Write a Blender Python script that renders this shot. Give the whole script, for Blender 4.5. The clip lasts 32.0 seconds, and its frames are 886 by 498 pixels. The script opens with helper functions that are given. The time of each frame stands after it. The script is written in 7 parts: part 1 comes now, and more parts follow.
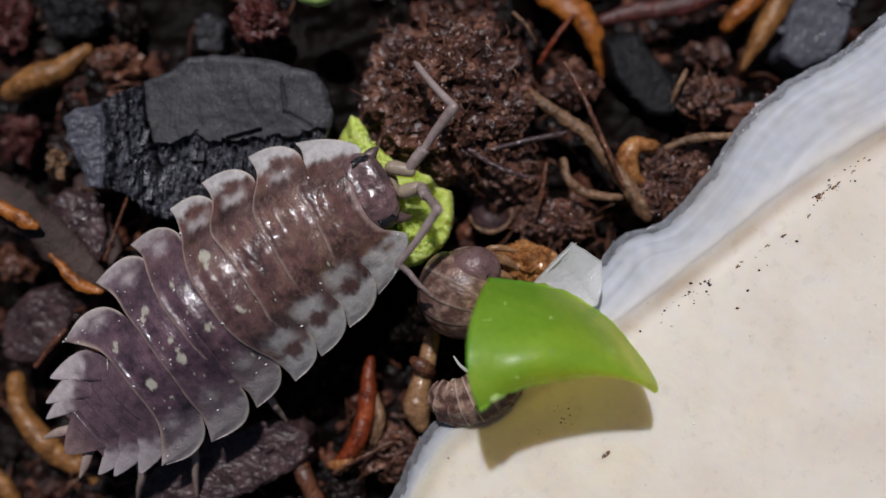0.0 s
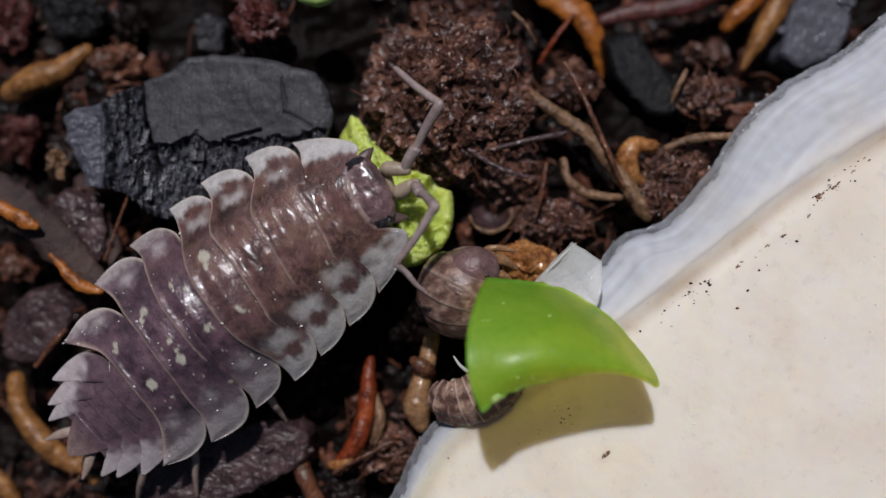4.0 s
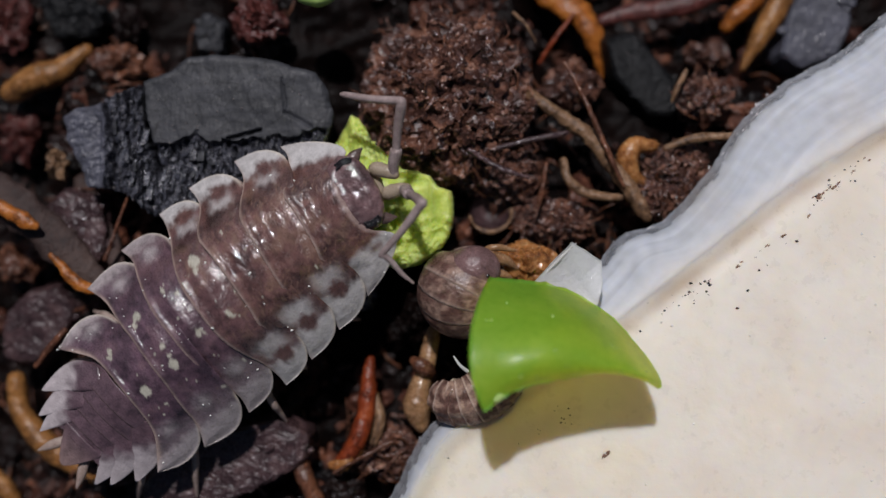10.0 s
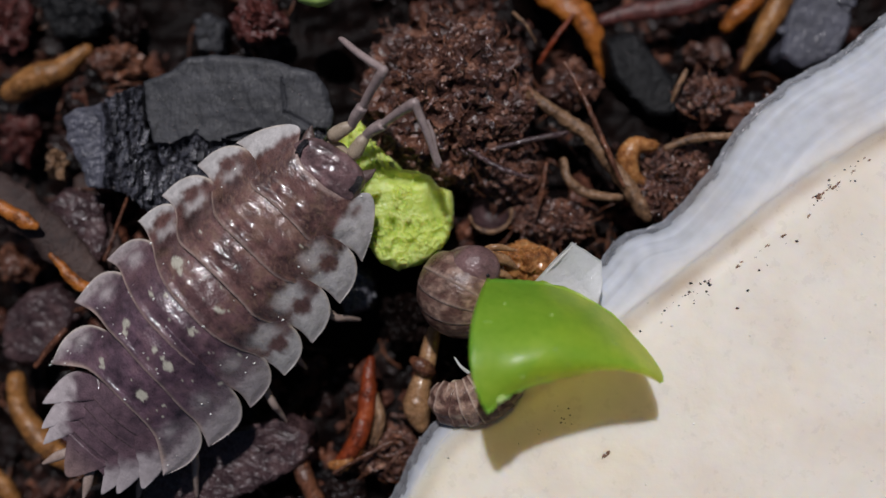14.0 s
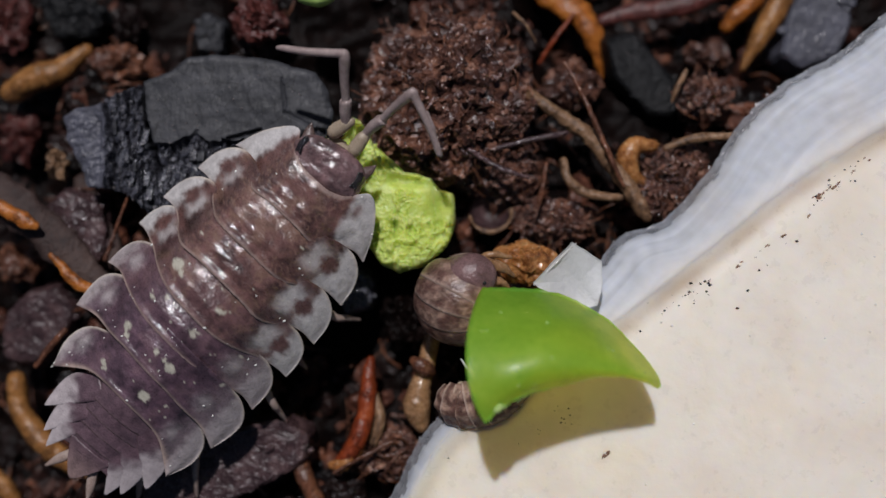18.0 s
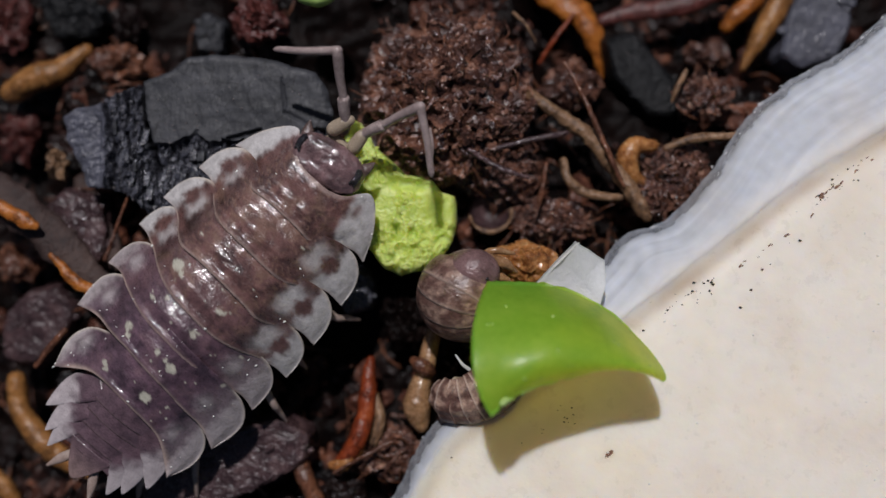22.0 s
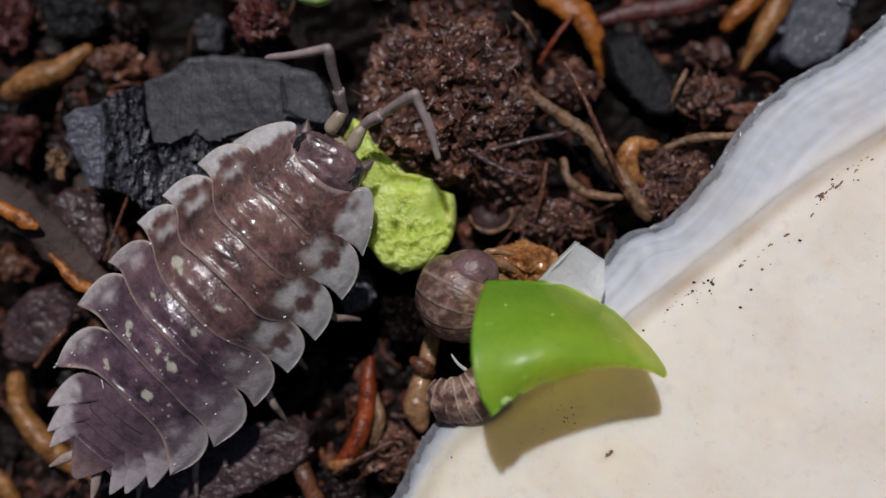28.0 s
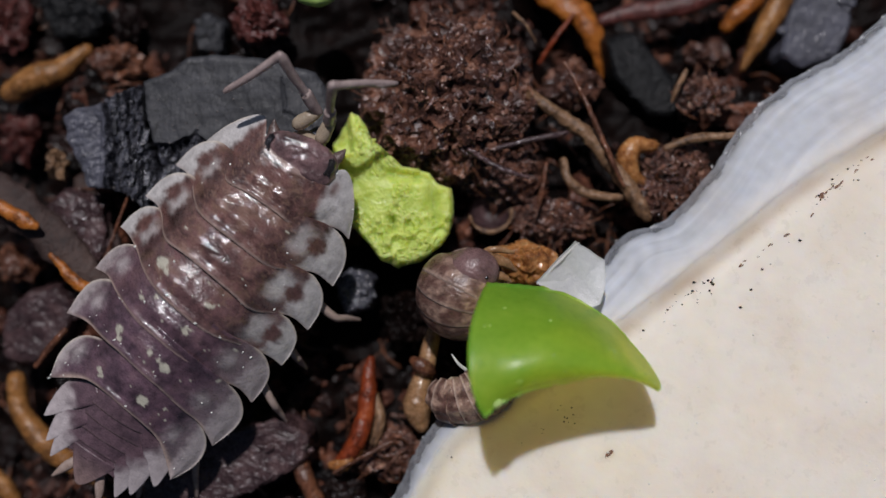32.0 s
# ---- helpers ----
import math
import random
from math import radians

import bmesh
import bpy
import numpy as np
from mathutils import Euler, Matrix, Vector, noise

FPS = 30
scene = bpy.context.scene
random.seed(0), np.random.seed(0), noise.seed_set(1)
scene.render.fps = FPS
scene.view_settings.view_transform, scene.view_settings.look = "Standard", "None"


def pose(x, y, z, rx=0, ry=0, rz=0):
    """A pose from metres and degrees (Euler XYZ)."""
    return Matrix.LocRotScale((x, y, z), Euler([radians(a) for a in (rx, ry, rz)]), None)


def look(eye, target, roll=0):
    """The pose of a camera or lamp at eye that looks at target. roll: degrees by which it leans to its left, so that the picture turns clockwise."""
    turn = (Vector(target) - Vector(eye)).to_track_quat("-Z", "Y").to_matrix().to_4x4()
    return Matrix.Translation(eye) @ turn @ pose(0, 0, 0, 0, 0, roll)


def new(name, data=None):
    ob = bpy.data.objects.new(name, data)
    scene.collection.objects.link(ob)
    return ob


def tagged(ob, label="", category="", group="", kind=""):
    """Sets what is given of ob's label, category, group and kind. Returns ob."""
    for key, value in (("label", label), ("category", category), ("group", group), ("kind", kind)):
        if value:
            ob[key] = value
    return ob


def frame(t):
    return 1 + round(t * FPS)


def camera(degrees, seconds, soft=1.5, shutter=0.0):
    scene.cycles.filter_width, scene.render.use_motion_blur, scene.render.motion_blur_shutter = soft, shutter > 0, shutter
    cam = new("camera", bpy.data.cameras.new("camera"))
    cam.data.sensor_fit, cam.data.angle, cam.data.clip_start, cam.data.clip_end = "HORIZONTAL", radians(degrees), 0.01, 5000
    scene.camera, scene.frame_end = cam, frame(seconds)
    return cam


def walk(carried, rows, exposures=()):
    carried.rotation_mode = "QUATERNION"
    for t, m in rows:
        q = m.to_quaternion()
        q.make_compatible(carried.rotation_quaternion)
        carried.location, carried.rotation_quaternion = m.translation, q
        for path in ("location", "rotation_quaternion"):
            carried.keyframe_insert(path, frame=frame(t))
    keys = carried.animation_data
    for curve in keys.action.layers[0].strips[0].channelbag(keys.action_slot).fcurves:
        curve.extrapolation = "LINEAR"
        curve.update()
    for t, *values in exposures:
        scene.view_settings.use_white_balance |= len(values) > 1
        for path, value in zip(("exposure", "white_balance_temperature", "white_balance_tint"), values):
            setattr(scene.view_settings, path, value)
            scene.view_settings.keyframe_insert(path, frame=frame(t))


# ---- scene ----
# Millimetres are used for all shapes below and turned into metres where meshes are made.
MM = 0.001
cam = camera(40, 32.0, soft=1.5)
cam.data.dof.use_dof, cam.data.dof.focus_distance, cam.data.dof.aperture_fstop = True, 0.0485, 25.0   # macro lens, focused on the backs
walk(cam, [(0, pose(0, 0, 0.04896)), (32, pose(0, 0, 0.04896))], exposures=[(0, 0.0, 6250, 15), (32, 0.0, 6250, 15)])

# ---------------------------------------------------------------- light
SUN_ELEVATION, SUN_BEARING = 58.5, 100.0     # degrees; bearing counted from +x to +y
world = bpy.data.worlds.new("world")
scene.world = world
world.use_nodes = True
sky = world.node_tree.nodes.new("ShaderNodeTexSky")
sky.sky_type, sky.sun_disc = "NISHITA", False
sky.sun_elevation, sky.sun_rotation = radians(SUN_ELEVATION), radians(90 - SUN_BEARING)
world.node_tree.nodes["Background"].inputs["Strength"].default_value = 0.022
world.node_tree.links.new(sky.outputs[0], world.node_tree.nodes["Background"].inputs["Color"])
sun = new("sun", bpy.data.lights.new("sun", "SUN"))
sun.data.energy, sun.data.angle, sun.data.color = 2.96, radians(1.8), (1.0, 0.975, 0.94)
sd = Vector((math.cos(radians(SUN_BEARING)) * math.cos(radians(SUN_ELEVATION)), math.sin(radians(SUN_BEARING)) * math.cos(radians(SUN_ELEVATION)), math.sin(radians(SUN_ELEVATION))))
sun.matrix_world = look(sd * 0.3, (0, 0, 0))

# ---------------------------------------------------------------- materials
def material(name, stops, rough=0.6, size=0.6, fine=0.08, bump=0.15, spec=0.5, tint=False, gloss_spots=0.0, translucent=0.0, glow_through=(1, 1, 1), stretch=(1, 1, 1), coat=0.0, subsurface=0.0, by_piece=0.0, bump_size=None, clear=0.0, clear_tint=(1, 1, 1), cracks=0.0, depth=0.5, coat_rough=0.18):
    """Procedural surface: a ramp of colours over two scales of noise (sizes in mm), fine relief, uneven gloss."""
    m = bpy.data.materials.new(name)
    m.use_nodes = True
    nt = m.node_tree
    n, l = nt.nodes, nt.links
    b, out = n["Principled BSDF"], n["Material Output"]
    tc = n.new("ShaderNodeTexCoord")
    mp = n.new("ShaderNodeMapping")
    mp.inputs["Scale"].default_value = stretch
    l.new(tc.outputs["Object"], mp.inputs["Vector"])
    big, small = n.new("ShaderNodeTexNoise"), n.new("ShaderNodeTexNoise")
    for node, s, d in ((big, size, 5), (small, fine, 6)):
        node.inputs["Scale"].default_value = 1 / (s * MM)
        node.inputs["Detail"].default_value = d
        node.inputs["Roughness"].default_value = 0.62
        l.new(mp.outputs[0], node.inputs["Vector"])
    add = n.new("ShaderNodeMath")
    add.operation = "MULTIPLY_ADD"
    add.inputs[1].default_value = 0.45
    l.new(small.outputs["Fac"], add.inputs[0])
    sub = n.new("ShaderNodeMath")
    sub.operation = "MULTIPLY_ADD"
    sub.inputs[1].default_value = 0.9
    sub.inputs[2].default_value = -0.2
    l.new(big.outputs["Fac"], sub.inputs[0])
    l.new(sub.outputs[0], add.inputs[2])
    fac = add.outputs[0]
    if by_piece:
        geo = n.new("ShaderNodeNewGeometry")
        off = n.new("ShaderNodeMath")
        off.operation = "MULTIPLY_ADD"
        off.inputs[1].default_value = by_piece
        l.new(geo.outputs["Random Per Island"], off.inputs[0])
        l.new(fac, off.inputs[2])
        sh = n.new("ShaderNodeMath")
        sh.operation = "SUBTRACT"
        sh.inputs[1].default_value = by_piece / 2
        l.new(off.outputs[0], sh.inputs[0])
        fac = sh.outputs[0]
    ramp = n.new("ShaderNodeValToRGB")
    while len(ramp.color_ramp.elements) < len(stops):
        ramp.color_ramp.elements.new(0.5)
    for e, (p, c) in zip(ramp.color_ramp.elements, stops):
        e.position, e.color = p, (*c, 1)
    l.new(fac, ramp.inputs[0])
    col = ramp.outputs[0]
    if cracks:
        vo = n.new("ShaderNodeTexVoronoi")
        vo.feature = "DISTANCE_TO_EDGE"
        vo.inputs["Scale"].default_value = 1 / (cracks * MM)
        l.new(mp.outputs[0], vo.inputs["Vector"])
        cr = n.new("ShaderNodeMapRange")
        cr.inputs[1].default_value, cr.inputs[2].default_value = 0.0, 0.03
        cr.inputs[3].default_value, cr.inputs[4].default_value = 0.35, 1.0
        l.new(vo.outputs["Distance"], cr.inputs[0])
        mk = n.new("ShaderNodeMix")
        mk.data_type, mk.blend_type = "RGBA", "MULTIPLY"
        mk.inputs[0].default_value = 1
        l.new(col, mk.inputs[6])
        l.new(cr.outputs[0], mk.inputs[7])
        col = mk.outputs[2]
    if tint:
        at = n.new("ShaderNodeAttribute")
        at.attribute_name = "tint"
        mix = n.new("ShaderNodeMix")
        mix.data_type, mix.blend_type = "RGBA", "MULTIPLY"
        mix.inputs[0].default_value = 1
        l.new(at.outputs["Color"], mix.inputs[6])
        l.new(col, mix.inputs[7])
        col = mix.outputs[2]
    l.new(col, b.inputs["Base Color"])
    b.inputs["Specular IOR Level"].default_value = spec
    b.inputs["Coat Weight"].default_value = coat
    b.inputs["Coat Roughness"].default_value = coat_rough
    if subsurface:
        b.inputs["Subsurface Weight"].default_value = subsurface
        b.inputs["Subsurface Radius"].default_value = tuple(k * depth * MM for k in (1.0, 0.8, 0.55))
        b.inputs["Subsurface Scale"].default_value = 1.0
    mr = n.new("ShaderNodeMapRange")
    mr.inputs[1].default_value, mr.inputs[2].default_value = 0.35, 0.65
    mr.inputs[3].default_value, mr.inputs[4].default_value = max(0.04, rough - 0.15 - gloss_spots), min(1, rough + 0.15)
    l.new(small.outputs["Fac"], mr.inputs[0])
    l.new(mr.outputs[0], b.inputs["Roughness"])
    hb = small
    if bump_size:
        hb = n.new("ShaderNodeTexNoise")
        hb.inputs["Scale"].default_value = 1 / (bump_size * MM)
        hb.inputs["Detail"].default_value = 3
        l.new(mp.outputs[0], hb.inputs["Vector"])
    bp = n.new("ShaderNodeBump")
    bp.inputs["Strength"].default_value = 1.0
    bp.inputs["Distance"].default_value = bump * (bump_size or fine) * MM
    l.new(hb.outputs["Fac"], bp.inputs["Height"])
    l.new(bp.outputs[0], b.inputs["Normal"])
    l.new(bp.outputs[0], b.inputs["Coat Normal"])
    if translucent:
        tr = n.new("ShaderNodeBsdfTranslucent")
        g = n.new("ShaderNodeMix")
        g.data_type, g.blend_type = "RGBA", "MULTIPLY"
        g.inputs[0].default_value = 1
        g.inputs[7].default_value = (*glow_through, 1)
        l.new(col, g.inputs[6])
        l.new(g.outputs[2], tr.inputs["Color"])
        l.new(bp.outputs[0], tr.inputs["Normal"])
        ms = n.new("ShaderNodeMixShader")
        ms.inputs[0].default_value = translucent
        l.new(b.outputs[0], ms.inputs[1])
        l.new(tr.outputs[0], ms.inputs[2])
        l.new(ms.outputs[0], out.inputs["Surface"])
        if clear:
            tp, mc = n.new("ShaderNodeBsdfTransparent"), n.new("ShaderNodeMixShader")
            tp.inputs["Color"].default_value = (*clear_tint, 1)
            mc.inputs[0].default_value = clear
            l.new(ms.outputs[0], mc.inputs[1])
            l.new(tp.outputs[0], mc.inputs[2])
            l.new(mc.outputs[0], out.inputs["Surface"])
    return m


# soil nearly black: the shade of deep gaps is put into its colour
M_SOIL_SHADED = material("shaded_wet_soil", [(0.3, (0.001728, 0.00102, 0.0009)), (0.55, (0.00432, 0.00204, 0.00162)), (0.85, (0.01728, 0.00612, 0.0036))], 0.55, 0.9, 0.12, 0.4, spec=0.06, gloss_spots=0.1, bump_size=0.12)
M_CRUMB = material("soil_crumbs", [(0.1, (0.00405, 0.002812, 0.002812)), (0.5, (0.01485, 0.00675, 0.005625)), (0.75, (0.0675, 0.02363, 0.01463)), (1.0, (0.2025, 0.07875, 0.04275))], 0.45, 0.5, 0.09, 0.35, spec=0.22, gloss_spots=0.12, by_piece=0.8, bump_size=0.08)
M_PEAT = material("peat_clump", [(0.3, (0.012, 0.0055, 0.0045)), (0.47, (0.062, 0.027, 0.019)), (0.62, (0.175, 0.075, 0.044)), (0.85, (0.39, 0.21, 0.13))], 0.34, 1.1, 0.09, 0.45, spec=0.5, gloss_spots=0.15, bump_size=0.08)
M_CLOD = material("peat_crumbs", [(0.1, (0.016, 0.007, 0.006)), (0.45, (0.08, 0.035, 0.025)), (0.75, (0.21, 0.10, 0.065)), (1.0, (0.45, 0.30, 0.22))], 0.24, 0.4, 0.08, 0.4, spec=0.8, gloss_spots=0.15, by_piece=0.6, bump_size=0.07)
M_GRIT = material("dark_grit", [(0.25, (0.00182, 0.00182, 0.002048)), (0.5, (0.00637, 0.006598, 0.00728)), (0.85, (0.02275, 0.02275, 0.02503))], 0.5, 0.4, 0.1, 0.4, spec=0.16, bump_size=0.1)
M_RED = material("red_brown_peat", [(0.25, (0.01391, 0.003564, 0.00315)), (0.55, (0.07949, 0.02074, 0.01638)), (0.85, (0.1888, 0.06156, 0.04725))], 0.42, 0.5, 0.1, 0.45, spec=0.4, gloss_spots=0.15, bump_size=0.08)
M_CHAR = material("charcoal", [(0.25, (0.014, 0.0145, 0.017)), (0.5, (0.030, 0.031, 0.036)), (0.85, (0.064, 0.065, 0.075))], 0.6, 1.4, 0.07, 0.05, spec=0.3, gloss_spots=0.05, stretch=(1, 2.2, 1), cracks=1.1, bump_size=0.07)
M_CHAR_BLUE = material("blue_grey_charcoal", [(0.25, (0.035, 0.036, 0.045)), (0.5, (0.068, 0.069, 0.088)), (0.85, (0.125, 0.127, 0.16))], 0.5, 0.9, 0.07, 0.2, spec=0.4, gloss_spots=0.15, bump_size=0.08)
M_CHAR_GLOSS = material("broken_charcoal", [(0.25, (0.016, 0.016, 0.021)), (0.5, (0.05, 0.051, 0.064)), (0.85, (0.13, 0.132, 0.16))], 0.28, 0.5, 0.16, 0.5, spec=0.9, gloss_spots=0.0, stretch=(1.8, 1, 1), bump_size=0.13)
M_BARK = material("dark_bark", [(0.25, (0.01516, 0.008073, 0.008775)), (0.5, (0.05054, 0.02808, 0.02948)), (0.8, (0.1516, 0.08775, 0.08424))], 0.36, 0.9, 0.09, 0.4, gloss_spots=0.15, bump_size=0.09)
M_STRIP = material("dull_bark_strip", [(0.25, (0.014, 0.008, 0.0075)), (0.5, (0.045, 0.027, 0.023)), (0.85, (0.105, 0.068, 0.056))], 0.6, 1.0, 0.12, 0.6, spec=0.25, bump_size=0.14)
M_STICK = material("brown_bark", [(0.25, (0.0324, 0.0126, 0.0081)), (0.5, (0.0972, 0.0387, 0.0216)), (0.85, (0.324, 0.117, 0.0495))], 0.34, 0.8, 0.1, 0.3, gloss_spots=0.2, bump_size=0.11)
M_TAN = material("tan_root", [(0.3, (0.061, 0.02684, 0.00976)), (0.52, (0.2655, 0.1171, 0.03294)), (0.85, (0.4646, 0.2577, 0.1025))], 0.4, 0.7, 0.1, 0.3, spec=0.35, gloss_spots=0.1, subsurface=0.2, bump_size=0.11)
M_ORANGE = material("orange_root", [(0.3, (0.06, 0.018, 0.005)), (0.52, (0.323, 0.1013, 0.014)), (0.85, (0.476, 0.2025, 0.049))], 0.4, 0.7, 0.1, 0.3, spec=0.35, gloss_spots=0.1, subsurface=0.2, bump_size=0.11)
M_RUST = material("rusty_twig", [(0.3, (0.03, 0.008, 0.004)), (0.52, (0.1913, 0.03188, 0.00825)), (0.85, (0.4275, 0.1125, 0.02888))], 0.4, 0.7, 0.1, 0.3, spec=0.35, gloss_spots=0.1, bump_size=0.11)
M_BEIGE = material("beige_root", [(0.3, (0.035, 0.02, 0.013)), (0.52, (0.204, 0.1148, 0.0615)), (0.85, (0.391, 0.2624, 0.164))], 0.4, 0.45, 0.1, 0.5, spec=0.35, gloss_spots=0.1, subsurface=0.2, bump_size=0.11)
M_PALE = material("pale_root", [(0.25, (0.1297, 0.06461, 0.02993)), (0.5, (0.2725, 0.1508, 0.07367)), (0.85, (0.3893, 0.2477, 0.1382))], 0.25, 0.6, 0.1, 0.2, gloss_spots=0.15, subsurface=0.3, bump_size=0.11)
M_AMBER = material("amber_husk", [(0.25, (0.07, 0.024, 0.008)), (0.42, (0.25, 0.10, 0.03)), (0.6, (0.42, 0.20, 0.07)), (0.85, (0.6, 0.45, 0.3))], 0.2, 0.7, 0.12, 0.25, gloss_spots=0.1, subsurface=0.5, bump_size=0.1)
M_PEEL = material("green_peel", [(0.25, (0.1362, 0.5625, 0.03812)), (0.5, (0.1703, 0.6458, 0.049)), (0.85, (0.2316, 0.7395, 0.07623))], 0.42, 1.6, 0.25, 0.05, spec=0.7, translucent=0.60, coat=0.5, coat_rough=0.26, glow_through=(5.0, 1.5, 4.5), clear=0.18, clear_tint=(1.0, 0.83, 0.3))
M_MEMBRANE = material("peel_lining", [(0.25, (0.5, 0.6, 0.2)), (0.85, (0.65, 0.7, 0.3))], 0.5, 1.0, 0.2, 0.1, translucent=0.6, clear=0.9, clear_tint=(1.0, 0.85, 0.35))
M_FLESH = material("pale_green_flesh", [(0.2, (0.38, 0.49, 0.06)), (0.5, (0.53, 0.63, 0.13)), (0.85, (0.75, 0.79, 0.34))], 0.5, 0.5, 0.1, 0.28, subsurface=0.9, depth=1.2, gloss_spots=0.1, bump_size=0.12)
M_FLESH_GRAIN = material("pale_green_grains", [(0.2, (0.5, 0.6, 0.1)), (0.5, (0.68, 0.75, 0.2)), (0.85, (0.84, 0.86, 0.42))], 0.5, 0.5, 0.1, 0.2, translucent=0.35)
M_SHELL = material("cream_shell", [(0.2, (0.965, 0.96, 0.95)), (0.5, (0.97, 0.96, 0.95)), (0.85, (1.0, 1.0, 1.0))], 0.55, 2.5, 0.6, 0.05, tint=True, subsurface=0.7, depth=1.4, gloss_spots=0.2, bump_size=0.4)
M_RIM = material("pearly_rim", [(0.2, (0.9, 0.9, 0.9)), (0.5, (0.97, 0.97, 0.97)), (0.85, (1.05, 1.05, 1.05))], 0.56, 1.5, 0.35, 0.02, spec=0.4, translucent=0.2, tint=True, subsurface=0.4, depth=0.8, gloss_spots=-0.12, bump_size=0.6)
M_CLEAR = material("glassy_shell_edge", [(0.2, (0.62, 0.64, 0.67)), (0.5, (0.85, 0.86, 0.88)), (0.85, (1.0, 1.0, 1.0))], 0.14, 0.5, 0.1, 0.5, spec=0.7, translucent=0.3, clear=0.45, tint=True, bump_size=0.16)
M_FLAKE = material("clear_flake", [(0.2, (0.84, 0.85, 0.86)), (0.5, (0.93, 0.935, 0.94)), (0.85, (0.96, 0.96, 0.96))], 0.16, 0.9, 0.2, 0.3, translucent=0.45, clear=0.24)
M_RIM_EDGE = material("whitish_edge", [(0.2, (0.6, 0.57, 0.53)), (0.5, (0.78, 0.76, 0.73)), (0.85, (0.9, 0.89, 0.87))], 0.2, 0.6, 0.12, 0.3, translucent=0.35, clear=0.25)
M_GRAIN = material("black_grain", [(0.3, (0.01, 0.008, 0.006)), (0.8, (0.04, 0.025, 0.015))], 0.5, 0.2, 0.05, 0.5)
M_STAIN = material("brown_stain", [(0.3, (0.12, 0.05, 0.03)), (0.8, (0.3, 0.17, 0.1))], 0.6, 0.2, 0.05, 0.3)
M_BACK = material("woodlouse_shell", [(0.2, (0.74, 0.72, 0.7)), (0.5, (0.95, 0.93, 0.92)), (0.8, (1.22, 1.19, 1.17))], 0.40, 0.45, 0.08, 0.19, spec=0.45, coat=1.0, coat_rough=0.09, stretch=(1.4, 1, 1), tint=True, gloss_spots=0.06, bump_size=0.13)
M_HEAD = material("woodlouse_head", [(0.2, (0.6, 0.58, 0.56)), (0.5, (0.95, 0.93, 0.92)), (0.8, (1.4, 1.35, 1.3))], 0.45, 0.3, 0.08, 0.22, spec=0.4, coat=1.0, coat_rough=0.1, tint=True, gloss_spots=0.1, bump_size=0.1)
M_YOUNG = material("young_woodlouse_shell", [(0.2, (0.6, 0.57, 0.55)), (0.5, (1.1, 1.02, 0.98)), (0.8, (1.3, 1.28, 1.25))], 0.34, 0.25, 0.08, 0.3, spec=0.4, tint=True, translucent=0.3, coat=0.35, bump_size=0.14)
M_LIMB = material("greyish_limb", [(0.2, (0.26, 0.1905, 0.182)), (0.5, (0.429, 0.3366, 0.3185)), (0.85, (0.65, 0.5334, 0.507))], 0.28, 0.4, 0.08, 0.25, translucent=0.3)
M_JOINT = material("pale_limb", [(0.2, (0.30, 0.23, 0.16)), (0.5, (0.45, 0.36, 0.265)), (0.85, (0.60, 0.51, 0.40))], 0.3, 0.4, 0.08, 0.25, translucent=0.3)
M_SPECK = material("white_dust", [(0.2, (0.6, 0.6, 0.55)), (0.8, (0.8, 0.8, 0.76))], 0.5, 0.2, 0.05, 0.2)
M_SPECK2 = material("wet_grit", [(0.2, (0.06, 0.05, 0.05)), (0.8, (0.25, 0.22, 0.21))], 0.12, 0.2, 0.05, 0.2, spec=0.8)
M_HORN = material("dark_horn", [(0.2, (0.045, 0.03, 0.026)), (0.5, (0.085, 0.055, 0.048)), (0.85, (0.16, 0.11, 0.1))], 0.28, 0.3, 0.08, 0.2)
# pale and glossy, for added grains that imitate sparkle on the cuttlebone
M_GLINT = material("sparkle_grain", [(0.2, (0.7, 0.66, 0.6)), (0.8, (0.85, 0.82, 0.78))], 0.08, 0.2, 0.05, 0.1, spec=0.9)
M_PITH = material("pith", [(0.2, (0.30, 0.46, 0.1)), (0.8, (0.42, 0.56, 0.18))], 0.5, 0.3, 0.1, 0.2)
M_LEG = material("pinkish_leg", [(0.2, (0.3, 0.21, 0.17)), (0.5, (0.46, 0.35, 0.3)), (0.85, (0.6, 0.5, 0.44))], 0.28, 0.4, 0.08, 0.2, translucent=0.3)
M_EYE = material("black_eye", [(0.2, (0.006, 0.005, 0.006)), (0.8, (0.02, 0.016, 0.018))], 0.12, 0.2, 0.05, 0.05, spec=0.7)

# ---------------------------------------------------------------- mesh tools
def part(name, shape, mat, parent=None, label="", smooth=True, where=None):
    """shape: (vertices, faces) or (vertices, faces, colours) in millimetres. Makes one mesh object, under a parent if given."""
    me = bpy.data.meshes.new(name)
    me.from_pydata((np.asarray(shape[0], float) * MM).tolist(), [], [tuple(map(int, f)) for f in shape[1]])
    if len(shape) > 2:
        a = me.color_attributes.new("tint", "FLOAT_COLOR", "POINT")
        a.data.foreach_set("color", np.c_[shape[2], np.ones(len(shape[2]))].ravel())
    if smooth:
        me.polygons.foreach_set("use_smooth", np.ones(len(me.polygons), bool))
    me.materials.append(mat)
    ob = new(name, me)
    if parent:
        ob.parent = parent
    if where:
        ob.matrix_basis = where
    if label:
        tagged(ob, label)
    return ob


def thing(name, label, category, at=(0, 0, 0), group=""):
    e = new(name)
    e.empty_display_size = 0.002
    e.location = Vector(at) * MM
    return tagged(e, label, category, group)


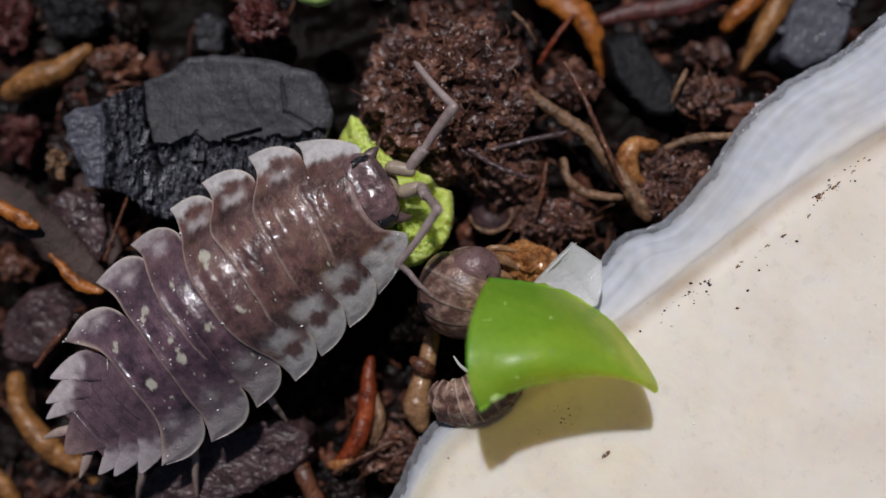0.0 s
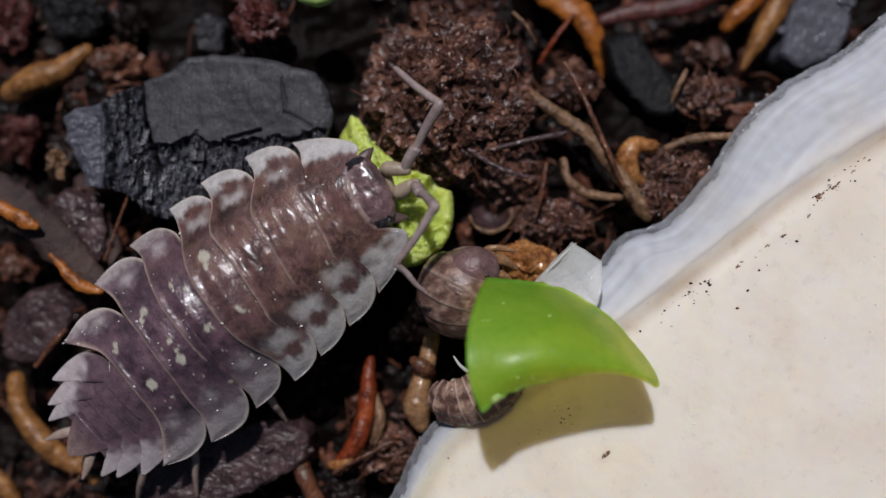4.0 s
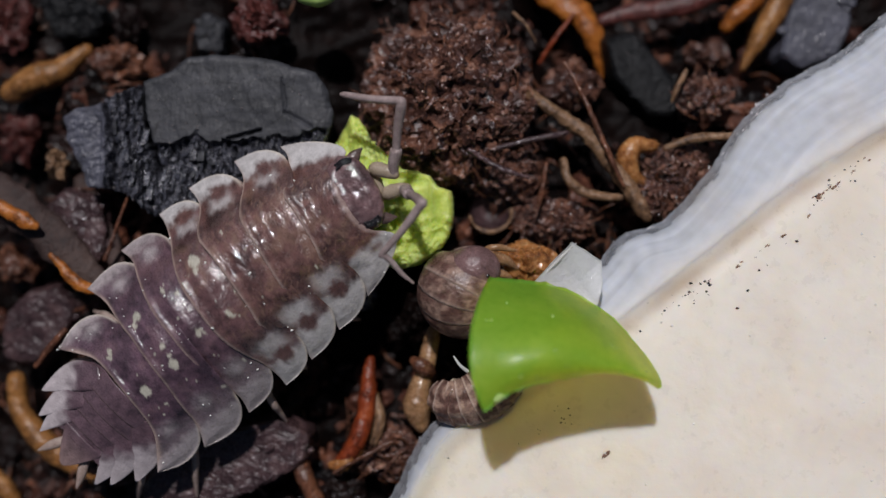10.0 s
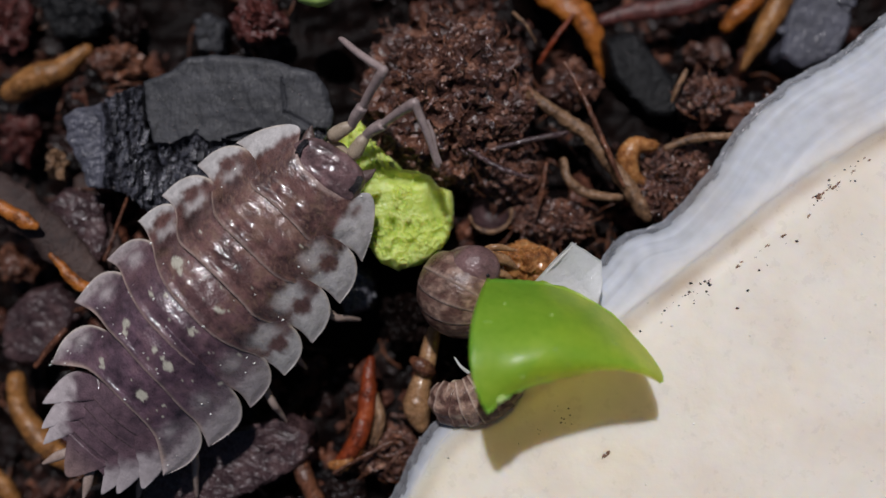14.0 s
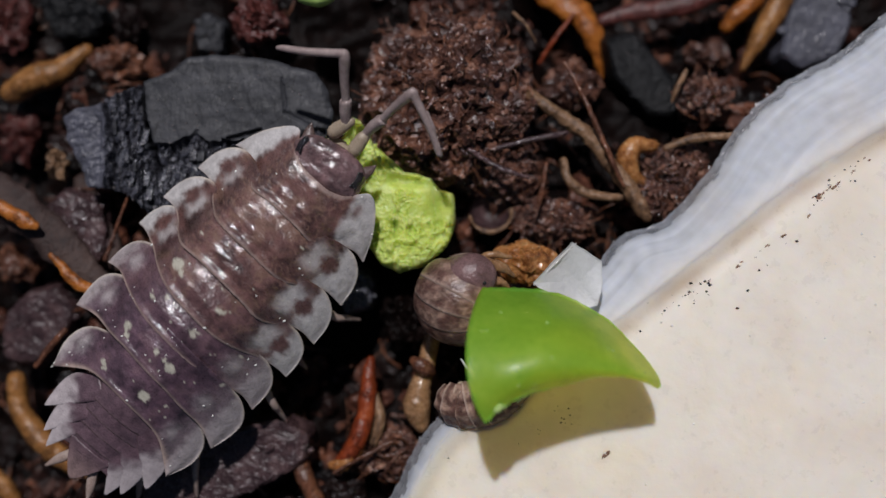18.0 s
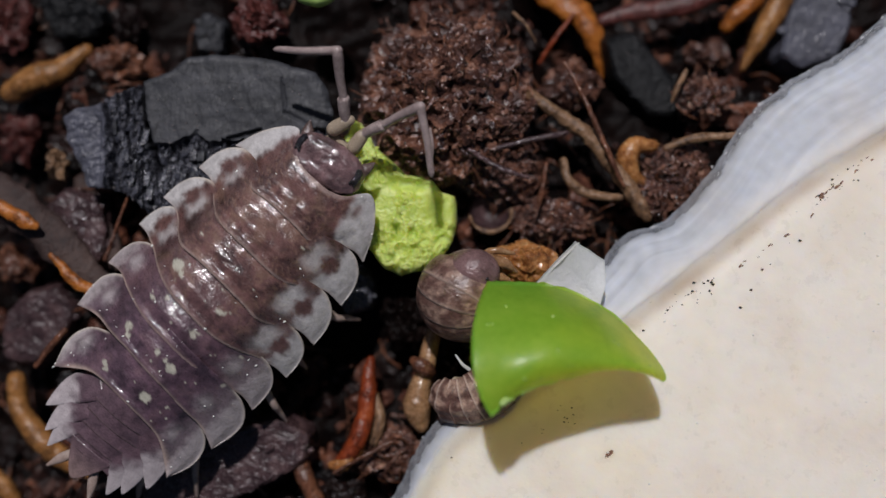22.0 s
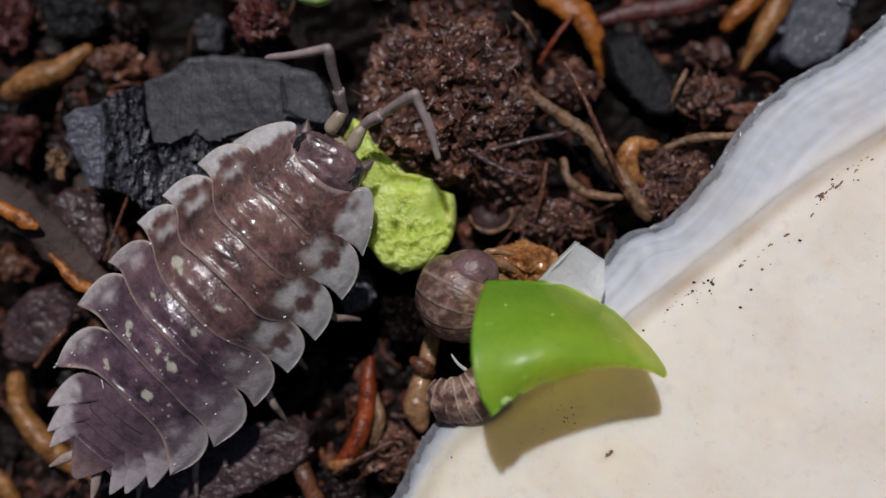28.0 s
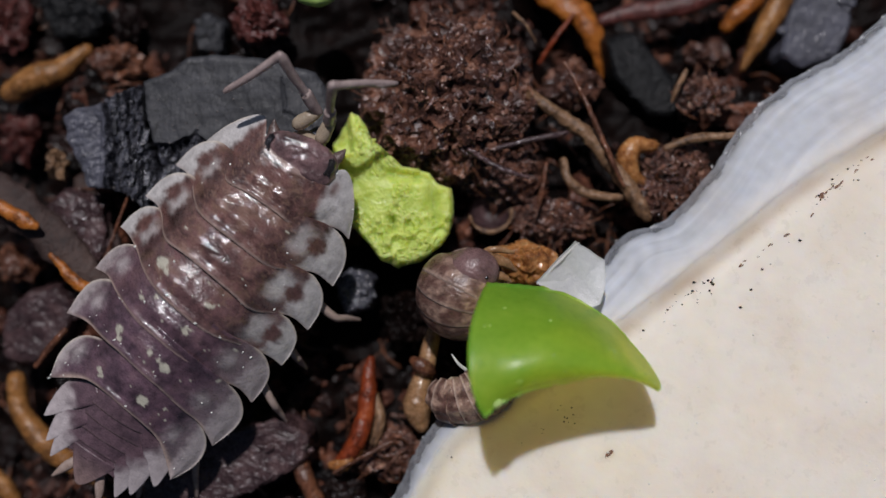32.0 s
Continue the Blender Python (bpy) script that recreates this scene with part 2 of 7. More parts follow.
def grid_faces(nu, nv, wrap=False):
    f = []
    for i in range(nu - 1):
        for j in range(nv if wrap else nv - 1):
            k = (j + 1) % nv
            f.append((i * nv + j, i * nv + k, (i + 1) * nv + k, (i + 1) * nv + j))
    return f


def joined(shapes):
    v, f, n = [], [], 0
    for s in shapes:
        v.append(np.asarray(s[0]))
        f += [tuple(i + n for i in q) for q in s[1]]
        n += len(s[0])
    return np.concatenate(v), f


def rough_at(p, size, seed=0.0, depth=4, gain=0.55):
    """Turbulence at each point, about -1 to 1; size in mm."""
    out = np.empty(len(p))
    for i, (x, y, z) in enumerate(p):
        q, s, t = Vector((x / size + seed, y / size - seed * 0.7, z / size + seed * 1.3)), 1.0, 0.0
        for _ in range(depth):
            t += s * noise.noise(q)
            q, s = q * 2.03, s * gain
        out[i] = t
    return out


def smooth_path(points, steps):
    """Catmull-Rom through the points (rows of any width)."""
    p = np.asarray(points, float)
    p = np.vstack([2 * p[0] - p[1], p, 2 * p[-1] - p[-2]])
    out = []
    for i in range(1, len(p) - 2):
        for t in np.linspace(0, 1, steps, endpoint=False):
            a, b, c, d = p[i - 1:i + 3]
            out.append(0.5 * (2 * b + (c - a) * t + (2 * a - 5 * b + 4 * c - d) * t * t + (3 * b - a - 3 * c + d) * t ** 3))
    return np.array(out + [p[-2]])


def tube(points, steps=8, sides=12, rough=0.0, size=0.5, seed=0.0, flat=1.0):
    """A tapered tube along rows (x, y, z, radius), with uneven skin and rounded ends. flat squashes it in height."""
    q = smooth_path(points, steps)
    c, r = q[:, :3], np.maximum(q[:, 3], 0.01)
    d = np.gradient(c, axis=0)
    d /= np.linalg.norm(d, axis=1)[:, None] + 1e-9
    up = np.array([0.13, 0.07, 1.0])
    rings = []
    ext = [(0, -0.85, 0.35), (0, -0.5, 0.8)] + [(i, 0, 1) for i in range(len(c))] + [(-1, 0.5, 0.8), (-1, 0.85, 0.35)]
    for i, off, k in ext:
        s = np.cross(d[i], up)
        s /= np.linalg.norm(s)
        t = np.cross(s, d[i])
        a = np.linspace(0, 2 * np.pi, sides, endpoint=False)[:, None]
        rings.append(c[i] + d[i] * off * r[i] + r[i] * k * (np.cos(a) * s + flat * np.sin(a) * t))
    v = np.concatenate(rings)
    if rough:
        cen = np.repeat(np.array([c[i] + d[i] * off * r[i] for i, off, k in ext]), sides, 0)
        w = v - cen
        v = cen + w * (1 + rough * rough_at(v, size, seed))[:, None]
    f = grid_faces(len(rings), sides, True)
    return v, f + [tuple(range(sides))[::-1], tuple(range(len(v) - sides, len(v)))]


def ico(level):
    bm = bmesh.new()
    bmesh.ops.create_icosphere(bm, subdivisions=level, radius=1)
    v, f = np.array([x.co[:] for x in bm.verts]), [tuple(x.index for x in q.verts) for q in bm.faces]
    bm.free()
    return v, f


ICO = {k: ico(k) for k in (1, 2, 3, 4, 5, 6)}


def lump(centre, radii, level=4, rough=0.25, size=1.0, seed=0.0, depth=5, fine=0.0, turn=0.0, lobes=(), gain=0.55):
    """An uneven lump. lobes: (dx, dy, dz, reach, sharpness), outgrowths on one side."""
    v, f = ICO[level]
    r = np.ones(len(v))
    for dx, dy, dz, reach, sharp in lobes:
        u = np.array([dx, dy, dz]) / math.sqrt(dx * dx + dy * dy + dz * dz)
        r += reach * np.maximum(0, v @ u) ** sharp
    p = v * np.array(radii) * r[:, None]
    mean = sum(radii) / 3
    low = min(depth, 3)
    q = p + v * mean * (rough * rough_at(p, size, seed, low, gain))[:, None]
    if fine:
        q = q + size * fine * np.c_[[rough_at(p, size * 0.4, seed + 5 + 11 * k, max(2, depth - 2), gain) for k in range(3)]].T
        q = q - v * size * 0.5 * np.maximum(0, rough_at(p, size * 0.5, seed + 40, 2) - 0.15)[:, None]
    p = q
    a = radians(turn)
    p = p @ np.array([[math.cos(a), math.sin(a), 0], [-math.sin(a), math.cos(a), 0], [0, 0, 1]])
    return p + np.array(centre), f


def chunk(outline, z0, z1, inset=0.12, rough=0.05, size=0.6, seed=0.0, cuts=5, tilt=(0, 0), edge=0.12, cell=0.22):
    """A broken block: the convex outline (x, y) raised from z0 to z1, its top smaller by inset, edges chipped. tilt: slope of the top."""
    o = np.asarray(outline, float)
    c = o.mean(0)
    bm = bmesh.new()
    for k, z in ((1.0, z0), (1.0 + inset * 0.3, 0.5 * (z0 + z1)), (1 - inset, z1)):
        for x, y in c + (o - c) * k:
            s = (x - c[0]) * tilt[0] + (y - c[1]) * tilt[1] if z == z1 else 0
            bm.verts.new((x, y, z + s))
    bmesh.ops.convex_hull(bm, input=bm.verts)
    bmesh.ops.delete(bm, geom=[v for v in bm.verts if not v.link_faces], context="VERTS")
    bmesh.ops.bevel(bm, geom=bm.edges[:], offset=edge, segments=1, affect="EDGES", clamp_overlap=True)
    bmesh.ops.triangulate(bm, faces=bm.faces[:])
    for _ in range(cuts):
        long = [e for e in bm.edges if e.calc_length() > cell]
        if not long:
            break
        bmesh.ops.subdivide_edges(bm, edges=long, cuts=1)
        bmesh.ops.triangulate(bm, faces=[q for q in bm.faces if len(q.verts) > 3])
    bm.normal_update()
    v = np.array([x.co[:] for x in bm.verts])
    nn = np.array([x.normal[:] for x in bm.verts])
    f = [tuple(x.index for x in q.verts) for q in bm.faces]
    bm.free()
    t = rough_at(v, size, seed)
    return v + nn * (rough * t + 0.6 * rough * rough_at(v, size * 0.3, seed + 3, 3))[:, None], f


def smoothstep(a, lo, hi):
    t = np.clip((a - lo) / (hi - lo), 0, 1)
    return t * t * (3 - 2 * t)


def carved(outline, centre, top, base, rings=70, steps=260, edge=0.15, jag=0.06, seed=0.0, undercut=0.1):
    """A block seen from above: its outline (x, y) ragged by jag, its upper side shaped by top(x, y), rounded off at the edge, closed down to base."""
    o = np.asarray(outline, float)
    o = np.vstack([o, o[:1]])
    far = np.r_[0, np.cumsum(np.hypot(*np.diff(o, axis=0).T))]
    t = np.linspace(0, far[-1], steps, endpoint=False)
    ring = np.c_[np.interp(t, far, o[:, 0]), np.interp(t, far, o[:, 1])]
    c = np.asarray(centre, float)
    ring = c + (ring - c) * (1 + jag * rough_at(np.c_[ring, np.zeros(steps)], 0.7, seed, 4) / 3)[:, None]
    rows = []
    for k in np.linspace(0.01, 1, rings) ** 0.75:
        p = c + (ring - c) * k
        q = np.clip((k - 0.9) / 0.1, 0, 1)
        rows.append(np.c_[p, top(p[:, 0], p[:, 1]) - edge * (1 - math.sqrt(1 - 0.98 * q * q))])
    z1 = rows[-1][:, 2]
    for k in np.linspace(0.08, 1, 12):
        p = c + (ring - c) * (1 - undercut * k)
        w = rough_at(np.c_[p, z1 + (base - z1) * k], 0.5, seed + 2, 3)[:, None]
        rows.append(np.c_[p + (ring - c) / np.hypot(*(ring - c).T)[:, None] * 0.08 * w, z1 + (base - z1) * k])
    v = np.concatenate(rows)
    f = [q[::-1] for q in grid_faces(len(rows), steps, True)]
    return v, f + [tuple(range(steps))]


# ---------------------------------------------------------------- ground
GROUND = -5.4
def sunk(x, y):
    """How much deeper the soil lies towards the far corners, where it falls away behind the charcoal and the peat."""
    far = float(smoothstep(np.array(y), 6.6, 9.0)) * max(float(smoothstep(np.array(-x), 8.5, 10.5)), float(smoothstep(np.array(x), 3.0, 5.0)))
    return 2.6 * max(far, float(smoothstep(np.array(-x), 16.2, 18.0)))


def lowered(p):
    """The same bearing from the lens, moved down to the deeper soil (mm)."""
    p = np.array(p, float)
    q = p.reshape(-1, p.shape[-1])
    k = 1 + sunk(q[:, 0].mean(), q[:, 1].mean()) / 52.0
    p[..., :2] *= k
    if p.shape[-1] > 2:
        p[..., 2] = 48.96 - (48.96 - p[..., 2]) * k
    if p.shape[-1] > 3:
        p[..., 3] *= k
    return p


def ground_height(x, y):
    return -sunk(x, y) + GROUND + 0.9 * noise.noise(Vector((x / 5, y / 5, 3.1))) + 0.45 * noise.noise(Vector((x / 1.6, y / 1.6, 8.2))) + 0.2 * noise.noise(Vector((x / 0.6, y / 0.6, 1.2)))


def build_ground():
    k = np.linspace(-1, 1, 261)
    ax = 24 * k + 900 * np.sign(k) * np.maximum(0, np.abs(k) - 0.9) ** 2 * 100
    ay = 16 * k + 900 * np.sign(k) * np.maximum(0, np.abs(k) - 0.9) ** 2 * 100
    v = [(x, y, ground_height(x, y)) for x in ax for y in ay]
    # the ground's colour carries the shade of the gaps
    tagged(part("ground", (np.array(v), grid_faces(261, 261)), M_SOIL_SHADED), "wet peaty soil, painted near-black for the shade between pieces", "soil", kind="structure")


build_ground()

# ---------------------------------------------------------------- cuttlebone
SHELL_EDGE = [(-5.09, -14.41), (-3.27, -11.80), (-2.02, -9.98), (-1.34, -8.50), (-0.36, -7.07), (1.50, -5.43), (4.00, -3.05), (6.32, -0.61), (7.41, 0.59), (9.11, 1.20), (10.86, 3.09), (12.41, 5.36), (14.12, 6.89), (16.27, 8.09), (17.87, 9.39), (20.82, 12.07), (25.37, 15.93)]
def build_shell():
    """Slab with a thin sloping pearly rim and a gently swelling cream body; s runs along the rim, d inwards."""
    root = thing("cuttlebone", "broken cream-white cuttlebone slab with a pearly translucent rim", "cuttlebone", (10.70, -4.57, -0.5))
    e = smooth_path(SHELL_EDGE, 14)
    inward = np.array([0.70, -0.714])
    c0 = np.array([10.70, -4.57])
    ridge = smooth_path([(25.37, 9.57), (20.82, 6.96), (17.82, 5.14), (14.00, 2.75), (10.59, 0.02), (7.64, -2.25), (4.91, -4.34), (2.18, -6.00), (0.14, -7.52), (-0.89, -9.07), (-1.80, -10.66), (-3.27, -12.93), (-4.86, -15.21)], 30)
    def rim_width(t):
        """How far in the ridge lies that parts rim and body."""
        p = e[int(round(t * (len(e) - 1)))]
        off = np.abs((ridge[:, 0] - p[0]) * inward[1] - (ridge[:, 1] - p[1]) * inward[0])
        b = ridge[np.argmin(off)]
        return max(0.35, float((b - p) @ inward))
    pearl, cream, warm = np.array([0.60, 0.62, 0.66]), np.array([0.835, 0.775, 0.685]), np.array([0.62, 0.50, 0.38])
    tone = []
    def sheet(ds, lower):
        v = []
        for i, (x, y) in enumerate(e):
            t = i / (len(e) - 1)
            j = 0.05 * noise.noise(Vector((x * 1.3, y * 1.3, 4))) + 0.09 * abs(noise.noise(Vector((x * 4, y * 4, 2)))) + 0.03 * noise.noise(Vector((x * 13, y * 13, 2)))
            wide = rim_width(t)
            for d in ds:
                q = d / wide
                px, py = x + inward[0] * (d + j * max(0, 1 - d)), y + inward[1] * (d + j * max(0, 1 - d))
                z = -1.5 + 1.25 * min(1, q) ** 0.8
                z += 0.06 * math.exp(-((d - wide) / 0.4) ** 2) - 0.06 * math.exp(-((d - wide - 0.75) / 0.45) ** 2)
                z += 0.45 * (1 - math.exp(-max(0, d - wide) / 7)) + 0.05 * noise.noise(Vector((px / 2.5, py / 2.5, 0.4)))
                z += 0.03 * noise.noise(Vector((x * 0.3, d * 2.5, 7))) * min(1, d * 2) * max(0, 1.6 - q)
                if lower:
                    z -= 0.10 + 1.1 * smoothstep(np.array(d), 0.0, 3.0)
                v.append((px - c0[0], py - c0[1], float(z) + 0.5))
                k = float(smoothstep(np.array(q + 0.12 * noise.noise(Vector((px, py, 2)))), 0.75, 1.25))
                # lip: whitens the ridge, its highlight painted into the colour
                lip = math.exp(-((d - wide + 0.25) / 0.35) ** 2) * 0.35
                w = math.exp(-((d - wide - 0.55) / 0.35) ** 2) * (0.62 + 0.5 * noise.noise(Vector((x * 0.6, y * 0.6, 6)))) + 0.4 * max(0, noise.noise(Vector((px / 3, py / 3, 9))))
                ice = math.exp(-((d - 0.26) / 0.13) ** 2) * (0.8 + 0.9 * noise.noise(Vector((x * 1.5, y * 1.5, 8)))) - 0.5 * math.exp(-(d / 0.07) ** 2)
                glassy = math.exp(-(d / 0.40) ** 2) * min(1.0, max(0.0, 0.62 + 0.9 * noise.noise(Vector((x * 1.1 + d * 2, y * 1.1, 8))) + 0.5 * noise.noise(Vector((x * 4, y * 4 + d * 9, 3)))))
                streak = 0.22 * noise.noise(Vector((x * 0.25, d * 3.0, 3))) + 0.15 * noise.noise(Vector((x * 0.5, d * 8.0, 5)))
                c = pearl * (1 + streak + 0.12 * noise.noise(Vector((px * 2.5, py * 2.5, 1))) - 0.42 * ice) * (1 - k) + cream * (1 + 0.25 * streak * max(0, 2 - q)) * k
                c = c * (1 - w) + warm * w
                if k > 0:
                    yellow = k * min(0.8, 0.5 * max(0, noise.noise(Vector((px / 3.6, py / 3.6, 12)))) + 0.5 * math.exp(-((d - wide) / 1.6) ** 2) * float(smoothstep(np.array(-y), 4.5, 8.0)) + 0.35 * max(0, noise.noise(Vector((px * 0.9, py * 0.9, 5)))))
                    c = c * (1 - yellow) + np.array([0.80, 0.69, 0.52]) * yellow
                    c = c * (1 + 0.035 * k * noise.noise(Vector((px * 2.2, py * 2.2, 15))))
                c = c * (1 - 0.45 * glassy)
                tone.append(c * (1 - lip) + np.array([0.86, 0.86, 0.87]) * lip)
        return np.array(v)
    rim = [0, 0.03, 0.08, 0.14, 0.2, 0.26, 0.32, 0.4, 0.5, 0.6, 0.7, 0.8, 0.9, 1.0, 1.1, 1.2, 1.3, 1.4, 1.55, 1.7, 1.85, 2.0, 2.15, 2.3, 2.4, 2.5, 2.6, 2.7, 2.8, 2.9, 3.05, 3.2, 3.35, 3.5, 3.7, 3.9, 4.1, 4.4]
    body = rim[-1:] + [4.4 + 0.35 * j for j in range(1, 46)] + [21.5, 24, 28, 33, 40]
    n = len(e)
    allv = rim + body[1:]
    top, low = sheet(allv, False), sheet(allv, True)
    k = len(allv)
    f = grid_faces(n, k)
    g = [tuple(n * k + i for i in q)[::-1] for q in f]
    side = []
    for i in range(n - 1):
        side += [(i * k, n * k + i * k, n * k + (i + 1) * k, (i + 1) * k), ((i + 1) * k - 1, (i + 2) * k - 1, n * k + (i + 2) * k - 1, n * k + (i + 1) * k - 1)]
    for j in range(k - 1):
        side += [(j, j + 1, n * k + j + 1, n * k + j), ((n - 1) * k + j, n * k + (n - 1) * k + j, n * k + (n - 1) * k + j + 1, (n - 1) * k + j + 1)]
    pos = np.concatenate([top, low])
    # the pearly rim and the cream body are two pieces of one slab
    wide = {i: rim_width(i / (n - 1)) for i in range(n)}
    tone = np.array(tone)
    is_rim = lambda q: all(allv[(i % (n * k)) % k] <= wide[(i % (n * k)) // k] * 1.08 + 0.05 for i in q)
    band = lambda q: sum(allv[(i % (n * k)) % k] for i in q) / len(q) < 0.30 + 0.14 * noise.noise(Vector((pos[q[0]][0] * 1.4, pos[q[0]][1] * 1.4, 3)))
    zone = lambda q: "slab" if not is_rim(q) else "clear_edge" if band(q) else "rim"
    for name, mat, label in (("rim", M_RIM, "pearly translucent thin rim"), ("clear_edge", M_CLEAR, "glassy see-through outer edge"), ("slab", M_SHELL, "smooth cream chalky body")):
        fs = [q for q in f + g + side if zone(q) == name]
        used = sorted({i for q in fs for i in q})
        idx = {u: w for w, u in enumerate(used)}
        part(name, (pos[used], [tuple(idx[i] for i in q) for q in fs], tone[used]), mat, root, label)
    return root


cuttlebone = build_shell()
def fringe():
    """Clear splintered chips along the broken rim; glints() adds grains for sparkle on the face."""
    rng = np.random.RandomState(3)
    e = smooth_path(SHELL_EDGE, 14)
    o = np.array(cuttlebone.location) / MM
    bits = []
    for k in range(24):
        t = rng.uniform(0, len(e) - 1.001)
        p = e[int(t)] + (e[int(t) + 1] - e[int(t)]) * (t % 1)
        r = 0.02 + 0.035 * rng.rand() ** 2
        a = math.degrees(math.atan2(*(e[int(t) + 1] - e[int(t)])[::-1]))
        bits.append(lump((p[0] - o[0] + rng.normal(0.02, 0.06), p[1] - o[1] + rng.normal(-0.02, 0.06), -1.5 - o[2] + rng.uniform(0.0, 0.12)), (r * rng.uniform(1.5, 4), r, r * 0.3), 2, 0.6, r, rng.uniform(0, 90), 2, turn=a + rng.uniform(-30, 30)))
    tagged(part("fringe", joined(bits), M_FLAKE, cuttlebone, "clear splintered chips along the rim", smooth=False), kind="stuff")


fringe()
SHELL_GRAINS = []

# ---------------------------------------------------------------- woodlice
def plate(W, h, rear0, rear1, front0, front1, tip, pigment, nv=61, nu=16, lift=0.016, thick=0.03, notch=0.95, hump=0.02):
    """One back plate of a young one, x forward, y to its left, z up from the rim: an arched band with rounded ends."""
    v = np.sin(np.linspace(-1, 1, nv) * np.pi / 2)
    a = np.abs(v)
    e = np.clip((a - notch) / (1 - notch), 0, 1)
    xr = rear0 + (rear1 - rear0) * np.minimum(1, np.sqrt(a * a + 0.01) / notch) ** 1.4
    xr = xr + (tip - xr) * e ** 1.5
    xf = front0 + (front1 - front0) * np.minimum(1, a / notch) ** 2
    xf = np.maximum(tip + (xf - tip) * np.sqrt(np.maximum(0, 1 - e ** 2.7)), xr)
    pts, col = [], []
    for u in np.linspace(0, 1, nu):
        x = xr + (xf - xr) * u
        z = h * np.sqrt(1 - (a * 0.995) ** 2) + lift * (1 - u) ** 1.5 + 0.02 * u + hump * np.sin(np.pi * u) * (1 - a ** 4)
        z += 0.05 * np.sin(a * 9 + 1) * (1 - a)
        pts.append(np.c_[x, W * v, z])
        col.append(pigment(a, np.sign(v), np.full(nv, u), x, W * v))
    top = np.concatenate(pts)
    bot = top - np.array([0, 0, thick])
    n = len(top)
    f = grid_faces(nu, nv)
    g = [tuple(i + n for i in q)[::-1] for q in f]
    rim = []
    for j in range(nv - 1):
        rim += [(j + 1, j, n + j, n + j + 1), ((nu - 1) * nv + j, (nu - 1) * nv + j + 1, n + (nu - 1) * nv + j + 1, n + (nu - 1) * nv + j)]
    c = np.concatenate(col)
    return np.concatenate([top, bot]), f + g + rim, np.concatenate([c, c * 0.8])


def tergite(h, rear, front, pigment, nv=81, nu=38, thick=0.045, lift=0.03, seed=0.0, knobs=0.05, slope=0.0, hump=0.15):
    """One broad back plate, x forward, y to its left, z up from the rim. rear: rows (y, x) of the hind edge from the middle to the tip
    of the side lobe; front: rows of the front edge and round the outside of the lobe to the same tip."""
    r, f = smooth_path(rear, 30), smooth_path(front, 30)
    t = np.sin(np.linspace(0, 1, nv) * np.pi / 2)
    ry = t * r[-1, 0]
    rx = np.interp(ry, r[:, 0], r[:, 1])
    along_f = np.r_[0, np.cumsum(np.hypot(*np.diff(f, axis=0).T))]
    fy, fx = (np.interp(t * along_f[-1], along_f, f[:, k]) for k in (0, 1))
    side = np.r_[-np.ones(nv - 1), np.ones(nv)]
    ry, rx, fy, fx = (np.r_[q[:0:-1], q] for q in (ry, rx, fy, fx))
    W = max(f[:, 0].max(), r[-1, 0])
    m = len(side)
    pts, col = [], []
    for u in np.linspace(0, 1, nu):
        y, x = ry + (fy - ry) * u, rx + (fx - rx) * u
        a, s = y / W, x - rx
        arch = (0.5 + 0.5 * np.cos(np.pi * 0.975 * np.minimum(1, a) ** 1.2)) ** 0.62
        mid = np.clip(1 - (a / 0.72) ** 4, 0, 1)
        flat = np.c_[x, y * side, np.zeros(m)]
        z = (h + slope * x) * arch + lift * (1 - u) ** 1.5 + 0.01 * u
        z += mid * (0.075 * np.exp(-((s - 0.13) / 0.12) ** 2) + hump * np.exp(-((s - 0.82) / 0.4) ** 2))
        z += 0.10 * np.sin(np.pi * u) * smoothstep(a, 0.66, 0.84) * (1 - smoothstep(a, 0.9, 1.0))
        z += 0.035 * smoothstep(np.full(m, u), 0.9, 1.0) * smoothstep(a, 0.7, 0.8)
        z += knobs * rough_at(flat, 0.85, seed, 2) * mid + 0.4 * knobs * rough_at(flat * np.array([1.5, 0.9, 1]), 0.33, seed + 5, 3) * (0.25 + 0.75 * mid)
        pts.append(np.c_[x, y * side, z])
        col.append(pigment(a, side, u, x, y * side, s))
    top = np.concatenate(pts)
    n = len(top)
    fs = grid_faces(nu, m)
    rim = []
    for j in range(m - 1):
        rim += [(j + 1, j, n + j, n + j + 1), ((nu - 1) * m + j, (nu - 1) * m + j + 1, n + (nu - 1) * m + j + 1, n + (nu - 1) * m + j)]
    c = np.concatenate(col)
    return np.concatenate([top, top - np.array([0, 0, thick])]), fs + [tuple(i + n for i in q)[::-1] for q in fs] + rim, np.concatenate([c, c * 0.8])


# cream freckles of each plate: x, y, radius
FRECKLES = {2: [(0.75, -1.5, 0.07)], 3: [(0.2, -1.2, 0.08)], 4: [(0.42, 1.72, 0.32), (0.30, 1.35, 0.16), (0.37, -0.80, 0.22)],
            5: [(0.62, 1.58, 0.13), (1.05, 1.14, 0.13), (0.85, -0.55, 0.18), (0.98, -0.62, 0.12), (1.35, -2.45, 0.10)],
            6: [(1.28, 1.72, 0.22), (1.05, 1.50, 0.15), (1.45, -0.66, 0.24), (1.42, -0.30, 0.13), (1.56, 0.16, 0.16), (1.03, 0.05, 0.07), (2.3, -2.5, 0.12)],
            7: [(2.16, -0.44, 0.30), (1.92, 1.69, 0.20), (1.72, 1.50, 0.13), (2.34, 0.25, 0.08), (2.4, -1.3, 0.08)]}
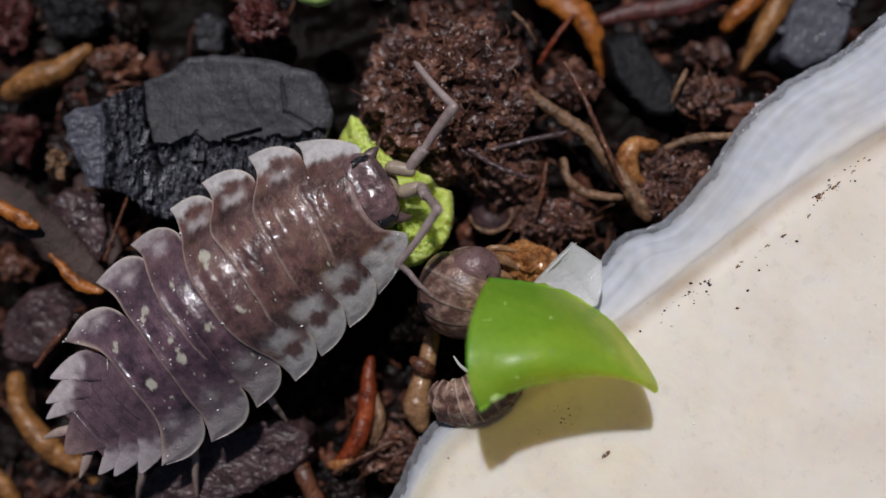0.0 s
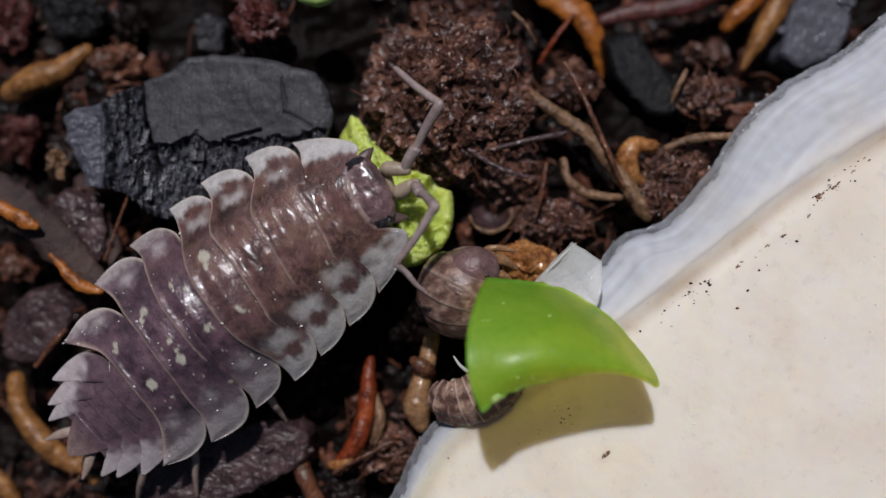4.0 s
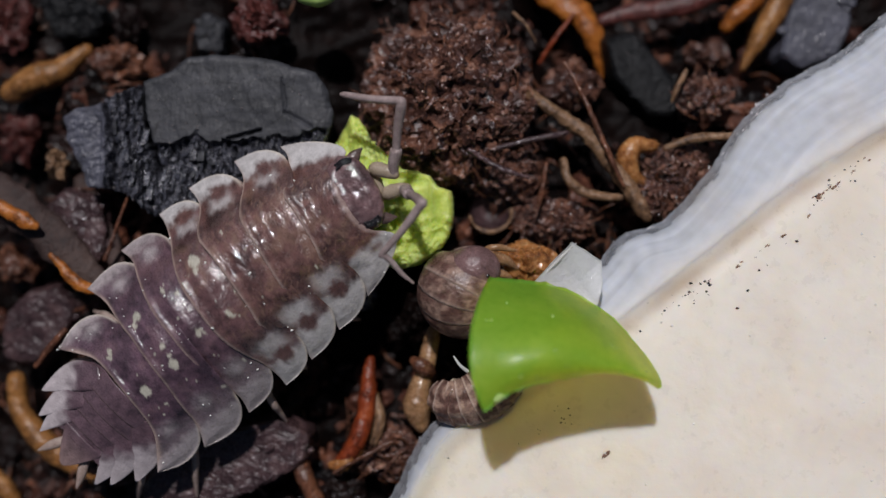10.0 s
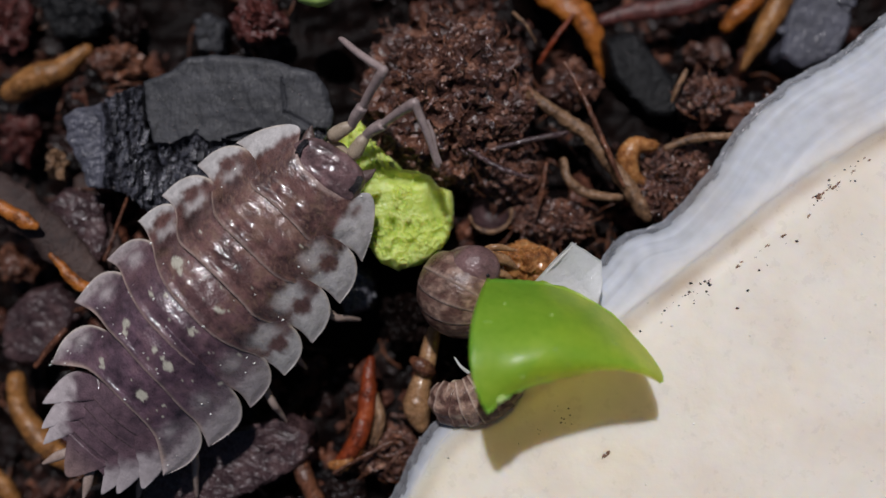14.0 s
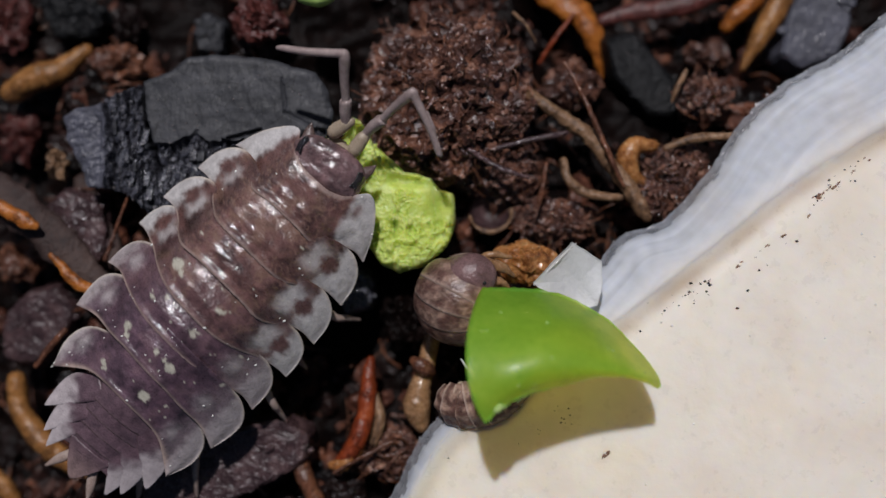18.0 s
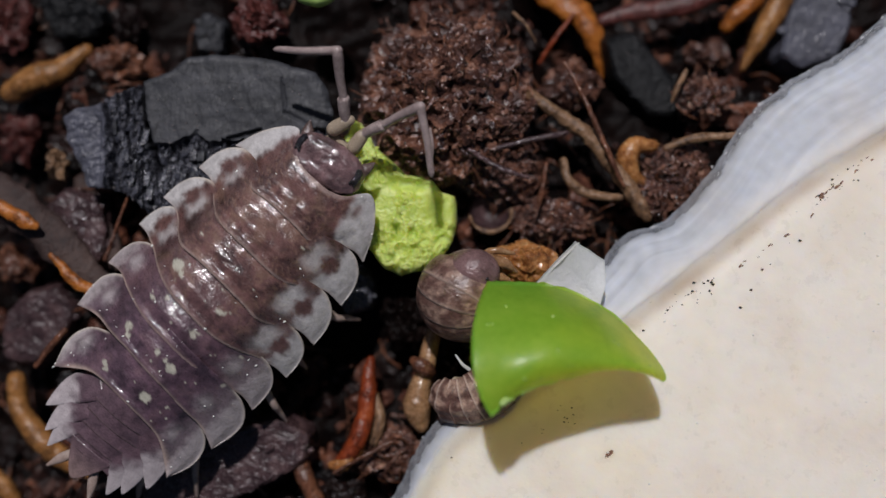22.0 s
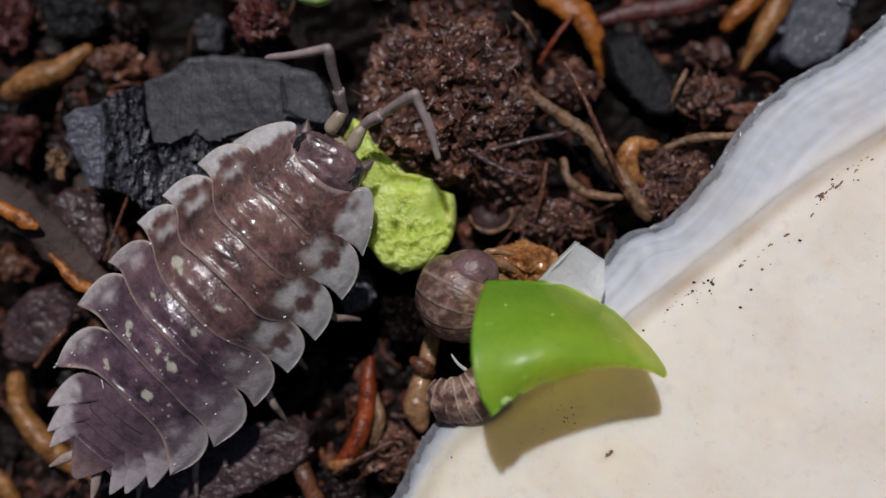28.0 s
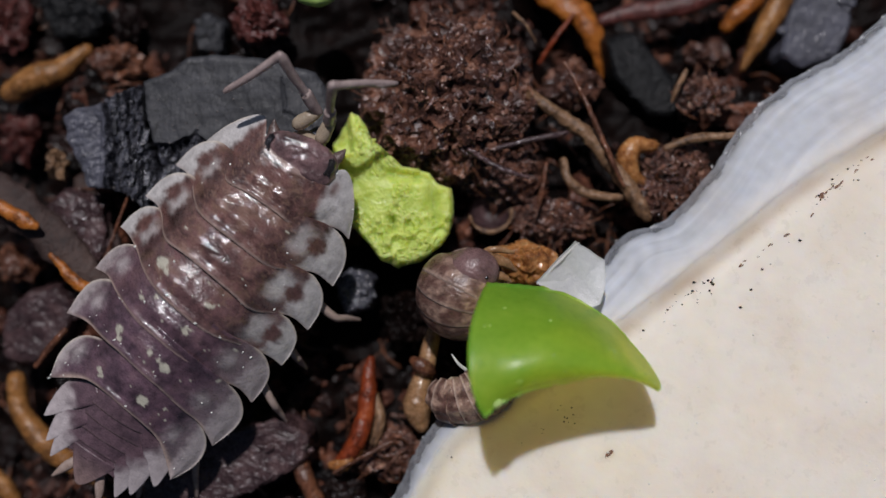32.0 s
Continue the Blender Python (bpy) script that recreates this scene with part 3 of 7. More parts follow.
def back_pigment(i, seed):
    """Pigment of back plate i, counted from the front: brown in front to slate at the rear, pale lobes with a dark blotch, cream freckles."""
    rng = np.random.RandomState(seed)
    brown, slate = np.array([0.137, 0.068, 0.059]), np.array([0.101, 0.058, 0.078])
    base = brown + (slate - brown) * (0, 0, 0, 0.08, 0.3, 0.85, 1.0, 1.0)[i]
    pale = np.array([0.50, 0.485, 0.48]) if i < 5 else np.array([0.37, 0.33, 0.335])
    blotch, cream = np.array([0.10, 0.044, 0.037]), np.array([0.50, 0.49, 0.40])
    left, right = (0, 0.60, 0.755, 0.775, 0.82, 0.79, 0.79, 0.81)[i], (0, 0.50, 0.645, 0.705, 0.755, 0.58, 0.60, 0.60)[i]
    spots = FRECKLES.get(i, []) + [(rng.uniform(-0.2, 1.2) + 0.35 * max(0, i - 4), rng.uniform(-1.8, 2.0), rng.choice([0.03, 0.04, 0.05])) for _ in range((0, 1, 2, 3, 5, 7, 8, 6)[i])]
    def f(a, side, u, x, y, s):
        p = np.c_[x, y, np.zeros(len(x))]
        n1, n2, n3 = rough_at(p, 0.8, seed * 3.1, 3), rough_at(p, 0.25, seed * 1.7, 3), rough_at(p, 0.3, seed * 2.9 + 7, 2)
        c = base * (1 + 0.45 * n1 + 0.35 * n2)[:, None]
        warm = smoothstep(n1 + 0.4 * n3, 0.05, 0.6)[:, None] * (0.55 if i < 5 else 0.12)
        c = c * (1 - warm) + np.array([0.19, 0.118, 0.082]) * warm
        ab = np.where(side > 0, left, right) - (0.07 * (x - 0.5) if i == 1 else 0)
        q, r = x + 0.14 * n3, a + 0.03 * n2 + 0.02 * n1
        dim = 0.42 * np.exp(-((a - ab + 0.24) / 0.09) ** 2) * (1 if i < 5 else 0.4) + 0.25 * smoothstep(n3 - 0.5 * n1, 0.1, 0.5)
        c = c * (1 - np.clip(dim, 0, 0.8))[:, None]
        if i < 5:
            swirl = np.exp(-(np.sin(8 * rough_at(p * np.array([1.5, 1, 1]), 1.0, seed + 3.3, 2)) / 0.3) ** 2) * smoothstep(a, 0.10, 0.25) * (1 - smoothstep(a, 0.45, 0.58)) * (0.5, 0.42, 0.42, 0.34, 0.2)[i]
            c = c * (1 - swirl[:, None]) + np.array([0.30, 0.185, 0.13]) * swirl[:, None]
        if i == 1:
            k = smoothstep(r, ab, ab + 0.09) * (1 - 0.9 * np.exp(-((q - 1.35) / 0.3) ** 2 - ((a - 0.57) / 0.05) ** 2))
            d = np.exp(-((a - ab + 0.06) / 0.06) ** 2) * 0.4
        elif i < 5:
            d = smoothstep(np.exp(-((r - ab) / 0.095) ** 2 - ((q - 0.88) / 0.42) ** 2), 0.15, 0.75)
            inner = np.exp(-((r - ab + np.where(side > 0, 0.10, 0.12)) / np.where(side > 0, 0.07, 0.10)) ** 4 - ((q - 0.78) / np.where(side > 0, 0.5, 0.62)) ** 4) * (0, 0, 0.75, 0.95, 0.75)[i] * np.where(side > 0, 0.8, 1.0)
            k = np.maximum(smoothstep(r, ab - 0.04, ab + 0.05), inner)
            hind = np.exp(-((r - ab + 0.03) / 0.08) ** 2) * (1 - smoothstep(q, 0.15, 0.6)) * (0, 0, 0.2, 0.7, 0.8)[i]
            d = np.maximum(d, hind)
        else:
            edge_a = np.where(side > 0, 0.88, 0.76)
            k = np.maximum(smoothstep(r, edge_a - 0.08, edge_a + 0.08), 0.95 * np.exp(-((r - ab) / 0.07) ** 2 - ((q - (0.9, 1.25, 1.67)[i - 5]) / 0.38) ** 2))
            k = np.maximum(k, 0.25 * smoothstep(r, ab - 0.05, ab + 0.1))
            d = np.zeros(len(a))
        k = np.clip(k, 0, 1)[:, None]
        c = c * (1 - k) + pale * (1 + 0.14 * n2 + 0.1 * n3)[:, None] * k
        d = np.clip(d, 0, 1)[:, None] * 0.96
        c = c * (1 - d) + blotch * (1 + 0.4 * n2)[:, None] * d
        edge = (np.exp(-(s / 0.075) ** 2) * (1 - 0.6 * smoothstep(a, 0.75, 0.85)))[:, None] * 0.9
        c = c * (1 - edge) + np.array([0.47, 0.36, 0.31]) * edge
        collar = (smoothstep(np.full(len(a), u), 0.86, 0.95) * (1 - smoothstep(a, 0.4, 0.5)) * 0.75 * (i == 1))[:, None]
        c = c * (1 - collar) + np.array([0.34, 0.25, 0.22]) * collar
        lip = (smoothstep(np.full(len(a), u), 0.93, 1.0) * smoothstep(a, 0.66, 0.74) * 0.75)[:, None]
        c = c * (1 - lip) + np.array([0.64, 0.57, 0.48]) * lip
        for sx, sy, w in spots:
            g = np.exp(-(((y - sy + 0.10 * n2) / w) ** 2 + ((x - sx + 0.12 * n3) / (w * 0.8)) ** 2))
            g = smoothstep(g + 0.25 * n2, 0.4, 0.6)[:, None] * 0.85
            c = c * (1 - g) + cream * g
        return np.clip(c, 0.004, 0.9)
    return f


def flat_pose(x, y, deg, z, ry=0.0):
    return pose(x * MM, y * MM, z * MM, 0, ry, deg)


PLATE_REST = -0.8
def build_woodlouse():
    """The large one. Its plates, head, limbs and feelers are parts that motions() sets in their places."""
    root = thing("woodlouse", "large brown and slate woodlouse with pale-edged glossy plates", "woodlouse", (-8.61, -1.89, PLATE_REST))
    parts = {}
    # height, hind edge and outer edge of each plate, as rows (y, x)
    plates = [None,
        (2.05, [(0, -0.64), (0.8, -0.66), (1.5, -0.74), (1.95, -0.52), (2.4, -0.12), (3.0, 0.10), (3.55, 0.0)], [(0, 1.22), (0.7, 1.26), (1.3, 1.52), (1.62, 1.95), (1.95, 2.25), (2.45, 1.98), (3.1, 1.1), (3.55, 0.0)]),
        (2.4, [(0, -0.82), (1.0, -0.84), (1.75, -0.82), (2.3, -0.55), (2.8, -0.2), (3.3, 0.0), (4.06, -0.05)], [(0, 1.65), (1.5, 1.62), (2.4, 1.85), (3.1, 1.82), (3.65, 1.42), (3.95, 0.8), (4.06, -0.05)]),
        (2.65, [(0, -0.5), (1.2, -0.55), (2.0, -0.66), (2.5, -0.52), (3.0, -0.17), (3.55, 0.02), (4.31, -0.07)], [(0, 1.6), (1.6, 1.62), (2.7, 1.84), (3.3, 1.84), (3.9, 1.45), (4.22, 0.8), (4.31, -0.07)]),
        (2.7, [(0, -0.57), (1.1, -0.55), (1.8, -0.45), (2.4, -0.28), (3.0, -0.06), (3.75, 0.06), (4.35, 0.02)], [(0, 1.6), (1.6, 1.6), (2.9, 1.75), (3.5, 1.72), (4.05, 1.35), (4.3, 0.75), (4.35, 0.02)]),
        (2.55, [(0, -0.15), (1.0, -0.17), (2.0, -0.10), (2.8, 0.0), (3.5, 0.10), (4.22, -0.12)], [(0, 1.75), (1.6, 1.75), (2.9, 1.88), (3.5, 1.75), (4.0, 1.3), (4.2, 0.7), (4.22, -0.12)]),
        (2.02, [(0, 0.60), (1.1, 0.60), (2.1, 0.47), (2.85, 0.40), (3.4, 0.21), (4.02, -0.12)], [(0, 2.5), (1.5, 2.5), (2.9, 2.4), (3.6, 2.15), (4.1, 1.6), (4.2, 0.9), (4.02, -0.12)]),
        (1.22, [(0, 1.38), (1.0, 1.36), (1.65, 1.24), (2.1, 1.02), (2.7, 0.5), (3.22, 0.0)], [(0, 3.2), (1.4, 3.1), (2.5, 2.75), (3.2, 2.3), (3.55, 1.7), (3.58, 0.95), (3.22, 0.0)])]
    for i in range(1, 8):
        h, rear, front = plates[i]
        shape = tergite(h, rear, front, back_pigment(i, 10 + i * 7), seed=i * 3.7, knobs=(0, 0.07, 0.07, 0.06, 0.055, 0.045, 0.04, 0.035)[i], slope=(0, -0.3, -0.22, -0.16, -0.09, 0.08, 0.25, 0.29)[i], hump=(0, 0.21, 0.21, 0.2, 0.19, 0.14, 0.09, 0.05)[i])
        rng = np.random.RandomState(40 + i)
        up = shape[0][:len(shape[0]) // 2]
        up = up[np.abs(up[:, 1]) < 3.3]
        dust = up[rng.randint(0, len(up), (0, 6, 7, 9, 12, 18, 22, 14)[i])]
        parts["plate%d" % i] = part("back_plate", shape, M_BACK, root, "brown glossy plate with pale lobes" if i < 5 else "slate plate with pale lobes and cream freckles")
        tagged(part("dust", joined([lump(q + np.array([0, 0, 0.01]), (r * rng.uniform(1, 2.2), r, r * 0.6), 1, 0.3, r, rng.uniform(0, 60), 1, turn=rng.uniform(0, 180)) for q, r in zip(dust, 0.016 + 0.035 * rng.rand(len(dust)) ** 2)]), M_SPECK, parts["plate%d" % i], "white dust specks"), kind="stuff")
    # tail: narrow plates with swept-back side lobes, one rigid group of parts
    tail = new("tail")
    tail.parent = root
    tail.empty_display_size = 0.001
    skew = pose(0, -0.43 * MM, 0, 0, 0, 14)
    def tail_height(x, y, wide=3.0):
        return (0.42 + 0.36 * (x + 0.5)) * (0.5 + 0.5 * np.cos(np.pi * np.minimum(1, np.abs(y) / wide))) ** 0.7
    slate, pale = np.array([0.104, 0.063, 0.077]), np.array([0.42, 0.375, 0.385])
    def solid(top, tone, rows, cols, thick):
        """Closes a grid of points below and round its rim."""
        n = len(top)
        f = grid_faces(rows, cols)
        rim = [(a * cols, (a + 1) * cols, n + (a + 1) * cols, n + a * cols) for a in range(rows - 1)] + [(a * cols + cols - 1, n + a * cols + cols - 1, n + (a + 1) * cols + cols - 1, (a + 1) * cols + cols - 1) for a in range(rows - 1)]
        rim += [(j + 1, j, n + j, n + j + 1) for j in range(cols - 1)] + [((rows - 1) * cols + j, (rows - 1) * cols + j + 1, n + (rows - 1) * cols + j + 1, n + (rows - 1) * cols + j) for j in range(cols - 1)]
        return np.concatenate([top, top - np.array([0, 0, thick])]), f + [tuple(i + n for i in q)[::-1] for q in f] + rim, np.concatenate([tone, tone])
    for j, (W, x0) in enumerate(((2.0, 2.5), (1.9, 1.95), (1.75, 1.4), (1.55, 0.85), (1.25, 0.32))):
        top, tone = [], []
        for u in np.linspace(0, 1, 14):
            y = W * np.linspace(-1, 1, 61)
            x = x0 + 0.9 * u - 0.10 * (y / W) ** 4 * (1 - u) + 0 * y
            q = np.c_[x, y, np.zeros(61)]
            n1, n2 = rough_at(q, 0.6, 3.0 + j, 3), rough_at(q, 0.2, 8.0 + j, 2)
            top.append(np.c_[x, y, tail_height(x, y) + 0.035 * (1 - u) ** 1.5 - 0.02 * u + 0.012 * n2 + 0.02 * n1])
            edge = math.exp(-(u / 0.06) ** 2) * 0.3
            tone.append((slate * (1 + 0.4 * n1 + 0.25 * n2)[:, None]) * (1 - edge) + np.array([0.22, 0.16, 0.15]) * edge)
        part("tail_plate", solid(np.concatenate(top), np.clip(np.concatenate(tone), 0.004, 0.9), 14, 61, 0.04), M_BACK, tail, "slate tail plate", where=skew)
    def lobe(x0, y0, x1, y1, wide, raise_z, seed):
        """A pointed leaf-shaped side lobe from its root to its tip, its outer edge bulging."""
        d = np.array([x1 - x0, y1 - y0])
        L = np.hypot(*d)
        d = d / L
        out = np.array([-d[1], d[0]]) * (1 if d[0] * (y0 + y1) > 0 else -1)
        top, tone = [], []
        for t in np.linspace(0, 1, 26):
            w = wide * (0.72 + 0.28 * math.sin(math.pi * t)) * (1 - t ** 2.4) ** 0.75
            for k in np.linspace(-1, 1, 13):
                p = np.array([x0, y0]) + d * L * t + out * (w * 0.6 * k + 0.30 * math.sin(math.pi * t ** 0.9))
                z = float(tail_height(p[0], p[1], 3.4)) + raise_z + (0.07 * (1 - k * k) * (1 - t ** 2) + 0.14) * float(smoothstep(np.array(t), 0.0, 0.42)) - 0.16
                top.append((p[0], p[1], z))
                n1 = noise.noise(Vector((p[0] * 3, p[1] * 3, seed)))
                g = float(smoothstep(np.array(t + 0.12 * n1 + 0.05 * k), 0.30, 0.56)) * (0.82 + 0.3 * t)
                tone.append(slate * (1 + 0.4 * n1) * (1 - g) + pale * (1 + 0.12 * n1) * g)
        return solid(np.array(top), np.clip(np.array(tone), 0.004, 0.9), 26, 13, 0.05)
    for k, (a, b, w) in enumerate((((3.0, 1.2), (0.72, 2.7), 1.12), ((2.25, 0.95), (-0.08, 2.05), 1.0), ((1.6, 0.7), (-0.52, 1.57), 0.85))):
        for sy in (1, -1):
            part("tail_lobe", lobe(a[0], sy * a[1], b[0], sy * b[1], w, 0.07 - 0.025 * k, k + 3 * sy), M_BACK, tail, "pale pointed tail lobe", where=skew)
    top, tone = [], []
    for t in np.linspace(0, 1, 20):
        for k in np.linspace(-1, 1, 25):
            x, y = 0.7 - 1.55 * t, k * 1.0 * (1 - t) ** 0.75 + 0.04 * k
            top.append((x, y, float(tail_height(np.array(x), np.array(y))) + 0.04))
            n1 = noise.noise(Vector((x * 3, y * 3, 2)))
            tone.append((slate * (1 - t) + np.array([0.26, 0.18, 0.165]) * t) * (1 + 0.4 * n1))
    part("telson", solid(np.array(top), np.array(tone), 20, 25, 0.04), M_BACK, tail, where=skew)
    for sy in (-1, 1):
        part("uropod", tube([(0.0, sy * 0.55, 0.3, 0.2), (-0.6, sy * 0.85, 0.15, 0.2), (-1.2, sy * 1.1, 0.0, 0.05)], 6, 10, flat=0.6), M_LEG, tail, "greyish pink pointed tail limb", where=skew)
    parts["tail"] = tail
    # head
    v, f = ICO[5]
    p = np.sign(v) * np.abs(v) ** np.array([0.8, 0.88, 0.88]) * np.array([1.14, 1.6, 0.56])
    p[:, 0] *= np.where(p[:, 0] > 0, 0.66, 1.0)
    p[:, 0] -= 0.12 * v[:, 1] ** 2
    p[:, 2] += 0.05 * np.exp(-((v[:, 0] - 0.55) / 0.25) ** 2) - 0.05 * np.exp(-((v[:, 0] + 0.25) / 0.2) ** 2) * (v[:, 2] > 0)
    p += v * (0.06 * rough_at(p, 0.6, 4.2, 2) + 0.10 * np.maximum(0, rough_at(p, 0.2, 9.2, 1)))[:, None]
    n1 = rough_at(p, 0.6, 2.2, 4)
    col = np.array([0.15, 0.09, 0.092]) * (1 + 0.7 * n1)[:, None]
    head = part("head", (p + np.array([0, 0, 1.0]), f, np.clip(col, 0.004, 1)), M_HEAD, root, "dark brown pitted head")
    parts["head"] = head
    for sy in (-1, 1):
        part("head_lobe", tube([(0.2, sy * 1.22, 0.92, 0.34), (0.55, sy * 1.42, 0.88, 0.22), (0.88, sy * 1.54, 0.85, 0.04)], 6, 12, 0.05, flat=0.55), M_HORN, head, "dark pointed side lobe of the head")
        ev = [lump((-0.02, sy * 1.30, 1.22), (0.36, 0.19, 0.2), 3, 0)]
        for k in range(18):
            row, place = divmod(k, 6)
            x, y = -0.34 + 0.115 * place + 0.055 * (row % 2), 1.27 + 0.085 * row - 0.05 * abs(place - 2.5) * 0.5
            z = 0.66 * math.sqrt(max(0.0, 1 - (abs(x) / (0.8 if x > 0 else 1.05)) ** 2.4 - (y / 1.6) ** 2.27))
            ev.append(lump((x, sy * y, 1.0 + z), (0.068, 0.06, 0.06), 2, 0))
        part("eye", joined(ev), M_EYE, head, "black beaded eye")
    part("mouthparts", lump((0.6, 0, 0.45), (0.42, 0.75, 0.4), 4, 0.12, 0.3, 3), M_JOINT, head, "pale mouthparts")
    # feelers: three pieces each
    for k in "ab":
        base = part("feeler_base", tube([(0, 0, 0, 0.3), (0.45, 0.02, 0, 0.29), (0.85, 0, 0, 0.2)], 6, 12, 0.08, 0.3), M_JOINT, root, "pale yellowish feeler base")
        shaft = part("feeler_shaft", tube([(0, 0, 0, 0.19), (0.5, 0.03, 0, 0.235), (1.05, 0, 0, 0.25), (1.12, 0, 0, 0.2), (1.2, 0, 0, 0.165), (2.2, 0.03, 0, 0.19), (3.0, 0, 0, 0.215), (3.23, 0, 0, 0.19)], 6, 12, 0.04, 0.3), M_LIMB, root, "long grey feeler joint")
        whip = part("feeler_whip", tube([(0, 0, 0, 0.19), (0.3, 0, 0, 0.17), (1.4, 0.04, 0, 0.15), (2.5, 0, 0, 0.13), (2.77, 0, 0, 0.09)], 6, 12, 0.04, 0.3), M_LIMB, root, "grey feeler tip piece")
        parts["base" + k], parts["shaft" + k], parts["whip" + k] = base, shaft, whip
    parts["end"] = part("feeler_end", tube([(0, 0, 0, 0.12), (0.5, 0.04, 0, 0.12), (1.1, -0.03, 0, 0.1), (1.75, 0, 0, 0.05)], 6, 10, 0.06, 0.3), M_LIMB, root, "thin grey end joint of a feeler")
    # legs stand still on the soil (hip, knee, foot)
    feet = [((-5.53, -1.83), (-4.54, -2.78), (-3.54, -2.99)), ((-7.27, -2.75), (-6.18, -4.31), (-5.79, -5.06)), ((-8.19, -3.91), (-7.15, -6.17), (-6.61, -7.35)),
            ((-9.81, -4.61), (-8.98, -6.99), (-9.14, -7.94)), ((-10.74, -6.46), (-10.29, -8.38), (-10.44, -10.51)), ((-12.59, -7.85), (-12.46, -9.31), (-12.95, -10.63)),
            ((-5.88, 2.57), (-6.64, 3.53), (-7.04, 3.97)), ((-7.73, 2.11), (-8.51, 2.71), (-9.19, 2.90)), ((-9.35, 0.72), (-10.24, 1.42), (-11.15, 2.26)), ((-10.97, -0.67), (-11.67, 0.02), (-12.40, 0.39)),
            ((-11.90, -2.29), (-12.95, -1.38), (-13.73, -1.18)), ((-12.82, -3.45), (-13.89, -2.78), (-14.81, -2.63)), ((-13.75, -4.61), (-14.82, -4.65), (-15.78, -4.80))]
    depth = ((-0.9, -1.4, -2.7),) * 13
    legs = []
    for (h0, k0, f0), (zh, zk, zf) in zip(feet, depth):
        legs.append(part("leg", tube([(*h0, zh, 0.22), (*k0, zk, 0.17), ((k0[0] + f0[0]) / 2, (k0[1] + f0[1]) / 2, (zk + zf) / 2 + 0.05, 0.14), (*f0, zf, 0.06)], 6, 10, 0.06, 0.3), M_LEG, root, "thin pale leg"))
    parts["legs"] = legs
    return root, parts


woodlouse, PIECES = build_woodlouse()


def young_pigment(seed, line=0.7):
    rng = np.random.RandomState(seed)
    def f(a, side, u, x, y):
        n1, n2 = rough_at(np.c_[x, y, np.zeros(len(x))], 0.45, seed * 2.3, 3), rough_at(np.c_[x, y, np.zeros(len(x))], 0.16, seed * 0.7, 2)
        k = smoothstep(n1 + 0.25 * np.sin(a * 10), -0.3, 0.6)[:, None]
        c = np.array([0.135, 0.075, 0.062]) * (1 - k) + np.array([0.35, 0.245, 0.195]) * k
        e = np.exp(-(u / 0.09) ** 2)[:, None] * line
        return np.clip(c * (1 + 0.45 * n2[:, None]) * (1 - e) + np.array([0.62, 0.5, 0.43]) * e, 0.004, 0.9)
    return f


def plate_pose(at, ahead, up):
    """A frame whose x runs ahead and whose z is as near as can be to up."""
    x = Vector(ahead).normalized()
    y = Vector(up).cross(x).normalized()
    z = x.cross(y)
    m = Matrix((x, y, z)).transposed().to_4x4()
    m.translation = Vector(at) * MM
    return m


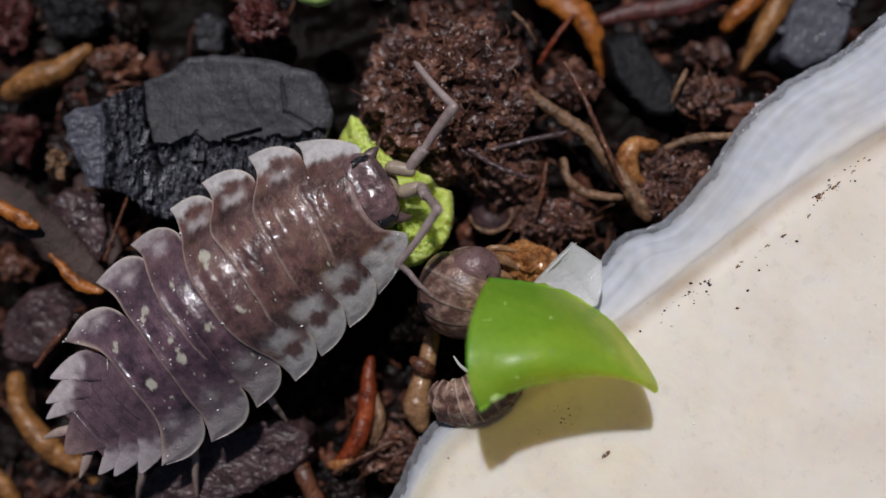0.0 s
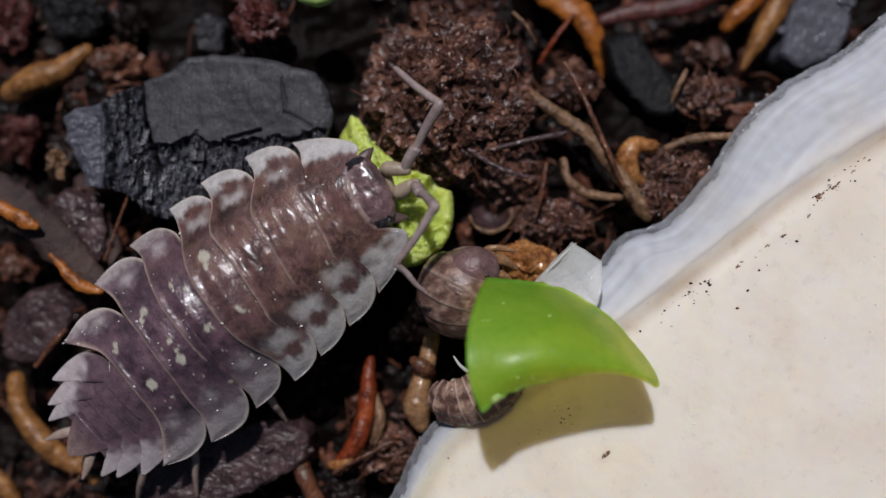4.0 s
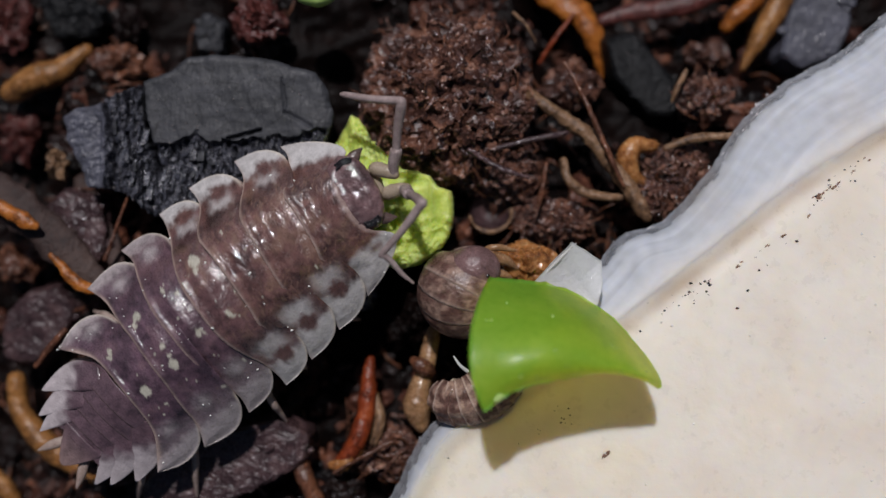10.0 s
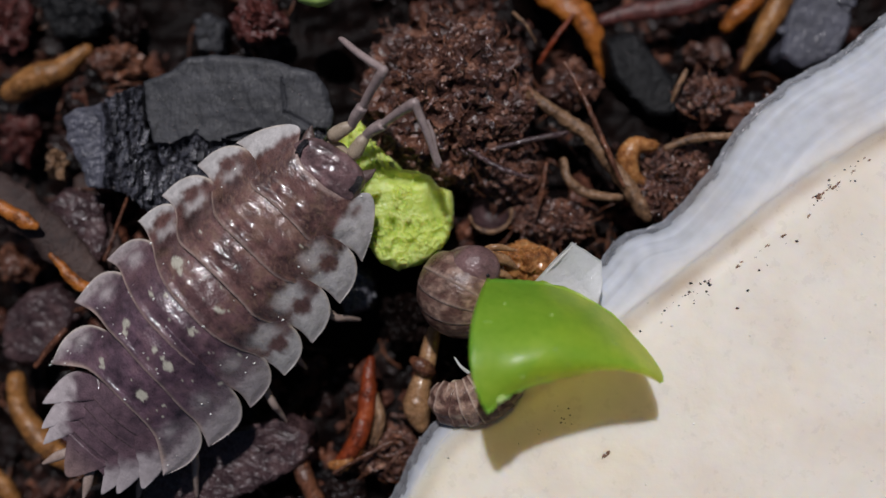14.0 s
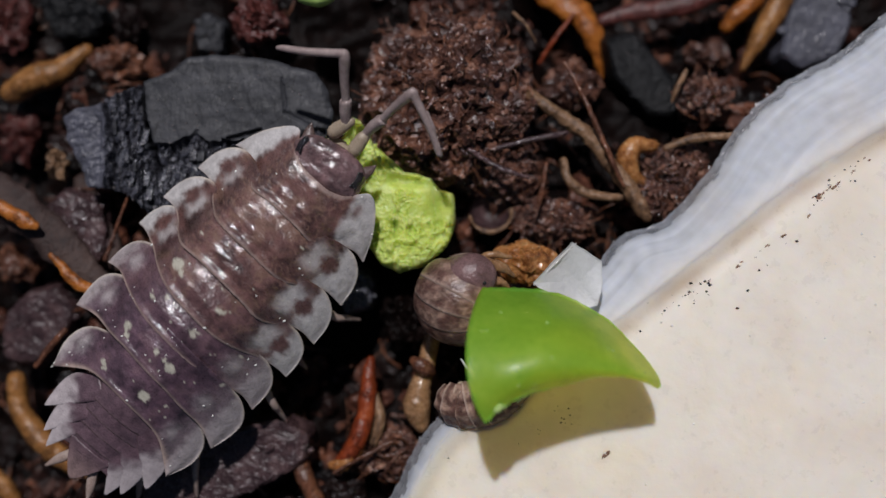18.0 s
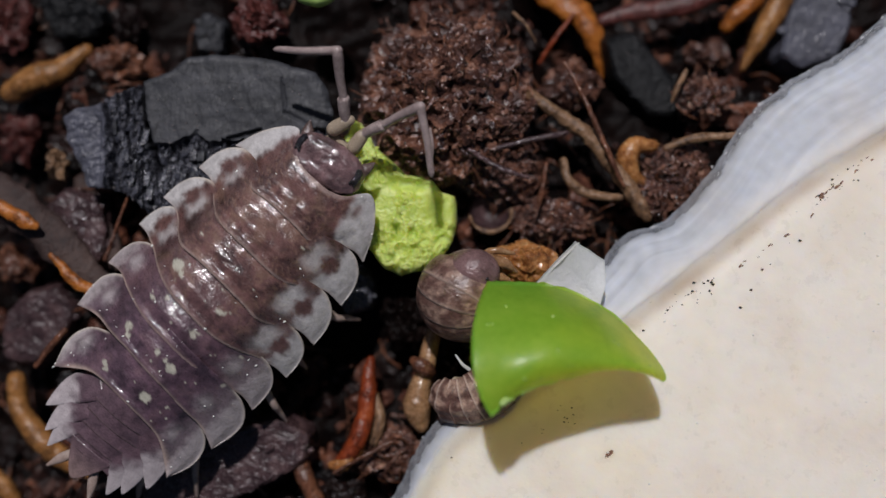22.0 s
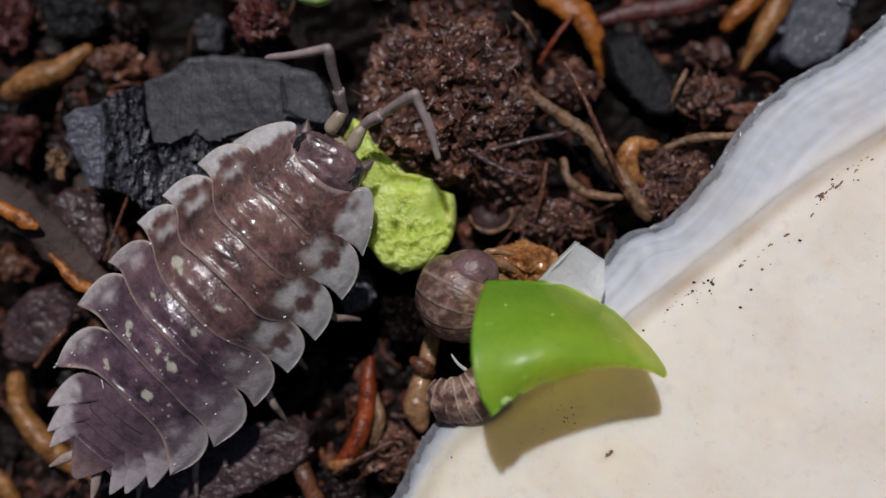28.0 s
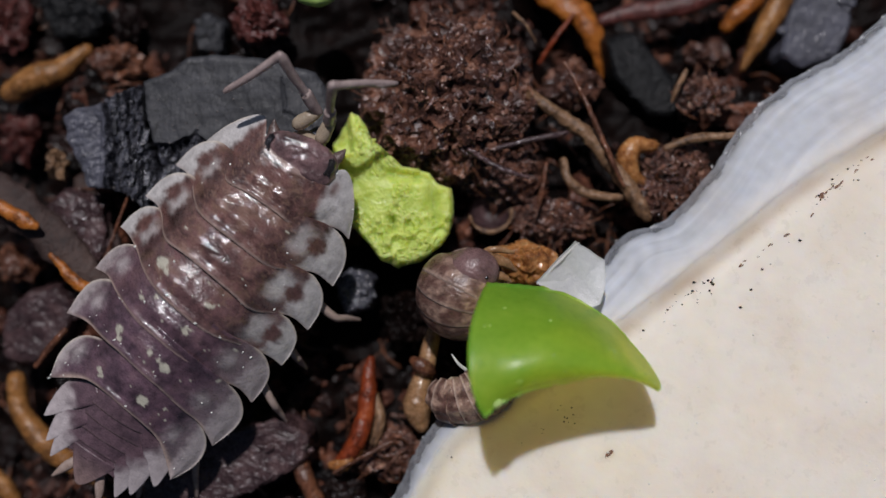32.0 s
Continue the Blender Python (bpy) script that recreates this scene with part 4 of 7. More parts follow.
def build_young(name_label, origin, spine, scale_w, ups, head_end=True, seed=1, plates=9):
    """A small one curled along an arc. spine: rows (x, y, z) relative to the origin from head to tail; ups: back direction at each row."""
    root = thing("young_woodlouse", name_label, "woodlouse", origin, group="young woodlice at the green peel")
    p = np.asarray(spine, float)
    q, up = smooth_path(p, 8), smooth_path(np.asarray(ups, float), 8)
    n = plates
    for i in range(n):
        t = i / (n - 1) * (len(q) - 1)
        k = min(int(t), len(q) - 2)
        c, u = q[k] + (q[k + 1] - q[k]) * (t - k), up[k]
        ahead = q[k] - q[k + 1]
        w = scale_w * (0.72 + 0.28 * math.sin(math.pi * min(1, (i + 2.5) / n)) if i < n - 3 else 0.85 - 0.17 * (i - n + 3))
        L = np.linalg.norm(np.diff(q, axis=0), axis=1).sum() / (n - 1)
        pitch = L * (1.0 if i < 8 else 0.7)
        sh = plate(w, w * 0.80, -0.75 * pitch, -0.6 * pitch, 1.3 * pitch, 1.5 * pitch, -0.6 * pitch, young_pigment(seed + i, 1.0))
        part("back_plate", sh, M_YOUNG, root, "" if i else "mottled brown plate with a pale hind edge", where=plate_pose(c, ahead, u))
    core = tube([(*c, 0.5 * scale_w) for c in p], 6, 16, 0.05, 0.3, seed, flat=0.9)
    tone = np.array([0.2, 0.13, 0.1]) * (1 + 0.5 * rough_at(core[0], 0.3, seed, 3))[:, None]
    part("body", (core[0], core[1], np.clip(tone, 0.01, 1)), M_YOUNG, root, "soft mottled underside")
    if head_end:
        m = plate_pose(q[0] + (q[0] - q[1]) / np.linalg.norm(q[0] - q[1]) * 0.3, q[0] - q[1], up[0])
        v, f = ICO[4]
        hp = v * np.array([0.5, 0.68, 0.6]) * scale_w
        cc = np.array([0.2, 0.12, 0.12]) * (1 + 0.4 * rough_at(hp, 0.3, seed, 3))[:, None]
        hd = part("head", (hp + np.array([0, 0, 0.25 * scale_w]), f, np.clip(cc, 0, 1)), M_YOUNG, root, "smooth greyish pink head", where=m)
        for sy in (-1, 1):
            part("eye", lump((0.2 * scale_w, sy * 0.62 * scale_w, 0.6 * scale_w), (0.08, 0.06, 0.07), 2, 0.05), M_EYE, hd)
            part("feeler", tube([(0.4 * scale_w, sy * 0.35, 0.1, 0.09), (0.7, sy * 0.6, 0.15, 0.08), (1.3, sy * 0.5, 0.05, 0.06), (1.6, sy * 0.2, 0.0, 0.03)], 5, 8), M_JOINT, hd, "short pale feeler")
    # pale legs held in under the rim
    for i in range(7):
        t = (i + 1) / 9 * (len(q) - 1)
        k = int(t)
        m = plate_pose(q[k], q[k] - q[k + 1], up[k])
        for sy in (-1, 1):
            part("leg", tube([(0, sy * 0.5 * scale_w, 0.0, 0.08), (0.1, sy * 0.75 * scale_w, -0.25, 0.07), (0.2, sy * 0.55 * scale_w, -0.6, 0.03)], 5, 8), M_JOINT, root, "thin pale leg" if i == 0 else "", where=m)
    return root


def build_curled(label, origin, centre, radius, pole, start, seed, plates=9):
    """A small one rolled up: plates like orange segments round an axis through its two sides, a smooth head tucked in where they end."""
    root = thing("young_woodlouse", label, "woodlouse", origin, group="young woodlice at the green peel")
    c, z = np.array(centre), Vector(pole).normalized()
    x = (Vector((0, 0, 1)) - z * z.z).normalized()
    m = np.array(Matrix((x, z.cross(x), z)).transposed())
    step = radians(300) / plates
    nu, nv = 12, 40
    lat = np.radians(np.linspace(-78, 84, nv))
    pigment = [young_pigment(seed + i) for i in range(plates)]
    for i in range(plates):
        top, tone = [], []
        for u in np.linspace(0, 1, nu):
            th = radians(start) + step * (i - 0.25 + 1.3 * (1 - u))
            # the hind edge (u = 0) stands a little proud of the next plate
            r = radius * (1.0 + 0.005 * (1 - u) ** 1.5 - 0.005 * u + 0.006 * math.sin(math.pi * u)) * (1.06 - 0.05 * i / plates)
            q = r * np.c_[np.cos(lat) ** 0.85 * math.cos(th), np.cos(lat) ** 0.85 * math.sin(th), 0.92 * np.sin(lat)]
            top.append(q @ m.T)
            tone.append(pigment[i](np.abs(np.sin(lat)), np.sign(lat), np.full(nv, u), r * th * np.ones(nv), r * lat))
        top = np.concatenate(top)
        n = len(top)
        f = grid_faces(nu, nv)
        low = top * (1 - 0.03 / radius)
        rim = []
        for j in range(nv - 1):
            rim += [(j + 1, j, n + j, n + j + 1), ((nu - 1) * nv + j, (nu - 1) * nv + j + 1, n + (nu - 1) * nv + j + 1, n + (nu - 1) * nv + j)]
        col = np.concatenate(tone)
        part("back_plate", (np.concatenate([top, low]) + c, f + [tuple(k + n for k in q)[::-1] for q in f] + rim, np.concatenate([col, col])), M_YOUNG, root, "" if i else "mottled brown plate with a pale hind edge")
    v, f = ICO[5]
    core = v * radius * 0.93
    tone = np.array([0.2, 0.13, 0.11]) * (1 + 0.6 * rough_at(core, 0.3, seed, 3))[:, None]
    part("body", (core + c, f, np.clip(tone, 0.01, 1)), M_YOUNG, root, "soft mottled body inside the plates")
    a = radians(start - 14)
    hd = (np.array([math.cos(a), math.sin(a), 0.35]) * radius * 0.72) @ m.T
    hp = v * np.array([0.78, 0.72, 0.62]) * radius * 0.72
    cc = np.array([0.2, 0.125, 0.125]) * (1 + 0.35 * rough_at(hp, 0.5, seed, 3))[:, None]
    head = part("head", (hp + hd + c, f, np.clip(cc, 0, 1)), M_YOUNG, root, "smooth glossy mauve head")
    part("eye", lump(hd + c + np.array([0.45, -0.2, 0.62]) * radius * 0.6, (0.09, 0.08, 0.05), 2, 0.05), M_EYE, head)
    return root


young_upper = build_curled("small curled mottled brown woodlouse nibbling the green peel", (0.48, -1.81, -0.4), (0.4, 0.08, 0.1), 1.86, (0.78, -0.4, 0.52), -32, 3, 11)
part("mouthparts", joined([tube([(0.5, -0.75, 0.75, 0.06), (0.72, -0.95, 0.85, 0.11), (0.68, -1.3, 0.85, 0.12), (0.75, -1.55, 0.8, 0.07)], 5, 10, 0.25, 0.2), tube([(0.1, -0.7, 0.8, 0.05), (0.45, -0.8, 0.9, 0.07), (0.7, -0.7, 0.85, 0.04)], 5, 8, 0.15), tube([(0.15, -0.95, 0.75, 0.05), (0.5, -1.0, 0.85, 0.06)], 5, 8, 0.15)]), M_FLAKE, young_upper, "whitish translucent mouthparts and legs")
young_lower = build_young("small mottled brown woodlouse under the edge of the green peel", (1.28, -6.14, -0.2),
    [(0.95, 0.95, 0.1), (0.65, 0.6, 0.15), (0.25, 0.28, 0.15), (-0.25, 0.05, 0.1), (-0.75, -0.05, -0.05), (-1.15, 0.0, -0.35), (-1.35, 0.08, -0.7)],
    1.14, [(0.05, -0.35, 0.9), (0.0, -0.35, 0.9), (-0.05, -0.35, 0.9), (-0.1, -0.35, 0.9), (-0.3, -0.3, 0.85), (-0.7, -0.3, 0.6), (-0.9, -0.2, 0.35)], True, 23, 9)
part("leg", tube([(-0.85, 1.85, 0.5, 0.03), (-0.6, 1.5, 0.6, 0.06), (-0.3, 1.25, 0.5, 0.08)], 5, 8, 0.15), M_FLAKE, young_lower, "raised pale leg")

for rows_ in ([(0.9, 1.2, 0.9, 0.22), (1.5, 1.45, 0.95, 0.27), (2.1, 1.3, 0.8, 0.2), (2.5, 1.0, 0.5, 0.08)], [(0.9, 0.85, 0.95, 0.2), (1.5, 0.85, 1.0, 0.24), (2.0, 0.75, 0.9, 0.16), (2.3, 0.55, 0.7, 0.06)], [(0.9, 1.6, 0.6, 0.12), (1.6, 1.85, 0.75, 0.16), (2.4, 1.75, 0.6, 0.07)]):
    part("front_limb", tube(rows_, 6, 12, 0.25, 0.3, rows_[0][1]), M_PALE, young_upper, "pale tan front limb")

# ---------------------------------------------------------------- food
def build_peel():
    """Curved glossy skin, a wide end that narrows to a hooked point; a runs from wide end to point, b across, from the far edge to the near."""
    root = thing("green_peel", "glossy green vegetable peel propped on the cuttlebone by two woodlice", "peel", (4.83, -3.24, 3.20))
    far = smooth_path([(1.79, -1.07, 2.0), (3.24, -1.26, 1.2), (4.83, -1.65, 0.8), (6.48, -2.69, 1.0), (7.61, -4.05, 1.6), (8.13, -4.99, 2.4), (8.15, -5.41, 2.9)], 8)
    near = smooth_path([(1.36, -5.91, 5.2), (1.95, -5.44, 5.1), (2.88, -5.05, 4.9), (4.24, -4.84, 4.6), (5.72, -4.69, 4.3), (7.06, -4.94, 3.7), (8.07, -5.49, 2.95)], 8)
    n, m = len(far), 25
    v = []
    for i in range(n):
        a = i / (n - 1)
        for j in range(m):
            b = j / (m - 1)
            p = far[i] * (1 - b) + near[i] * b
            p[2] = far[i][2] + (near[i][2] - far[i][2]) * (1 - (1 - b) ** 2.6)
            arch = 4 * b * (1 - b)
            wide = max(0.0, 1 - a ** 2.2)
            p = p + np.array([-0.62 * arch * max(0, 1 - a * 3.2) - 0.1 * arch, 0.3 * arch * wide * (0.5 - b), 0.85 * arch * wide * (0.45 + 0.55 * float(smoothstep(np.array(a), 0.0, 0.35)))])
            p[2] += 0.04 * noise.noise(Vector((p[0] * 0.8, p[1] * 0.8, 5))) - 0.25 * (1 - a) ** 6
            e = (0.06 + 0.09 * max(0.0, 1 - a / 0.45)) * noise.noise(Vector((a * 22, b * 3, 1.0)))
            if b > 0.97 or b < 0.03:
                p[1] += e
            v.append(p)
    v = np.array(v) - np.array([4.83, -3.24, 3.20])
    f = grid_faces(n, m)
    low = v - np.array([0, 0, 0.16])
    k = len(v)
    g = [tuple(i + k for i in q)[::-1] for q in f]
    rim = []
    for i in range(n - 1):
        rim += [(i * m, k + i * m, k + (i + 1) * m, (i + 1) * m), ((i + 1) * m - 1, (i + 2) * m - 1, k + (i + 2) * m - 1, k + (i + 1) * m - 1)]
    for j in range(m - 1):
        rim += [(j, j + 1, k + j + 1, k + j), ((n - 1) * m + j, k + (n - 1) * m + j, k + (n - 1) * m + j + 1, (n - 1) * m + j + 1)]
    part("skin", (np.concatenate([v, low]), [q[::-1] for q in f + rim]), M_PEEL, root)   # the lining closes it below
    part("lining", (low, f), M_MEMBRANE, root, "thin clear lining of the peel")
    part("pith", lump(np.array([(1.87, -5.38, 5.12)][0]) - np.array([4.83, -3.24, 3.20]), (0.2, 0.13, 0.08), 3, 0.3, 0.2, 2, turn=35), M_PITH, root, "pale soft spot at the cut edge")
    rng = np.random.RandomState(6)
    spots = v.reshape(n, m, 3)[rng.randint(2, n - 6, 16), rng.randint(3, m - 3, 16)]
    tagged(part("specks", joined([lump(p + np.array([0, 0, 0.005]), (r * 1.4, r, r * 0.5), 2, 0.3, r, p[0], 2) for p, r in zip(spots, 0.02 + 0.035 * rng.rand(16) ** 2)]), M_PITH, root, "tiny pale specks"), kind="stuff")
    return root


green_peel = build_peel()
def crumb():
    root = thing("vegetable_crumb", "crumbly lime-green piece of vegetable being eaten", "food", (-1.44, 1.23, -1.0))
    o = np.array([-1.44, 1.23, -1.0])
    def soft(x, y):
        """0 on the smooth cut faces, 1 where the flesh is chewed to crumbs."""
        n = rough_at(np.c_[x, y, 0 * x], 1.1, 3.0, 3)
        return np.clip(smoothstep(1.5 - y + 0.5 * n, -0.1, 0.5) + smoothstep(y - 3.0 + 0.3 * (x + 2), 0, 0.4) * 0.5 + 0.8 * smoothstep(n, 0.25, 0.5) + 0.12, 0, 1)
    def top(x, y):
        p = np.c_[x, y, 0 * x]
        z = -1.25 - 0.10 * (x + 1.6) ** 2 * 0.6 - 0.05 * (y - 1.6) ** 2 * (y < 1.6)
        z = z + 0.12 * rough_at(p, 1.5, 5.1, 2)
        z -= 0.38 * np.exp(-((y - 2.95 + 0.1 * (x + 2)) / 0.22) ** 2) * np.exp(-((x + 1.5) / 0.9) ** 4)
        z -= 0.35 * np.exp(-((x + 0.35 + 0.15 * (y - 1.5)) / 0.24) ** 2) * np.exp(-((y - 1.6) / 1.1) ** 4)
        z -= 0.55 * np.exp(-((x + 2.05) / 0.16) ** 2 - ((y - 1.0) / 0.3) ** 2)
        fold = smoothstep(-3.72 - 0.15 * (y - 4.5) - x, -0.04, 0.3) * (y > 3.9)
        z -= 0.55 * fold
        s = soft(x, y)
        c = np.abs(rough_at(p, 0.6, 7.7, 4, 0.55))
        z += s * (0.36 * (0.4 - c) + 0.035 * rough_at(p, 0.16, 1.7, 2)) + 0.02 * rough_at(p, 0.4, 2.7, 2)
        return z
    v, f = carved([(-4.20, 5.10), (-3.85, 5.62), (-3.55, 5.5), (-3.2, 5.05), (-3.05, 4.55), (-2.1, 3.75), (-1.65, 3.3), (-1.1, 3.25), (-0.55, 3.05), (-0.22, 2.6), (0.36, 2.4), (0.44, 1.8), (0.40, 0.9), (0.0, 0.02), (-0.35, -0.2), (-0.9, -0.65), (-1.9, -0.86), (-2.6, -0.55), (-3.0, 0.0), (-3.9, 0.95), (-4.6, 3.26), (-4.65, 4.3)], (-2.0, 1.7), top, -3.4, rings=90, steps=300, edge=0.5, jag=0.06, seed=2.0, undercut=0.12)
    part("flesh", (v - o, f), M_FLESH, root, "crumbly bitten lime-green flesh")
    rng = np.random.RandomState(8)
    up = v[(v[:, 2] > -2.0)]
    up = up[soft(up[:, 0], up[:, 1]) > 0.6] - o
    pick = up[rng.randint(0, len(up), 60)]
    tagged(part("loose_flesh", joined([lump(p, (r * rng.uniform(1, 1.8), r, r * 0.7), 2, 0.5, r, rng.uniform(0, 60), 2, turn=rng.uniform(0, 180)) for p, r in zip(pick, 0.03 + 0.08 * rng.rand(60) ** 2)]), M_FLESH_GRAIN, root, "pale loose grains of the flesh"), kind="stuff")
    return root


pea_lump = crumb()
tagged(part("vegetable_scrap", lump((-5.25, 10.61, -1.5), (0.9, 0.55, 0.5), 4, 0.1, 0.8, 1), M_PITH), "small green vegetable scrap on the soil", "food")

# ---------------------------------------------------------------- broken flake on the cuttlebone
def build_flake():
    o = np.array([(3.55, -1.34), (5.14, 0.30), (6.34, -0.48), (6.41, -1.34), (6.16, -2.25), (4.91, -2.70)])
    c = o.mean(0)
    v = []
    n, m = 61, 12
    ring = np.vstack([o, o[:1]])
    path = np.concatenate([a + (b - a) * np.linspace(0, 1, 10, endpoint=False)[:, None] for a, b in zip(ring, ring[1:])] + [ring[:1]])
    for x, y in path:
        for j in range(m):
            k = (j / (m - 1)) ** 0.7
            w = 1 + 0.035 * noise.noise(Vector((x * 2, y * 2, 1)))
            q = c + (np.array([x, y]) - c) * k * w
            v.append((q[0] - c[0], q[1] - c[1], 0.25 * k ** 2 - 0.12 * (q[0] - c[0]) + 0.08 * math.sin((q[0] - c[0]) * 3.5 + (q[1] - c[1]) * 2)))
    v = np.array(v)
    f = grid_faces(len(path), m)
    low = v - np.array([0, 0, 0.09])
    k = len(v)
    rim = [((i + 1) * m - 1, (i + 2) * m - 1, k + (i + 2) * m - 1, k + (i + 1) * m - 1) for i in range(len(path) - 1)]
    flake = tagged(part("shell_flake", (np.concatenate([v, low]), f + [tuple(i + k for i in q)[::-1] for q in f] + rim), M_FLAKE, where=Matrix.Translation(Vector((c[0], c[1], 0.2)) * MM)), "thin translucent flake broken off the cuttlebone", "flake")
    part("broken_edge", tube([(-1.80, -0.12, 0.40, 0.04), (-1.0, 0.68, 0.33, 0.06), (-0.35, 1.32, 0.27, 0.05), (-0.12, 1.52, 0.24, 0.03)], 8, 10, 0.25, 0.3), M_RIM_EDGE, flake, "thick whitish broken edge")
    return flake


shell_flake = build_flake()

# ---------------------------------------------------------------- charcoal, bark, peat
def charcoal():
    root = thing("charcoal_chunk", "large matt grey charcoal chunk with a broken glossy end", "charcoal", (-10.47, 5.09, -4.2))
    o = np.array([-10.47, 5.09, -4.2])
    def crumbled(x, y):
        """1 where the block has broken away into splinters."""
        n = rough_at(np.c_[x, y, 0 * x], 0.8, 4.4, 3)
        ledge = 4.25 + 0.45 * np.exp(-((x + 10.3) / 0.9) ** 2) + 0.25 * (x + 10.0) * (x > -9.2) * 0.6 + 0.25 * n
        return np.maximum(smoothstep(ledge - y, -0.05, 0.12) * (x > -12.6), smoothstep(-12.45 + 0.12 * n + 0.1 * (5 - y) - x, -0.05, 0.1) * smoothstep(x, -14.4, -14.1))
    def top(x, y):
        p = np.c_[x, y, 0 * x]
        n1, n2 = rough_at(p, 1.6, 1.0, 3), rough_at(p * np.array([1, 0.5, 1]), 0.3, 2.0, 3)
        z = -1.72 + 0.02 * (x + 10) - 0.05 * (y - 6) + 0.05 * n1 + 0.018 * n2
        z -= 0.55 * smoothstep(-14.15 - x, 0, 0.3) - 0.10 * rough_at(p, 0.45, 6.0, 4) * smoothstep(-14.15 - x, 0, 0.3)
        b = crumbled(x, y)
        k1 = rough_at(p * np.array([1.9, 0.75, 1]), 0.62, 7.0, 2)
        k2 = rough_at(p * np.array([1.6, 0.7, 1]), 0.3, 9.0, 3)
        z -= b * (0.22 + 0.34 * np.abs(np.round(k1 * 3.5) / 3.5) + 0.16 * np.abs(k1) + 0.15 * k2 + 0.10 * np.clip(4.6 - y, 0, 3) * (x > -12.6))
        for xa, ya, xb, yb, w, deep in ((-14.35, 6.2, -13.75, 4.4, 0.09, 0.8), (-13.75, 4.4, -14.0, 2.2, 0.08, 0.5), (-12.65, 7.0, -12.4, 5.2, 0.07, 0.7), (-12.4, 5.2, -11.9, 3.3, 0.10, 0.8), (-6.68, 7.1, -6.6, 5.7, 0.06, 0.05), (-6.6, 5.7, -5.5, 5.1, 0.08, 0.06), (-13.3, 6.6, -13.1, 3.6, 0.05, 0.4), (-8.9, 4.6, -7.6, 4.95, 0.06, 0.3)):
            ax, ay = xb - xa, yb - ya
            t = np.clip(((x - xa) * ax + (y - ya) * ay) / (ax * ax + ay * ay), 0, 1)
            d = np.hypot(x - xa - t * ax + 0.12 * n2 * 0.6, y - ya - t * ay)
            z -= deep * np.exp(-(d / w) ** 2)
        return z
    v, f = carved([(-16.0, 5.6), (-15.5, 5.95), (-14.7, 6.05), (-14.2, 6.35), (-13.2, 6.75), (-12.6, 7.0), (-11.5, 7.35), (-10.7, 8.0), (-9.6, 8.15), (-7.3, 7.95), (-6.2, 7.6), (-5.3, 7.35), (-4.85, 6.6), (-4.5, 5.6), (-4.9, 4.6), (-6.5, 3.2), (-8.6, 2.4), (-10.5, 1.6), (-11.6, 1.2), (-12.5, 1.55), (-13.1, 2.2), (-13.9, 2.5), (-14.9, 2.6), (-15.3, 3.6), (-15.9, 4.6)], (-10.3, 4.9), top, -5.0, rings=110, steps=420, edge=0.16, jag=0.05, seed=3.0, undercut=0.06)
    mid = np.array([v[list(q)].mean(0) for q in f])
    broken = crumbled(mid[:, 0], mid[:, 1]) > 0.5
    shelf = mid[:, 0] < -14.15
    for name, mat, pick, label in (("block", M_CHAR, ~broken & ~shelf, "flat finely grained matt face"), ("broken_end", M_CHAR_GLOSS, broken & ~shelf, "glossy black crumbling fracture"), ("side_face", M_CHAR_BLUE, shelf, "rough blue-grey end face")):
        fs = [f[i] for i in np.nonzero(pick)[0]]
        used = sorted({i for q in fs for i in q})
        idx = {u: w for w, u in enumerate(used)}
        part(name, (v[used] - o, [tuple(idx[i] for i in q) for q in fs]), mat, root, label, smooth=False)
    rng = np.random.RandomState(31)
    for k in range(40):
        t = rng.rand()
        if k < 20:
            x, y = -13.9 + 1.3 * rng.rand() + 0.8 * t, 5.6 - 3.4 * t
        else:
            x, y = -11.8 + 4.0 * t, 4.1 - 1.3 * rng.rand() - 0.1 * t
        a, b = rng.uniform(0.06, 0.16), rng.uniform(0.1, 0.42)
        lean = rng.uniform(-0.25, 0.1)
        ring = [(x - a + lean * b, y - b), (x + a + lean * b, y - b * rng.uniform(0.7, 1)), (x + a * rng.uniform(0.7, 1.2), y), (x + a - lean * b, y + b), (x - a * 0.8 - lean * b, y + b * rng.uniform(0.7, 1)), (x - a, y)]
        z = float(top(np.array([x]), np.array([y]))[0]) + rng.uniform(0.05, 0.25)
        c = chunk(ring, z - 0.6, z, 0.15, 0.04, 0.3, k * 1.3, 3, tilt=(rng.uniform(-0.6, 0.6), rng.uniform(-0.3, 0.5)), edge=0.03)
        part("splinter", (c[0] - o, c[1]), M_CHAR_GLOSS if rng.rand() < 0.7 else M_CHAR, root, smooth=False)
    up = v[(v[:, 2] > -2.0)] - o
    q = up[rng.randint(0, len(up), 90)]
    tagged(part("grit", joined([lump(p + np.array([0, 0, 0.01]), (r, r, r * 0.7), 1, 0.3, r, p[0], 1) for p, r in zip(q, 0.012 + 0.035 * rng.rand(90) ** 3)]), M_SPECK2, root, "glinting grit"), kind="stuff")


charcoal()


